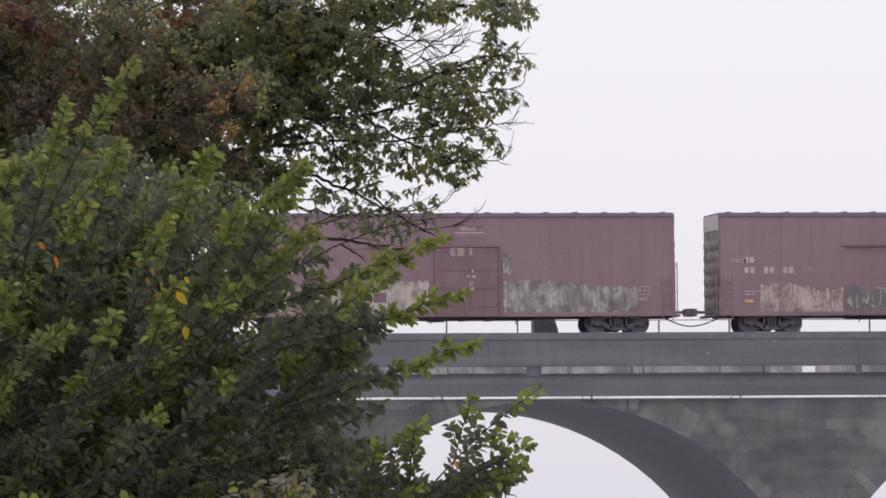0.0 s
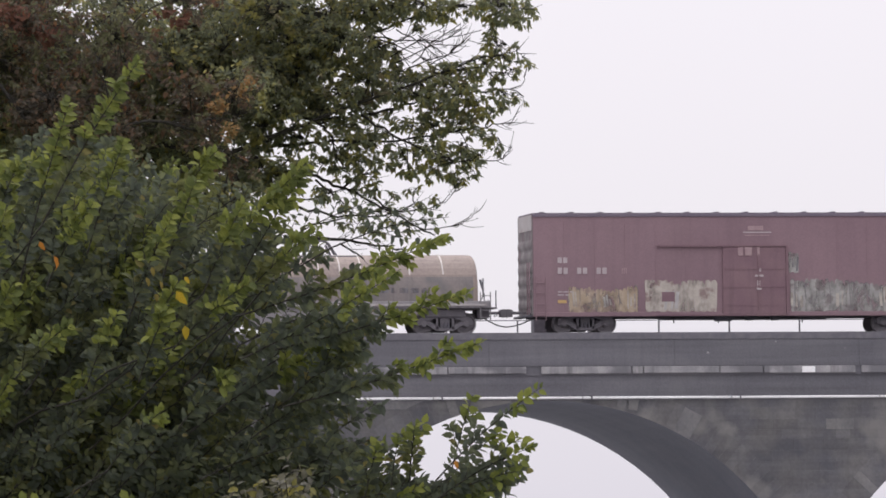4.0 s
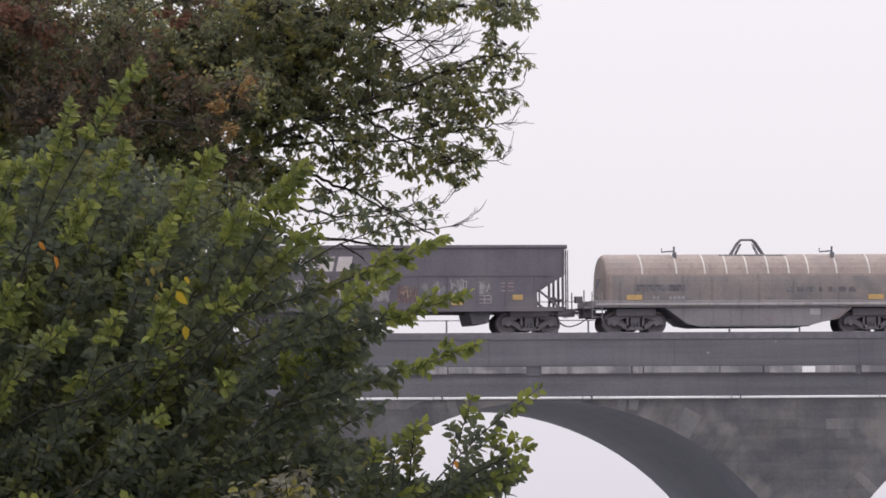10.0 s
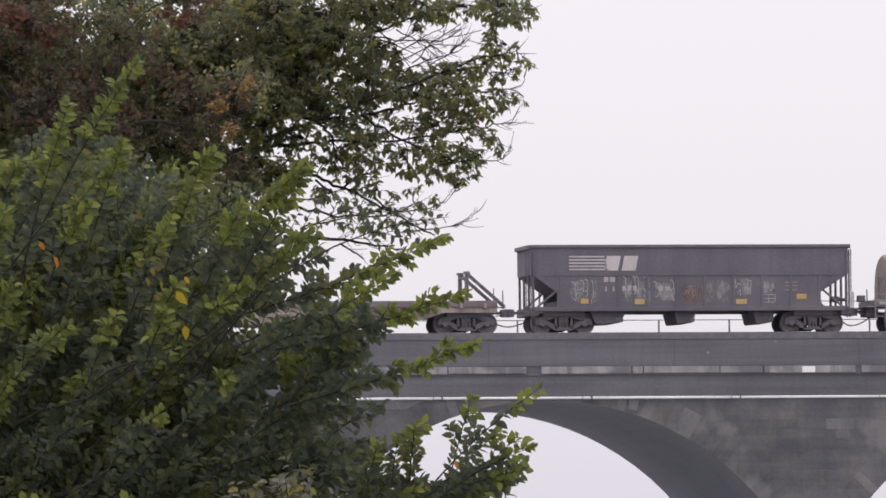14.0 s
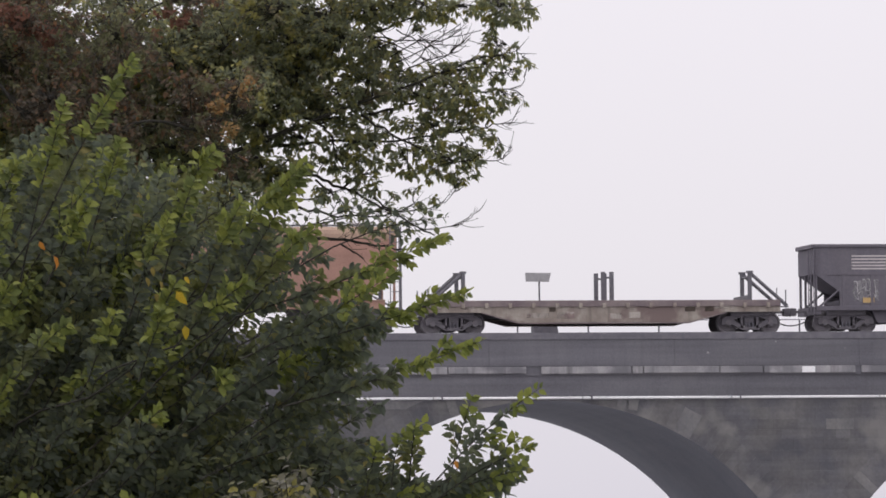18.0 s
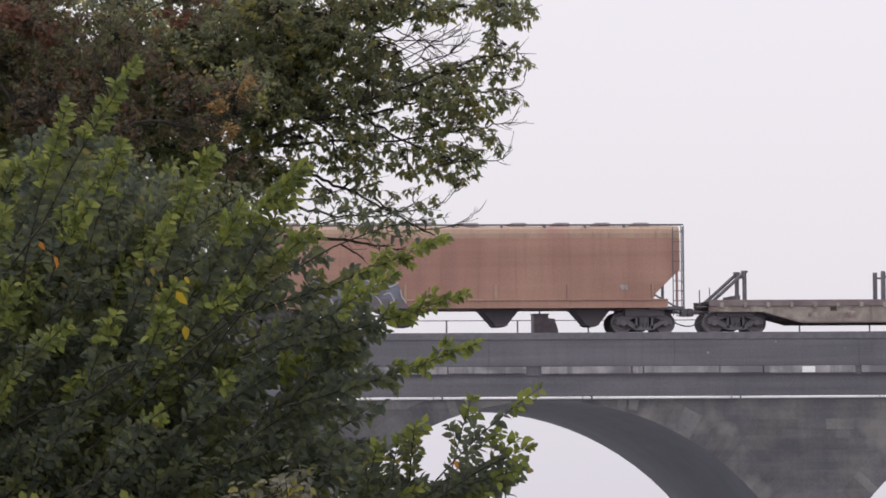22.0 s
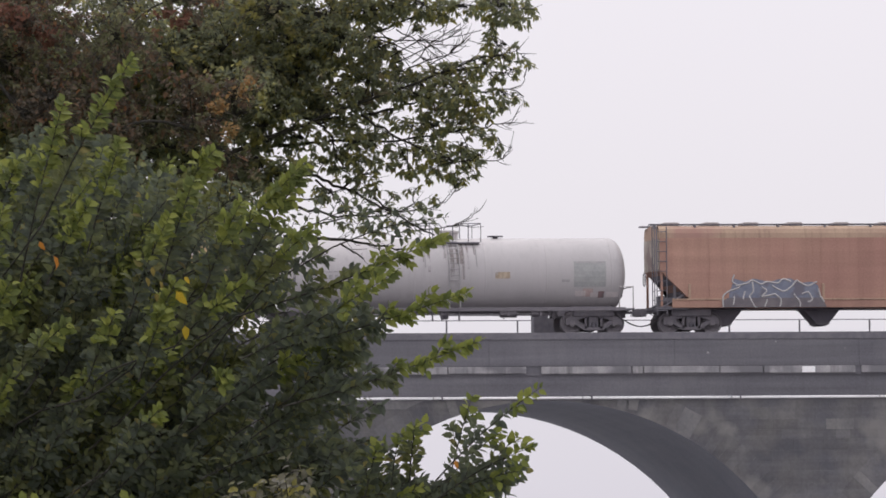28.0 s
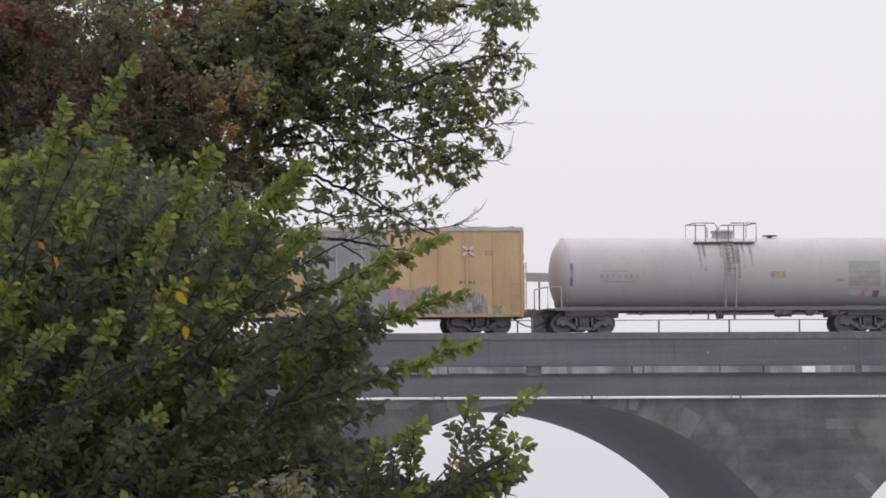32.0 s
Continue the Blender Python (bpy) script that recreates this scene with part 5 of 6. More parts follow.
for xx, w, h in ((-1.15, 0.06, 0.9), (-0.95, 0.1, 1.3), (-0.3, 0.1, 1.0), (-0.05, 0.16, 1.5), (0.2, 0.3, 1.0), (0.42, 0.1, 1.6), (0.62, 0.08, 1.2), (0.9, 0.06, 0.6)):
    on_tank(xx, w, 0.62, h, RUST_DRIP, "drip_stain", "dark dried drip below the manway")
on_tank(-6.35, 0.12, 1.3, 0.9, SPRAY["mist"], "stain_patch", "dark upright smear")
on_tank(1.72, 0.6, 1.53, 0.26, SPRAY["sand"], "label_patch", "faded yellow patch")
on_tank(4.88, 1.28, 1.24, 1.02, material("tank_panel_paint", (0.29, 0.295, 0.295), (0.34, 0.34, 0.34), 0.6, 2, 12, 0.1), "data_panel", "grey-green repainted panel")
on_tank(4.98, 1.1, 1.24, 0.08, TANK_LETTER, "lettering", "dark worn line of lettering")
on_tank(4.4, 0.3, 1.74, 0.1, TANK_LETTER, "lettering", "dark worn mark")
for i, (c, w) in enumerate(((LOGO_WHITE, 0.42), (SPRAY["pink"], 0.4), (LOGO_WHITE, 0.3), (SPRAY["wine"], 0.24), (LOGO_WHITE, 0.5))):
    on_tank(4.95 + 0.31 * i, w, (2.06, 2.0, 2.12, 2.08, 2.1)[i], (0.26, 0.36, 0.22, 0.3, 0.24)[i], c, "graffiti", "sprayed graffiti patch")

# faded yellow boxcar
car = boxcar("boxcar", "faded yellow ribbed boxcar with wine-red graffiti", -24.35, 15.5, YELLOW_CAR, YELLOW_CAR, 0.72, 4.14, 4.24, 6.10, GALV, (YELLOW_CAR, YELLOW_CAR), ribs=14, door=False, corrugated=True, reach=(0.7, 0.5))
part("door", box(-0.95, 2.3, -1.545, -1.47, 0.8, 3.98), material("slate_grey_door_paint", (0.24, 0.235, 0.25), (0.30, 0.29, 0.30), 0.8, 0.8, 20, 0.1, streaks=0.4), car, "slate grey plug door", bevel=0.012)
for xx in (0.3, 1.3):
    part("lock_rod", tube([(xx, -1.56, 0.85), (xx, -1.56, 3.9)], 0.03, 6), GALV, car)
bm = bmesh.new()
for s in (-1, 1):
    prism([(5.30, 3.27 - s * 0.17), (5.40, 3.27 - s * 0.20), (5.82, 3.27 + s * 0.17), (5.72, 3.27 + s * 0.20)], -1.545, -1.47, bm)
part("emblem", bm, LOGO_WHITE, car, "plain white crossed bars")
bars(car, 6.25, 3.2, 0.05, (0.16, 0.16), SPRAY["wine"], -1.485)
bars(car, 6.25, 3.1, 0.05, (0.2, 0.1), SPRAY["wine"], -1.485)
bars(car, 5.2, 1.98, 0.12, (0.14, 0.14, 0.14, 0.1), SPRAY["mist"], -1.485, 0.04)
graffiti(car, 2.0, 3.9, 0.78, 1.98, -1.535, ("mauve",), "mauve", 61, 3, strokes=0.3)
graffiti(car, 3.6, 5.5, 0.78, 1.92, -1.538, ("grey", "mauve", "mauve"), "chalk", 64, 3, strokes=0.6)
graffiti(car, 5.5, 6.2, 0.78, 1.72, -1.536, ("chalk", "white", "mist"), "white", 62, 3)
graffiti(car, 6.3, 7.0, 0.78, 1.15, -1.536, ("lime",), "sand", 63, 2)


# ---- trees ----
LEAF_A = np.array([0.0, 0.36, 0.72, 1.0, 0.28, 0.66, 0.28, 0.66])
LEAF_B = np.array([0.0, 0.0, 0.0, 0.0, -0.30, -0.24, 0.30, 0.24])
LEAF_C = np.array([0.0, -0.03, -0.05, -0.16, 0.07, 0.03, 0.07, 0.03])
LEAF_F = ((0, 1, 4), (4, 1, 2, 5), (5, 2, 3), (0, 6, 1), (6, 7, 2, 1), (7, 3, 2))


def unit(v):
    return v / np.maximum(np.linalg.norm(v, axis=-1, keepdims=True), 1e-9)


def leaves_mesh(name, pos, way, up, size, mat, slim=1.0):
    """One mesh of many leaves: where each sits, where it points, its upper side and its length."""
    pos, way, up, size = (np.asarray(v, float) for v in (pos, way, up, size))
    way = unit(way)
    across = unit(np.cross(way, up))
    up = np.cross(across, way)
    v = pos[:, None] + size[:, None, None] * (LEAF_A[None, :, None] * way[:, None] + slim * LEAF_B[None, :, None] * across[:, None] + LEAF_C[None, :, None] * up[:, None])
    n = len(pos)
    me = bpy.data.meshes.new(name)
    starts, corners, totals = [], [], []
    s = 0
    for f in LEAF_F:
        corners += f
        totals.append(len(f))
        starts.append(s)
        s += len(f)
    me.vertices.add(8 * n)
    me.vertices.foreach_set("co", v.reshape(-1))
    me.loops.add(s * n)
    me.loops.foreach_set("vertex_index", (np.array(corners)[None] + 8 * np.arange(n)[:, None]).reshape(-1).astype(np.int32))
    me.polygons.add(6 * n)
    me.polygons.foreach_set("loop_start", (np.array(starts)[None] + s * np.arange(n)[:, None]).reshape(-1).astype(np.int32))
    me.update(calc_edges=True)
    me.validate()
    me.materials.append(mat)
    return me


class Twigs:
    """Collects tapered bars into one mesh."""

    def __init__(self):
        self.v, self.f = [], []

    def add(self, pts, r0, r1, sides=5):
        pts = np.asarray(pts, float)
        n = len(pts)
        base = len(self.v)
        for i, p in enumerate(pts):
            d = unit(pts[min(i + 1, n - 1)] - pts[max(i - 1, 0)])
            u = unit(np.cross(d, (0.31, 0.9, 0.29)))
            w = np.cross(d, u)
            r = r0 + (r1 - r0) * i / (n - 1)
            for k in range(sides):
                a = 2 * math.pi * k / sides
                self.v.append(tuple(p + r * (math.cos(a) * u + math.sin(a) * w)))
        for i in range(n - 1):
            for k in range(sides):
                a, b = base + i * sides + k, base + i * sides + (k + 1) % sides
                self.f.append((a, b, b + sides, a + sides))
        self.f.append(tuple(base + (n - 1) * sides + k for k in range(sides)))

    def mesh(self, name):
        me = bpy.data.meshes.new(name)
        me.from_pydata(self.v, [], self.f)
        me.materials.append(BARK)
        me.shade_smooth()
        return me


def curve(a, b, lift, rng, n=7, wob=0.03):
    """A bent way from a to b, lifted in the middle and a little crooked."""
    a, b = np.asarray(a, float), np.asarray(b, float)
    t = np.linspace(0, 1, n)[:, None]
    p = a + (b - a) * t
    p[:, 2] += lift * 4 * (t * (1 - t))[:, 0]
    p[1:-1] += rng.normal(0, wob * np.linalg.norm(b - a) / 3, (n - 2, 3))
    p[1:-1] = 0.3 * p[:-2] + 0.4 * p[1:-1] + 0.3 * p[2:]
    return p


def along(pts, u):
    k = u * (len(pts) - 1)
    i = min(int(k), len(pts) - 2)
    return pts[i] + (pts[i + 1] - pts[i]) * (k - i), unit(pts[i + 1] - pts[i])


SWAYING = []         # branches, with their pose in the tree and the size of their sway


def spray(tree, base, tip, rng, mat, leaf=0.07, twigs=12, reach=0.30, sway=0.0, singles=0, spread=0.35, lift=0.03, tip_mat=None, gap=0.019, fan=0.92, share=0.55, frond=False):
    """A leafy branch: a stem from base to tip, side twigs in two rows, leaves in two rows on each; a frond carries most leaves on a straight stem. It hinges at its base."""
    base, tip = np.asarray(base, float), np.asarray(tip, float)
    tw = Twigs()
    stem = curve((0, 0, 0), tip - base, lift, rng, 7, 0.012 if frond else 0.03)
    length = np.linalg.norm(tip - base)
    tw.add(stem, 0.003 + 0.0025 * length, 0.0014)
    pos, way, up, size = [], [], [], []

    def leafy(pts, ln, start=0.15):
        n = max(3, int(ln * (1 - start) / gap))
        for i in range(n):
            u = start + (1 - start) * (i + 0.5) / n
            p, d = along(pts, u)
            s = (-1) ** i
            sidew = unit(np.cross(d, (0.0, 1.0, 0.25 * rng.normal())))
            w = (0.72 if frond else 0.62) * d + s * (0.66 if frond else 0.75) * sidew + np.array((0, 0, -0.32)) + rng.normal(0, 0.16 if frond else 0.22, 3)
            pos.append(p + rng.normal(0, 0.004, 3))
            way.append(w)
            up.append(np.array((0.0, -0.75, 0.5) if frond else (0.05, -0.3, 0.9)) + rng.normal(0, 0.38, 3))
            size.append(leaf * rng.uniform(0.7, 1.2) * (1.0 - 0.3 * max(0.0, u - 0.93) / 0.07))

    leafy(stem, length, 0.08 if frond else 0.3)
    for i in range(twigs):
        u = 0.1 + (fan - 0.1) * (i + rng.uniform(0.2, 0.8)) / twigs
        p, d = along(stem, u)
        s = (-1) ** i
        sidew = unit(np.cross(d, (0.0, 1.0, 0.0)))
        ln = reach * (1.1 - 0.75 * u) * rng.uniform(0.7, 1.25)
        w = unit(0.75 * d + s * rng.uniform(0.3, 0.5 if frond else 0.75) * sidew + np.array((0, rng.normal(0, spread), 0.0)))
        q = curve(p, p + w * ln, 0.02, rng, 5)
        tw.add(q, 0.0022, 0.001, 4)
        leafy(q, ln)
    b = new("branch", tw.mesh("branch"))
    b.parent = tree
    b.matrix_basis = Matrix.Translation(base)
    pos, way, up, size = (np.array(v) for v in (pos, way, up, size))
    order = np.argsort(-(pos @ unit(tip - base)))
    pick = order[:singles]
    rest = order[singles:]
    tip_ids = rest[: int(len(rest) * share)] if tip_mat else rest[:0]
    rest = rest[len(tip_ids):]
    for ids, m in ((tip_ids, tip_mat), (rest, mat)):
        if len(ids):
            fol = new("foliage", leaves_mesh("foliage", pos[ids], way[ids], up[ids], size[ids], m, 0.9 if frond else 1.08))
            fol.parent = b
            tagged(fol, kind="stuff")
    for i in pick:
        w = Vector(way[i]).normalized()
        a = w.cross(Vector(up[i])).normalized()
        c = a.cross(w)
        lf = new("leaf", LEAVES[(tip_mat or mat).name])
        lf.parent = b
        m = Matrix((w, a, c)).transposed().to_4x4()
        lf.matrix_basis = Matrix.Translation(pos[i]) @ m @ Matrix.Diagonal((size[i], (1.05 if frond else 1.15) * size[i], size[i], 1))
    if sway:
        SWAYING.append((b, Vector(base), sway))
    return b


LEAVES = {}
for m_ in (ELM_LEAF, BRIGHT_LEAF, YELLOW_LEAF, DULL_LEAF, ORANGE_LEAF):
    LEAVES[m_.name] = leaves_mesh("leaf", [(0, 0, 0)], [(1, 0, 0)], [(0, 0, 1)], [1.0], m_)


def trunk_part(tree, pts, r0, r1, name="trunk"):
    tw = Twigs()
    tw.add(pts, r0, r1, 12)
    o = new(name, tw.mesh(name))
    o.parent = tree
    return o


def elm(d):
    """The green elm whose branches reach into the view."""
    tree = tagged(empty("elm_tree", pose(*ahead(d), 0, 0, -YAW)), "bushy green elm with toothed leaves, a few turning yellow", "tree")
    rng = np.random.default_rng(3)
    heart = np.array((-3.4, 1.1, 0.0))
    trunk_part(tree, [heart, heart + (0.03, 0, 1.0), heart + (0.1, 0.02, 2.2), heart + (0.05, 0.05, 3.6), heart + (0.15, 0, 4.6)], 0.13, 0.03)
    # branches that stand out against the sky and the bridge: base x, z, tip x, z, depth
    shown = ((-1.87, 4.10, -1.49, 4.72, 0.0), (-2.04, 3.84, -1.84, 4.52, 0.1), (-2.26, 3.56, -2.15, 3.99, -0.1), (-1.50, 3.56, -1.33, 3.94, -0.15),
             (-1.22, 3.56, -0.67, 4.21, 0.1), (-1.02, 3.45, 0.02, 3.83, 0.0), (-1.00, 3.23, -0.22, 3.65, -0.2), (-0.86, 3.28, 0.13, 3.56, 0.1),
             (-0.80, 3.00, 0.18, 3.30, 0.0), (-0.05, 2.62, 0.48, 3.08, -0.1), (-0.05, 2.53, 0.44, 2.79, 0.0), (0.02, 2.64, 0.14, 3.05, 0.15),
             (-1.00, 3.06, -0.46, 3.34, 0.3), (-1.36, 3.79, -0.94, 4.10, 0.3), (-1.02, 3.70, -0.32, 4.04, 0.4), (-0.55, 3.80, 0.03, 3.94, 0.3))
    more = ((-1.72, 3.90, -1.57, 4.33, 0.1), (-1.30, 4.05, -1.12, 4.28, 0.3), (-2.05, 3.20, -1.84, 3.40, -0.3), (-1.72, 3.20, -1.60, 3.46, -0.25), (-1.14, 3.66, -0.98, 4.00, -0.1),
            (-1.47, 3.20, -1.36, 3.46, -0.3), (-2.2, 4.0, -2.1, 4.22, 0.2), (-1.9, 3.7, -1.72, 4.0, -0.2), (-1.25, 3.35, -0.95, 3.6, -0.25), (-0.9, 3.62, -0.62, 3.86, -0.1),
            (-1.25, 2.95, -1.05, 3.15, -0.3), (-1.6, 2.75, -1.38, 2.98, -0.3), (-0.18, 2.62, -0.15, 2.90, 0.1), (-0.10, 2.50, 0.37, 2.67, 0.05), (-0.15, 2.36, 0.22, 2.58, 0.1), (0.0, 2.62, 0.29, 2.87, 0.1),
            (0.16, 2.62, 0.36, 2.84, 0.0), (-0.27, 2.60, -0.23, 2.85, 0.1), (-0.40, 2.55, -0.33, 2.82, 0.1), (-0.35, 2.38, 0.05, 2.55, 0.15), (-0.5, 2.38, -0.1, 2.60, 0.15),
            (-2.35, 3.75, -2.18, 4.28, 0.0), (-1.35, 3.75, -1.22, 4.12, 0.0), (-1.45, 3.3, -1.30, 3.62, -0.2), (-2.3, 3.25, -2.12, 3.62, -0.1), (-0.95, 3.72, -0.68, 4.16, 0.1))
    low = ((-0.36, 2.5, 0.03, 2.6, 0.3), (-0.19, 2.48, 0.17, 2.58, 0.3), (-0.53, 2.53, -0.19, 2.63, 0.3), (-0.02, 2.51, 0.31, 2.63, 0.3), (-0.47, 2.61, -0.25, 2.7, 0.3), (0.09, 2.55, 0.38, 2.66, 0.3),
           (-0.08, 2.55, 0.33, 2.65, 0.1), (-0.14, 2.52, 0.26, 2.58, 0.1), (-0.28, 2.58, 0.2, 2.64, 0.1), (0.03, 2.63, 0.41, 2.72, 0.1),
           (-0.42, 2.55, -0.08, 2.63, 0.1), (-0.25, 2.49, 0.12, 2.54, 0.1), (-0.15, 2.63, -0.17, 2.87, 0.1), (-0.28, 2.6, -0.41, 2.73, 0.1))
    shown = shown + more
    strength = (1.0, 0.9, 0.7, 0.7, 0.15, 0.15, 0.2, 0.12, 0.25, 0.03, 0.05, 0.05, 0.2, 0.3, 0.1, 0.05) + (0.8,) * 12 + (0.05, 0.03, 0.03, 0.03, 0.03, 0.03, 0.03, 0.02, 0.02, 0.9, 0.5, 0.6, 0.8, 0.2)
    for k, ((x0, z0, x1, z1, y), s) in enumerate(zip(shown, strength)):
        ln = math.hypot(x1 - x0, z1 - z0)
        outer = 5 <= k <= 11 or 28 <= k <= 36
        dull = k in (13, 14, 15)
        y -= 0.3
        if outer:
            size, gap, twigs, reach, lift = (0.056, 0.0165, 2, 0.15, 0.05 * ln) if z1 < 3.2 else (0.055, 0.0085, int(1 + 6.5 * ln), 0.19, -0.02 * ln)
        elif dull:
            size, gap, twigs, reach, lift = 0.045, 0.024, int(6 + 9 * ln), 0.2, 0.05 * ln
        else:
            x0, z0 = x0 - 0.3 * (x1 - x0), z0 - 0.3 * (z1 - z0)
            size, gap, twigs, reach, lift = 0.06, 0.0098, int(4 + 7 * ln), 0.12, 0.01 + 0.04 * ln
        spray(tree, (x0, y, z0), (x1, y - 0.1, z1), rng, ELM_LEAF, size, twigs, reach, s, 11, 0.3, lift, None if dull else BRIGHT_LEAF, gap, 0.8, 0.12 if z1 < 3.2 else 0.35 if outer else 0.5, not dull)
        if 28 > k >= 10 and z0 < 2.7 or k % 5 == 0:
            trunk_part(tree, curve(heart + (0.1, 0, 0.9 + 0.6 * (z0 - 2)), (x0, y, z0), rng.uniform(-0.1, 0.15), rng, 12, 0.12), 0.007, 0.004, "limb")

    def edge(z):
        return float(np.interp(z, (2.2, 2.6, 2.9, 3.3, 3.6, 3.9, 4.2, 4.45, 4.7), (-0.55, -0.72, -0.82, -0.88, -0.90, -0.96, -1.10, -1.46, -1.62)))

    for i in range(378):
        z1 = rng.uniform(2.0, 4.55) if i < 170 else rng.uniform(0.8, 2.4) if i < 190 else rng.uniform(2.1, 3.3)
        e = edge(z1) if z1 > 2.2 else -1.0
        x1 = e - abs(rng.normal(0, 0.8)) if i % 3 else rng.uniform(-3.2, e)
        x1 = max(x1, -5.6)
        y = rng.uniform(0.1, 2.8)
        if i >= 190:
            x1, y = rng.uniform(-2.6, e), rng.uniform(0.0, 1.0)
        if i >= 250:
            x1, y, z1 = rng.uniform(-2.7, -1.3), rng.uniform(0.4, 1.8), rng.uniform(3.3, 4.35)
        if i >= 310:
            x1, y, z1 = rng.uniform(-1.55, -0.72), rng.uniform(0.3, 1.6), rng.uniform(2.45, 3.75)
        if i >= 362:
            x1, z1 = rng.uniform(-0.9, -0.4), rng.uniform(2.45, 2.85)
        rise = radians(float(np.interp(x1, (-2.2, -1.4, -0.5), (64, 52, 30))) + rng.normal(0, 7))
        d = unit(np.array((math.cos(rise), rng.normal(0, 0.22), math.sin(rise))))
        if x1 < heart[0]:
            d[0] = -d[0]
        ln = rng.uniform(0.65, 1.05)
        tip = np.array((x1, y, z1))
        s = 0.9 * np.clip((z1 - 2.9) / 1.3, 0, 1) * np.clip((-x1 - 0.6) / 1.0, 0, 1)
        spray(tree, tip - d * ln, tip, rng, ELM_LEAF, 0.053, 12, 0.24, float(s), 0, 0.42, 0.03, BRIGHT_LEAF if i % 3 == 0 and z1 > 3.2 else None, 0.0115, 0.86, 0.4, True)
        if i % 20 == 0:
            q = tip - d * ln
            trunk_part(tree, curve(heart + (0.1, 0, min(q[2] * 0.75, 4.2)), q, 0.12, rng, 11, 0.12), 0.007, 0.004, "limb")
    # shaded shoots on the flank towards the bridge
    for i in range(70):
        z1 = rng.uniform(2.35, 3.95) if i < 46 else rng.uniform(2.25, 2.62)
        x1 = float(np.interp(z1, (2.2, 2.6, 2.61, 3.0, 3.4, 3.75), (0.22, 0.0, -0.36, -0.30, -0.30, -0.42))) - abs(rng.normal(0, 0.34))
        if i >= 62:
            x1, z1 = rng.uniform(-0.35, 0.1), rng.uniform(2.4, 2.6)
        d = unit(np.array((rng.uniform(0.6, 1.0), rng.normal(0, 0.2), rng.uniform(0.2, 0.7))))
        tip = np.array((x1, rng.uniform(-0.1, 0.9), z1))
        spray(tree, tip - d * 0.55, tip, rng, ELM_LEAF, 0.058, 6 if i < 46 else 9, 0.2, 0.05, 0, 0.4, 0.02, None, 0.0135 if i < 46 else 0.0125, 0.9, 0.3, i % 2 == 0)
    for i in range(18):
        tip = np.array((rng.uniform(-2.45, -1.7), rng.uniform(0.0, 1.2), rng.uniform(2.5, 3.15)))
        d = unit(np.array((rng.uniform(0.3, 0.9), rng.normal(0, 0.2), rng.uniform(0.3, 0.8))))
        spray(tree, tip - d * 0.7, tip, rng, ELM_LEAF, 0.057, 13, 0.32, 0.2, 0, 0.5, 0.04)
    # low boughs before the arch
    for x0, z0, x1, z1, y in low:
        spray(tree, (x0, y - 0.2, z0), (x1, y - 0.3, z1), rng, ELM_LEAF, 0.056, 4, 0.14, 0.03, 6, 0.4, -0.01, None, 0.0135, 0.85, 0.1, True)
    # single leaves that have turned
    for x, z, m_, kind_, s in ((-1.31, 3.56, YELLOW_LEAF, "yellow", 0.1), (-1.27, 3.39, YELLOW_LEAF, "yellow", 0.085), (-1.27, 3.63, YELLOW_LEAF, "yellow", 0.05), (-1.43, 3.68, DULL_LEAF, "dull yellow", 0.055),
                            (-1.46, 3.63, DULL_LEAF, "dull yellow", 0.06), (-1.41, 3.55, DULL_LEAF, "dull yellow", 0.05), (-1.39, 3.61, DULL_LEAF, "dull yellow", 0.05), (-1.91, 3.74, ORANGE_LEAF, "orange", 0.085),
                            (-1.98, 3.81, ORANGE_LEAF, "orange", 0.06), (0.05, 2.72, ORANGE_LEAF, "orange", 0.05),
                            (-2.08, 2.59, BRIGHT_LEAF, "pale green", 0.095), (-2.03, 2.58, BRIGHT_LEAF, "pale green", 0.08), (-1.59, 2.59, BRIGHT_LEAF, "pale green", 0.1), (-1.54, 2.57, BRIGHT_LEAF, "pale green", 0.08), (-2.12, 2.56, BRIGHT_LEAF, "pale green", 0.07)):
        lf = new("leaf", LEAVES[m_.name])
        lf.parent = tree
        tagged(lf, "single " + kind_ + " leaf")
        lf.matrix_basis = pose(x, -0.75 if x < 0 else -0.5, z, rng.uniform(50, 100), rng.uniform(50, 85), rng.uniform(-30, 30)) @ Matrix.Diagonal((s * 0.85, s * 0.75, s, 1))
    return tree


def clump(pos, way, up, size, c, r, n, rng, leaf):
    """Rosettes of leaves round points inside a flattened ball."""
    k = max(1, n // 7)
    cen = unit(rng.normal(0, 1, (k, 3))) * rng.uniform(0, 1, (k, 1)) ** 0.5 * (r * 1.1, r * 1.3, r * 0.85) + c
    for q in cen:
        ax = unit(rng.normal(0, 1, 3) + (0.3, -0.3, 0.2))
        for j in range(7):
            w = unit(rng.normal(0, 1, 3)) + 0.5 * ax
            w[2] -= 0.25
            pos.append(q + rng.normal(0, 0.02, 3))
            way.append(w)
            up.append(np.array((0, -0.5, 0.8)) + rng.normal(0, 0.45, 3))
            size.append(leaf * rng.uniform(0.7, 1.25))
    return cen


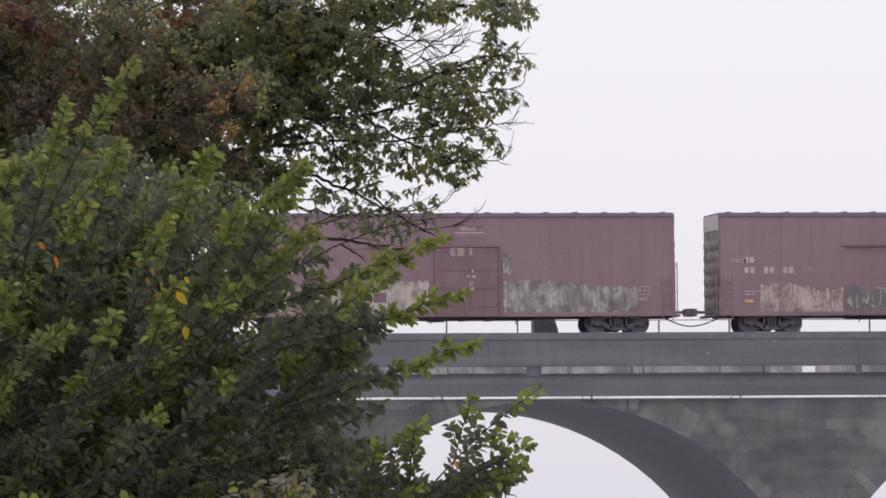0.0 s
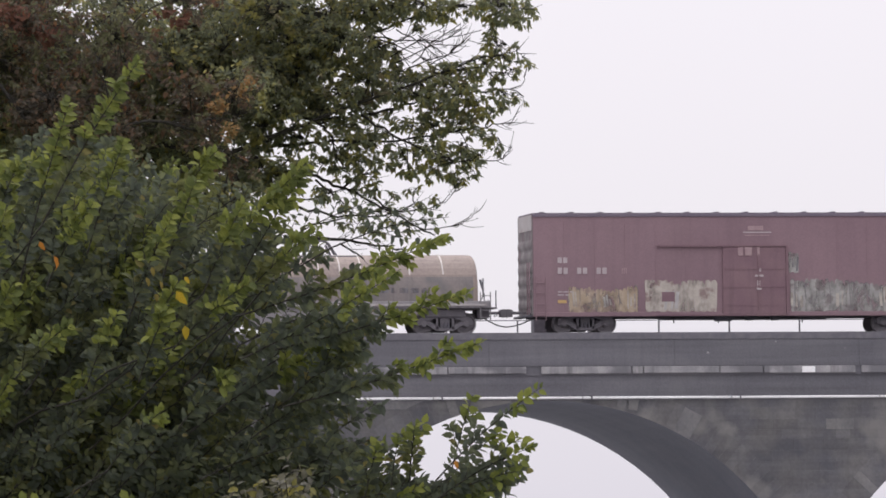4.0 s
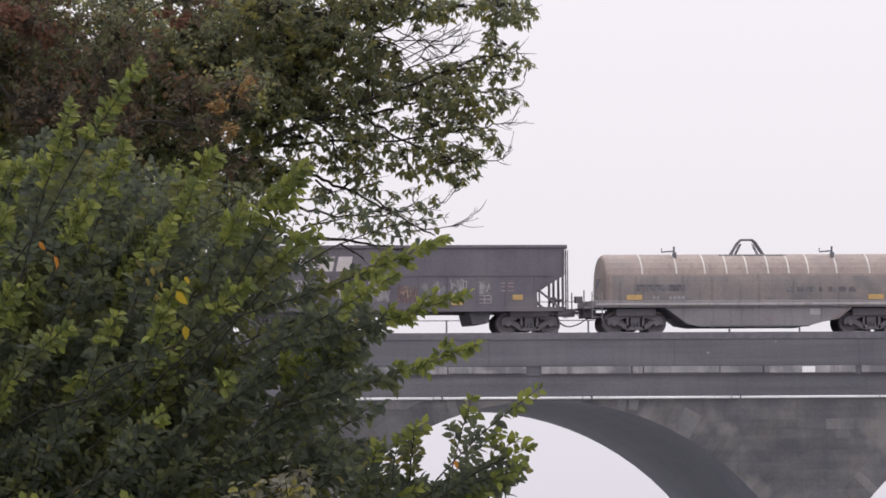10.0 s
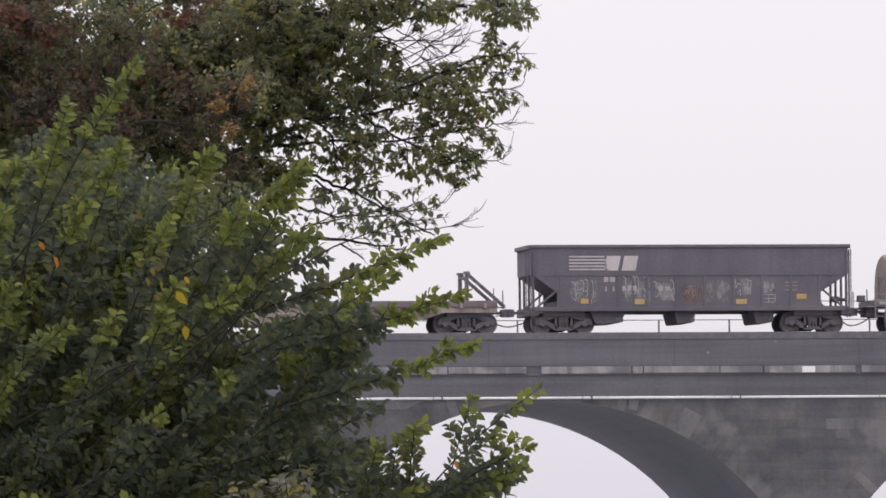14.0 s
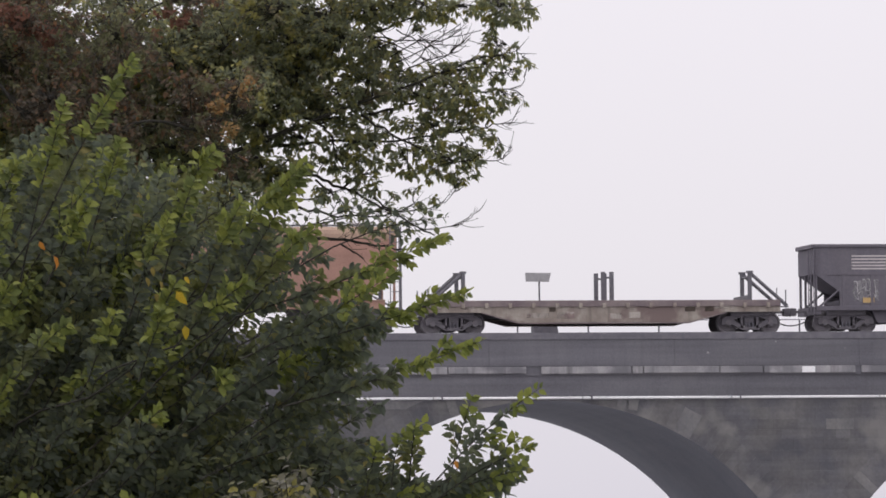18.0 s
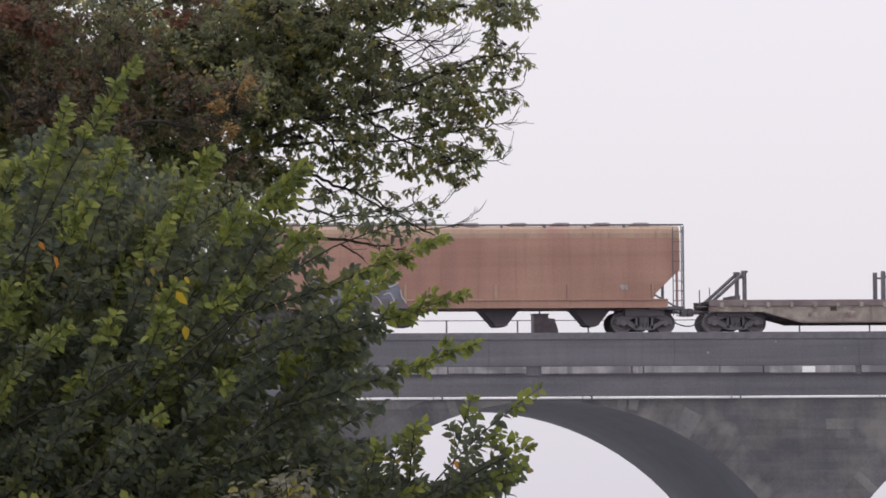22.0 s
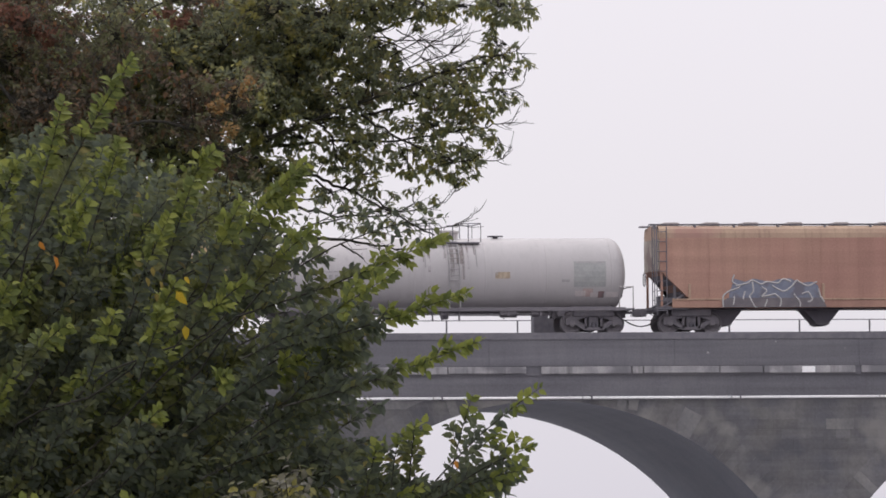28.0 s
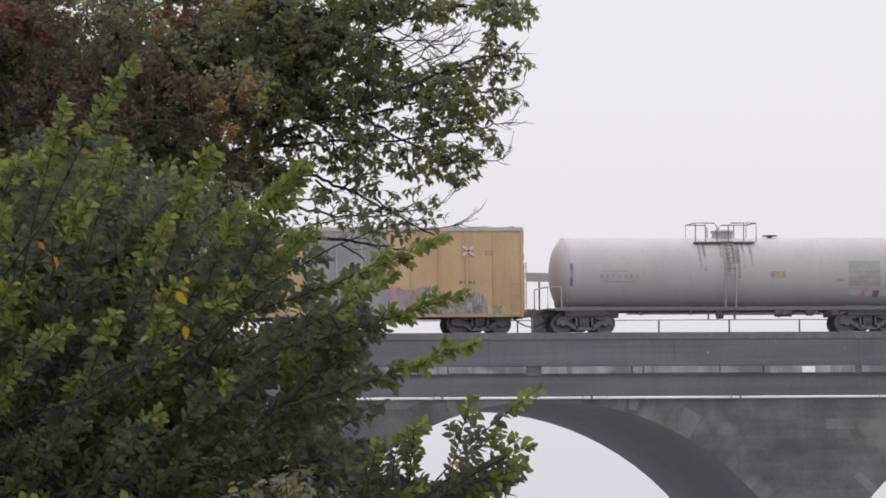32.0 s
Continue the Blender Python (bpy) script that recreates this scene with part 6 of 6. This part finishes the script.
def big_tree(name, label, d, heart, height, fill, mat, leaf, rng, bare=(), sway=0.0, density=170, lobes=(), thin=()):
    """A larger tree: trunk, limbs reaching to clumps of leaves, lobes of hanging tufts on the outer limbs, and bare twigs."""
    tree = tagged(empty(name, pose(*ahead(d), 0, 0, -YAW)), label, "tree")
    heart = np.asarray(heart, float)
    trunk_part(tree, [heart, heart + (0.05, 0, height * 0.25), heart + (0.12, 0.1, height * 0.5), heart + (0.05, 0.1, height * 0.75), heart + (0.2, 0, height)], 0.22, 0.05)
    clumps = list(fill)
    # each clump hangs on the nearest one that lies closer to the trunk
    order = sorted(range(len(clumps)), key=lambda i: abs(clumps[i][0][0] - heart[0]) + 0.5 * abs(clumps[i][0][2] - 0.6 * height))
    parent_at, weight = {}, {}
    for n, i in enumerate(order):
        c = clumps[i][0]
        best, ref = 1e9, None
        for k in order[:n]:
            q = clumps[k][0]
            dist = np.linalg.norm((q - c) * (1.0, 0.7, 1.0)) + 0.35 * max(0.0, q[2] - c[2])
            if dist < best:
                best, ref = dist, k
        trunk_d = abs(c[0] - heart[0])
        parent_at[i] = ref if best < trunk_d else None
    for i in reversed(order):
        weight[i] = weight.get(i, 0) + 1
        if parent_at[i] is not None:
            weight[parent_at[i]] = weight.get(parent_at[i], 0) + weight[i]
    groups = {}
    for i in order:
        groups.setdefault((int(clumps[i][0][0] // 1.6), int(clumps[i][0][2] // 1.2)), []).append(i)
    for key, members in sorted(groups.items()):
        o = np.mean([clumps[i][0] for i in members], axis=0)
        tw = Twigs()
        pos, way, up, size = [], [], [], []
        for i in members:
            c, r = clumps[i]
            k = parent_at[i]
            start = clumps[k][0] if k is not None else np.array((heart[0] + 0.1, heart[1], min(height * 0.95, max(height * 0.3, c[2] - 0.45 * abs(c[0] - heart[0])))))
            thick = min(0.024, 0.0045 * math.sqrt(weight[i]))
            q = curve(start - o, c - o, rng.uniform(-0.03, 0.08), rng, 7, 0.10)
            tw.add(q, thick * 1.15, thick * 0.85, 6)
            n = int(density * (r / 0.22) ** 2)
            for cc in clump(pos, way, up, size, c - o, r, n, rng, leaf):
                p, _ = along(q, rng.uniform(0.6, 1.0))
                tw.add(curve(p, cc, 0.02, rng, 4, 0.15), 0.0035, 0.0015, 3)
        b = tagged(new("limb", tw.mesh("limb")), kind="stuff")
        b.parent = tree
        b.matrix_basis = Matrix.Translation(o)
        fol = new("foliage", leaves_mesh("foliage", pos, way, up, size, mat, 0.9))
        fol.parent = b
        tagged(fol, kind="stuff")
        if sway and o[0] < -1.3:
            SWAYING.append((b, Vector(o), sway))
    ways = []
    for k, (r0, r1, pts) in enumerate(tuple(bare) + tuple(thin)):
        tw = Twigs()
        y = rng.uniform(-0.25, 0.25)
        q = np.array([(x, y + rng.normal(0, 0.05), z) for x, z in pts])
        q = np.concatenate([q[:1]] + [a + (b - a) * np.linspace(0.25, 1, 4)[:, None] + rng.normal(0, 0.007, (4, 3)) for a, b in zip(q, q[1:])])
        tw.add(q, r0, r1, 6)
        for i in range(int(len(q) * 0.8)):
            p, dd = along(q, rng.uniform(0.3, 0.98))
            w = unit(dd + rng.normal(0, 0.45, 3) * (1, 0.6, 1) + (0, 0, 0.12))
            tw.add(curve(p, p + w * rng.uniform(0.06, 0.24), rng.uniform(-0.03, 0.0), rng, 5, 0.1), 0.0034, 0.0016, 4)
        b = new("limb" if k < len(bare) else "bare_twig", tw.mesh("limb"))
        b.parent = tree
        if k < len(bare):
            ways.append(q)
        else:
            tagged(b, "thin bare forked twig")
    for x, z, rx, rz, full in lobes:
        c = np.array((x, rng.uniform(-0.35, 0.35), z))
        joints = [q[i] for q in ways for i in range(len(q))]
        near = min(joints, key=lambda p: np.linalg.norm((p - c) * (1, 0.4, 1)) + 0.4 * max(0.0, p[0] - c[0]))
        lobe = Twigs()
        stem = curve(near - c, np.array((0.6 * rx, 0, 0.1 * rz)), 0.3 * rz, rng, 7, 0.08)
        lobe.add(stem, 0.0065, 0.002, 5)
        pos, way, up, size = [], [], [], []
        for i in range(max(4, int(full * math.pi * rx * rz / 0.0014))):
            a, u = rng.uniform(0, 2 * math.pi), math.sqrt(rng.uniform(0, 1))
            e = np.array((rx * 1.05 * u * math.cos(a), rng.uniform(-0.3, 0.3), rz * 1.05 * u * math.sin(a)))
            p, _ = along(stem, rng.uniform(0.55, 1.0))
            lobe.add(curve(p, e, 0.015, rng, 4, 0.12), 0.0028, 0.0014, 3)
            out = unit(e - p + (0.02, 0, -0.005))
            for k in range(rng.integers(5, 9)):
                w = unit(rng.normal(0, 1, 3)) * (1.0, 0.7, 0.8) + 0.55 * out + (0, 0, -0.55)
                pos.append(e + rng.normal(0, 0.008, 3))
                way.append(w)
                up.append(np.array((0.1, -0.6, 0.7)) + rng.normal(0, 0.45, 3))
                size.append(leaf * rng.uniform(0.75, 1.3))
        b = tagged(new("branch", lobe.mesh("branch")), kind="stuff")
        b.parent = tree
        b.matrix_basis = Matrix.Translation(c)
        fol = new("foliage", leaves_mesh("foliage", pos, way, up, size, mat, 0.68))
        fol.parent = b
        tagged(fol, kind="stuff")
    return tree


rng = np.random.default_rng(8)
# leafy lobes of the oak, limb by limb: x, z, half width, half height, fullness
OAK_TOP = ((-1.48, 7.34, 0.29, 0.19, 1.56), (-1.05, 7.32, 0.29, 0.19, 1.56), (-0.67, 7.34, 0.24, 0.17, 1.43), (-0.43, 7.36, 0.17, 0.12, 1.3), (-0.21, 7.38, 0.14, 0.11, 1.17), (0.1, 7.34, 0.22, 0.10, 0.91),
    (-0.02, 7.28, 0.10, 0.06, 0.91), (0.48, 7.35, 0.19, 0.13, 1.3), (0.7, 7.33, 0.11, 0.11, 1.17), (0.65, 7.23, 0.09, 0.05, 0.78), (0.41, 7.18, 0.06, 0.07, 0.78))
OAK_SECOND = ((-1.34, 7.08, 0.26, 0.14, 1.56), (-0.96, 7.08, 0.26, 0.17, 1.56), (-0.62, 7.02, 0.19, 0.14, 1.3), (-0.55, 6.9, 0.14, 0.10, 0.91), (-1.15, 6.91, 0.14, 0.07, 0.78), (-0.43, 6.97, 0.12, 0.09, 0.78))
OAK_EAST = ((0.5, 7.05, 0.11, 0.07, 0.7), (0.38, 7.06, 0.06, 0.06, 0.5), (0.63, 7.0, 0.06, 0.06, 0.6), (0.71, 6.9, 0.06, 0.04, 0.5), (0.48, 6.92, 0.12, 0.06, 0.7), (0.33, 6.87, 0.11, 0.07, 0.8),
    (0.55, 6.8, 0.11, 0.06, 0.7), (0.43, 6.77, 0.11, 0.05, 0.6))
OAK_MIDDLE = ((-0.87, 6.64, 0.19, 0.09, 1.5), (-0.63, 6.64, 0.17, 0.08, 1.5), (-1.08, 6.65, 0.14, 0.09, 1.4), (-0.39, 6.66, 0.11, 0.06, 1.2), (-0.19, 7.2, 0.09, 0.04, 0.6),
    (-0.39, 6.85, 0.12, 0.06, 1.0), (-0.77, 6.52, 0.14, 0.05, 1.0), (-1.06, 6.5, 0.12, 0.05, 0.9), (-0.58, 6.81, 0.12, 0.07, 1.2), (-1.25, 6.86, 0.14, 0.10, 1.2),
    (-0.67, 6.76, 0.17, 0.12, 1.0), (-0.86, 6.84, 0.17, 0.11, 1.0), (-1.08, 6.79, 0.14, 0.10, 0.8), (-0.39, 6.76, 0.17, 0.09, 0.9), (-0.24, 6.69, 0.17, 0.09, 0.9), (-0.05, 6.78, 0.19, 0.10, 0.9),
    (0.14, 6.8, 0.19, 0.10, 1.0), (0.09, 6.63, 0.22, 0.12, 1.1), (0.23, 6.51, 0.17, 0.11, 1.0), (-0.05, 6.52, 0.19, 0.09, 0.9), (-0.29, 6.59, 0.17, 0.07, 0.8))
OAK_FINGER = ((0.47, 6.6, 0.14, 0.05, 0.8), (0.64, 6.6, 0.10, 0.04, 0.7), (0.52, 6.53, 0.07, 0.04, 0.6), (0.38, 6.46, 0.10, 0.06, 0.6))
OAK_LOW = ((0.09, 6.4, 0.22, 0.07, 0.8), (-0.15, 6.35, 0.19, 0.07, 0.8), (-0.29, 6.4, 0.12, 0.07, 0.7), (-0.06, 6.28, 0.12, 0.06, 0.7), (0.23, 6.3, 0.10, 0.06, 0.6), (0.4, 6.27, 0.06, 0.07, 0.6),
    (0.46, 6.2, 0.07, 0.07, 0.7), (-0.3, 6.14, 0.10, 0.08, 0.8), (-0.37, 6.04, 0.12, 0.09, 0.7), (-0.06, 6.16, 0.14, 0.08, 0.8), (0.13, 6.13, 0.17, 0.09, 0.9), (0.28, 6.08, 0.10, 0.07, 0.7),
    (-0.01, 6.01, 0.19, 0.08, 0.8), (0.18, 5.96, 0.14, 0.07, 0.7), (-0.13, 5.97, 0.12, 0.06, 0.7), (0.13, 5.89, 0.07, 0.04, 0.5), (-0.25, 5.85, 0.07, 0.05, 0.5), (-0.32, 5.94, 0.07, 0.05, 0.5))
OAK_HANGING = ((-1.04, 6.36, 0.10, 0.07, 0.6), (-0.87, 6.42, 0.11, 0.05, 0.7), (-0.61, 6.45, 0.11, 0.04, 0.7), (-0.97, 6.25, 0.09, 0.05, 0.5), (-0.51, 6.31, 0.09, 0.06, 0.7), (-0.75, 6.21, 0.10, 0.05, 0.7), (-1.06, 6.05, 0.11, 0.06, 0.6), (-0.44, 6.21, 0.07, 0.06, 0.6),
    (-0.8, 6.36, 0.12, 0.10, 1.19), (-0.65, 6.31, 0.10, 0.07, 1.02), (-0.61, 6.16, 0.11, 0.08, 1.19), (-0.82, 6.17, 0.12, 0.08, 1.02), (-0.92, 6.12, 0.10, 0.06, 0.85), (-0.73, 6.05, 0.12, 0.07, 1.02),
    (-0.56, 6.07, 0.07, 0.07, 0.85), (-0.85, 6.0, 0.12, 0.06, 0.85), (-0.66, 5.93, 0.11, 0.06, 0.85), (-0.59, 5.83, 0.08, 0.06, 1.02), (-0.73, 5.83, 0.06, 0.04, 0.68), (-0.99, 5.79, 0.11, 0.08, 0.85),
    (-0.88, 5.69, 0.07, 0.05, 0.59), (-0.78, 5.52, 0.09, 0.05, 0.59), (-0.64, 5.49, 0.06, 0.04, 0.51), (-0.49, 5.66, 0.07, 0.04, 0.59), (-0.45, 5.54, 0.05, 0.03, 0.51), (-0.28, 5.51, 0.07, 0.04, 0.51),
    (-0.54, 5.47, 0.07, 0.04, 0.59), (-0.44, 5.78, 0.05, 0.03, 0.51), (-0.64, 5.61, 0.07, 0.04, 0.51), (-0.18, 5.7, 0.03, 0.03, 0.42), (-0.06, 5.73, 0.03, 0.02, 0.42))
OAK_INNER = ((-1.45, 5.91, 0.19, 0.11, 1.4), (-1.64, 6.01, 0.19, 0.14, 1.54), (-1.26, 5.88, 0.12, 0.07, 0.98), (-1.78, 5.82, 0.17, 0.10, 1.26), (-1.21, 6.0, 0.12, 0.07, 0.98),
    (-0.68, 6.48, 0.14, 0.05, 0.7), (-0.44, 6.47, 0.07, 0.05, 0.7), (-0.92, 6.5, 0.14, 0.07, 0.98), (-1.15, 6.58, 0.19, 0.10, 1.4), (-1.39, 6.53, 0.19, 0.12, 1.54), (-1.59, 6.34, 0.19, 0.19, 1.54),
    (-1.25, 6.27, 0.14, 0.12, 1.12), (-1.08, 6.31, 0.07, 0.06, 0.7), (-1.06, 6.17, 0.10, 0.05, 0.56), (-1.35, 6.05, 0.12, 0.07, 0.98), (-1.49, 6.77, 0.19, 0.19, 1.68), (-1.25, 6.72, 0.14, 0.10, 1.26),
    (-1.25, 6.41, 0.10, 0.04, 0.42))
# limbs that show between the leaves: thickness at both ends, then x, z along the limb
OAK_LIMBS = ((0.007, 0.002, ((-0.05, 6.78), (0.28, 6.91), (0.48, 6.94), (0.64, 6.98), (0.72, 6.91))), (0.006, 0.002, ((0.09, 6.83), (0.33, 6.84), (0.47, 6.79), (0.61, 6.78))),
    (0.008, 0.002, ((-0.17, 7.32), (0.1, 7.38), (0.39, 7.38), (0.7, 7.34))), (0.005, 0.002, ((0.39, 7.38), (0.42, 7.23), (0.44, 7.1), (0.52, 7.04))), (0.004, 0.002, ((0.37, 6.36), (0.43, 6.27), (0.48, 6.2))),
    (0.021, 0.005, ((-2.55, 5.87), (-1.64, 6.19), (-1.16, 6.38), (-0.68, 6.55), (-0.34, 6.66), (-0.05, 6.78), (0.28, 6.91))),
    (0.02, 0.005, ((-2.3, 6.59), (-1.44, 6.91), (-1.05, 7.03), (-0.67, 7.15), (-0.38, 7.23), (-0.17, 7.32), (0.1, 7.38))),
    (0.016, 0.002, ((-1.64, 6.19), (-1.16, 6.23), (-0.87, 6.24), (-0.49, 6.24), (-0.1, 6.29), (0.37, 6.36), (0.59, 6.4), (0.67, 6.51))),
    (0.014, 0.005, ((-1.49, 6.24), (-1.06, 6.41), (-0.94, 6.29), (-0.9, 6.14), (-0.83, 6.0))),
    (0.018, 0.002, ((-1.92, 6.49), (-1.35, 6.47), (-1.06, 6.42), (-0.68, 6.44), (-0.39, 6.52), (-0.1, 6.6), (0.38, 6.66), (0.66, 6.68), (0.71, 6.76))),
    (0.017, 0.005, ((-1.45, 6.01), (-1.06, 5.95), (-0.87, 5.86), (-0.68, 5.77), (-0.45, 5.65), (-0.21, 5.5), (-0.07, 5.44))),
    (0.014, 0.004, ((-1.35, 5.69), (-1.07, 5.64), (-0.83, 5.59), (-0.49, 5.6), (-0.23, 5.68))),
    (0.01, 0.004, ((-0.59, 5.75), (-0.4, 5.61), (-0.14, 5.46))),
    (0.017, 0.006, ((-1.26, 5.43), (-1.02, 5.41), (-0.78, 5.4), (-0.5, 5.34), (-0.31, 5.32))),
    (0.01, 0.006, ((-0.88, 5.38), (-0.67, 5.26))),
    (0.012, 0.002, ((-0.68, 6.45), (-0.44, 6.28), (-0.2, 6.17), (0.08, 6.06), (0.32, 6.05), (0.51, 6.06), (0.59, 6.17))),
    (0.012, 0.004, ((-1.07, 5.91), (-0.92, 5.78), (-0.76, 5.66))),
    (0.006, 0.002, ((-0.49, 5.6), (-0.11, 5.65), (0.06, 5.74), (0.11, 5.82))),
    (0.005, 0.002, ((-0.21, 5.47), (0.08, 5.5), (0.22, 5.56), (0.3, 5.65))),
    (0.009, 0.003, ((-1.5, 5.79), (-1.16, 5.75), (-0.87, 5.83), (-0.63, 6.0))),
    (0.008, 0.002, ((-1.16, 5.52), (-0.88, 5.56), (-0.59, 5.65), (-0.3, 5.62))))
OAK_BARE = ((0.007, 0.003, ((-0.67, 7.15), (-0.38, 7.09), (-0.0, 7.09), (0.34, 7.17))),
    (0.006, 0.003, ((-0.43, 6.95), (-0.19, 7.09), (0.05, 7.21))),
    (0.006, 0.003, ((-0.39, 6.9), (-0.1, 7.04), (0.14, 7.06))),
    (0.006, 0.003, ((-0.29, 6.85), (0.05, 6.97), (0.24, 7.11))),
    (0.006, 0.003, ((-0.57, 7.12), (-0.29, 7.0), (-0.1, 6.9))),
    (0.006, 0.003, ((-0.38, 7.19), (-0.19, 7.07), (-0.0, 6.95))),
    (0.005, 0.003, ((-0.19, 7.14), (0.09, 6.95))),
    (0.006, 0.003, ((-0.24, 6.9), (-0.05, 7.09), (0.17, 7.23))),
    (0.005, 0.003, ((-0.1, 6.88), (0.14, 7.02), (0.24, 7.14))),
    (0.006, 0.003, ((-0.62, 7.0), (-0.38, 7.06), (-0.17, 7.18))),
    (0.005, 0.003, ((-0.48, 7.14), (-0.36, 7.02), (-0.29, 6.9))))
fill = []
for i in range(34):
    x = rng.uniform(-2.3, -1.3)
    fill.append((np.array((x, rng.uniform(0.2, 1.4), rng.uniform(6.3, 7.5))), rng.uniform(0.24, 0.34)))
for i in range(190):
    x = rng.uniform(-8.0, -1.4)
    z = rng.uniform(5.2, 8.0) if i < 105 else rng.uniform(3.4, 8.3)
    if x > -1.8 and z < 5.7:
        z += 1.0
    fill.append((np.array((x, rng.uniform(-1.6, 1.8), z)), rng.uniform(0.3, 0.48)))
fill = [(c, r) for k, (c, r) in enumerate(fill) if not (c[0] > -1.95 and 6.0 < c[2] < 6.55 and k % 2)]
for i in range(16):
    fill.append((np.array((rng.uniform(-3.9, -3.0), rng.uniform(0.2, 1.6), rng.uniform(6.3, 7.2))), rng.uniform(0.3, 0.42)))
for i in range(8):
    fill.append((np.array((rng.uniform(-1.5, -0.85), rng.uniform(0.3, 1.2), rng.uniform(6.75, 7.45))), rng.uniform(0.2, 0.3)))
for i in range(7):
    fill.append((np.array((rng.uniform(-1.0, 0.6), rng.uniform(-0.8, 1.2), rng.uniform(7.6, 8.1))), rng.uniform(0.25, 0.4)))
for i in range(30):
    fill.append((np.array((rng.uniform(-3.95, -2.4), rng.uniform(0.6, 2.0), rng.uniform(6.2, 7.5))), rng.uniform(0.28, 0.4)))
HOLES = ((-1.89, 7.02), (-1.57, 7.06), (-3.01, 7.12), (-2.88, 7.11), (-2.25, 6.64))      # gaps in the crowns where the sky shows


def opened(clumps):
    return [(c, r) for c, r in clumps if all(math.hypot(c[0] - x, c[2] - z) > 0.04 + 0.26 * r for x, z in HOLES)]


fill = opened(fill)
big_tree("oak_tree", "large dark green oak with lacy outer twigs, some bare", 85, (-4.9, 0.3, 0), 8.2, fill, OAK_LEAF, 0.055, rng, OAK_LIMBS, 0.06, 195, OAK_TOP + OAK_SECOND + OAK_EAST + OAK_MIDDLE + OAK_FINGER + OAK_LOW + OAK_HANGING + OAK_INNER, OAK_BARE)

rng = np.random.default_rng(14)
fill = []
for i in range(58):
    x, z = rng.uniform(-5.6, -2.05), rng.uniform(6.2, 8.0)
    fill.append((np.array((x, rng.uniform(-1.6, 0.6), z)), rng.uniform(0.24, 0.4)))
for i in range(9):
    fill.append((np.array((rng.uniform(-2.15, -1.65), rng.uniform(-1.2, 0.0), rng.uniform(5.95, 6.75))), rng.uniform(0.16, 0.26)))
fill = opened(fill)
maple = big_tree("red_maple_tree", "slender maple with dull rust-red autumn leaves", 84, (-6.0, -1.0, 0), 7.8, fill, RUST_LEAF, 0.052, rng, (), 0.12, 200)

# twigs of the maple that have turned redder than the rest
for x, z, r, m_ in ((-2.15, 7.13, 0.085, RED_LEAF), (-2.27, 7.17, 0.06, RED_LEAF), (-1.61, 6.59, 0.06, ORANGE_MAPLE_LEAF), (-1.68, 6.52, 0.05, ORANGE_MAPLE_LEAF), (-1.83, 6.41, 0.08, ORANGE_MAPLE_LEAF), (-3.4, 7.11, 0.14, RED_LEAF), (-3.24, 6.99, 0.1, RED_LEAF), (-3.54, 7.2, 0.12, RED_LEAF), (-1.76, 6.19, 0.08, ORANGE_MAPLE_LEAF)):
    pos, way, up, size = [], [], [], []
    clump(pos, way, up, size, np.zeros(3), r, int(70 * (r / 0.08) ** 2), rng, 0.05)
    fol = tagged(new("foliage", leaves_mesh("foliage", pos, way, up, size, m_, 0.9)), "cluster of reddened maple leaves", kind="stuff")
    fol.parent = maple
    fol.matrix_basis = Matrix.Translation((x, -1.5, z))

rng = np.random.default_rng(21)
shrub = tagged(empty("shrub", pose(*ahead(47.5), 0, 0, -YAW)), "tall shrub with pale olive and yellow leaves", "shrub")
for i in range(16):
    b = np.array((rng.uniform(-1.15, -0.8), rng.uniform(-0.2, 0.2), 0.0))
    t = np.array((rng.uniform(-1.1, -0.68), rng.uniform(-0.25, 0.2), rng.uniform(1.9, 2.66)))
    trunk_part(shrub, curve(b, t - (0.1, 0, 0.3), 0, rng, 6), 0.012, 0.006, "stem")
    spray(shrub, t - (0.1, 0, 0.32), t, rng, PALE_LEAF, 0.05, 8, 0.2, 0, 0, 0.5, 0.02)
elm(50)


# ---- what moves ----
def run(t):
    """How far the train has gone after t seconds, in metres; it slows a little."""
    u = t / 16
    return 46.53792865 * u - 1.82188533 * u ** 2 + 2.01076713 * u ** 3 - 1.09278723 * u ** 4 + 0.19717415 * u ** 5


def motions():
    steps = [0.2 * i for i in range(161)]
    for car_, x in CARS:
        walk(car_, [(t, pose(x + run(t), FACE + TRACK, ZR)) for t in [0.8 * i for i in range(41)]])
    for w, x in SPINNING:
        walk(w, [(t, pose(x, 0, WHEEL_R, 0, math.degrees(run(t) / WHEEL_R) % 360.0, 0)) for t in steps])
    gusts = ((0, -3.5), (2, -2.5), (3.5, -1.5), (5.5, 0), (7.5, 0.2), (8.5, 2), (10.5, 3), (12, 2), (13, 0.7), (14, -1.5), (15.2, -4), (16.5, -6), (17.5, -6.5), (19, -4.5), (20.5, -2), (22.5, -2.2),
             (24, -4.5), (25.5, -4.5), (27.5, -6.5), (29, -9), (30, -8), (31, -6), (32, -4.5))
    for b, base, s in SWAYING:
        walk(b, [(t, Matrix.Translation(base) @ pose(0, 0, 0, 0, 0.3 * s * g, 0)) for t, g in gusts])


motions()
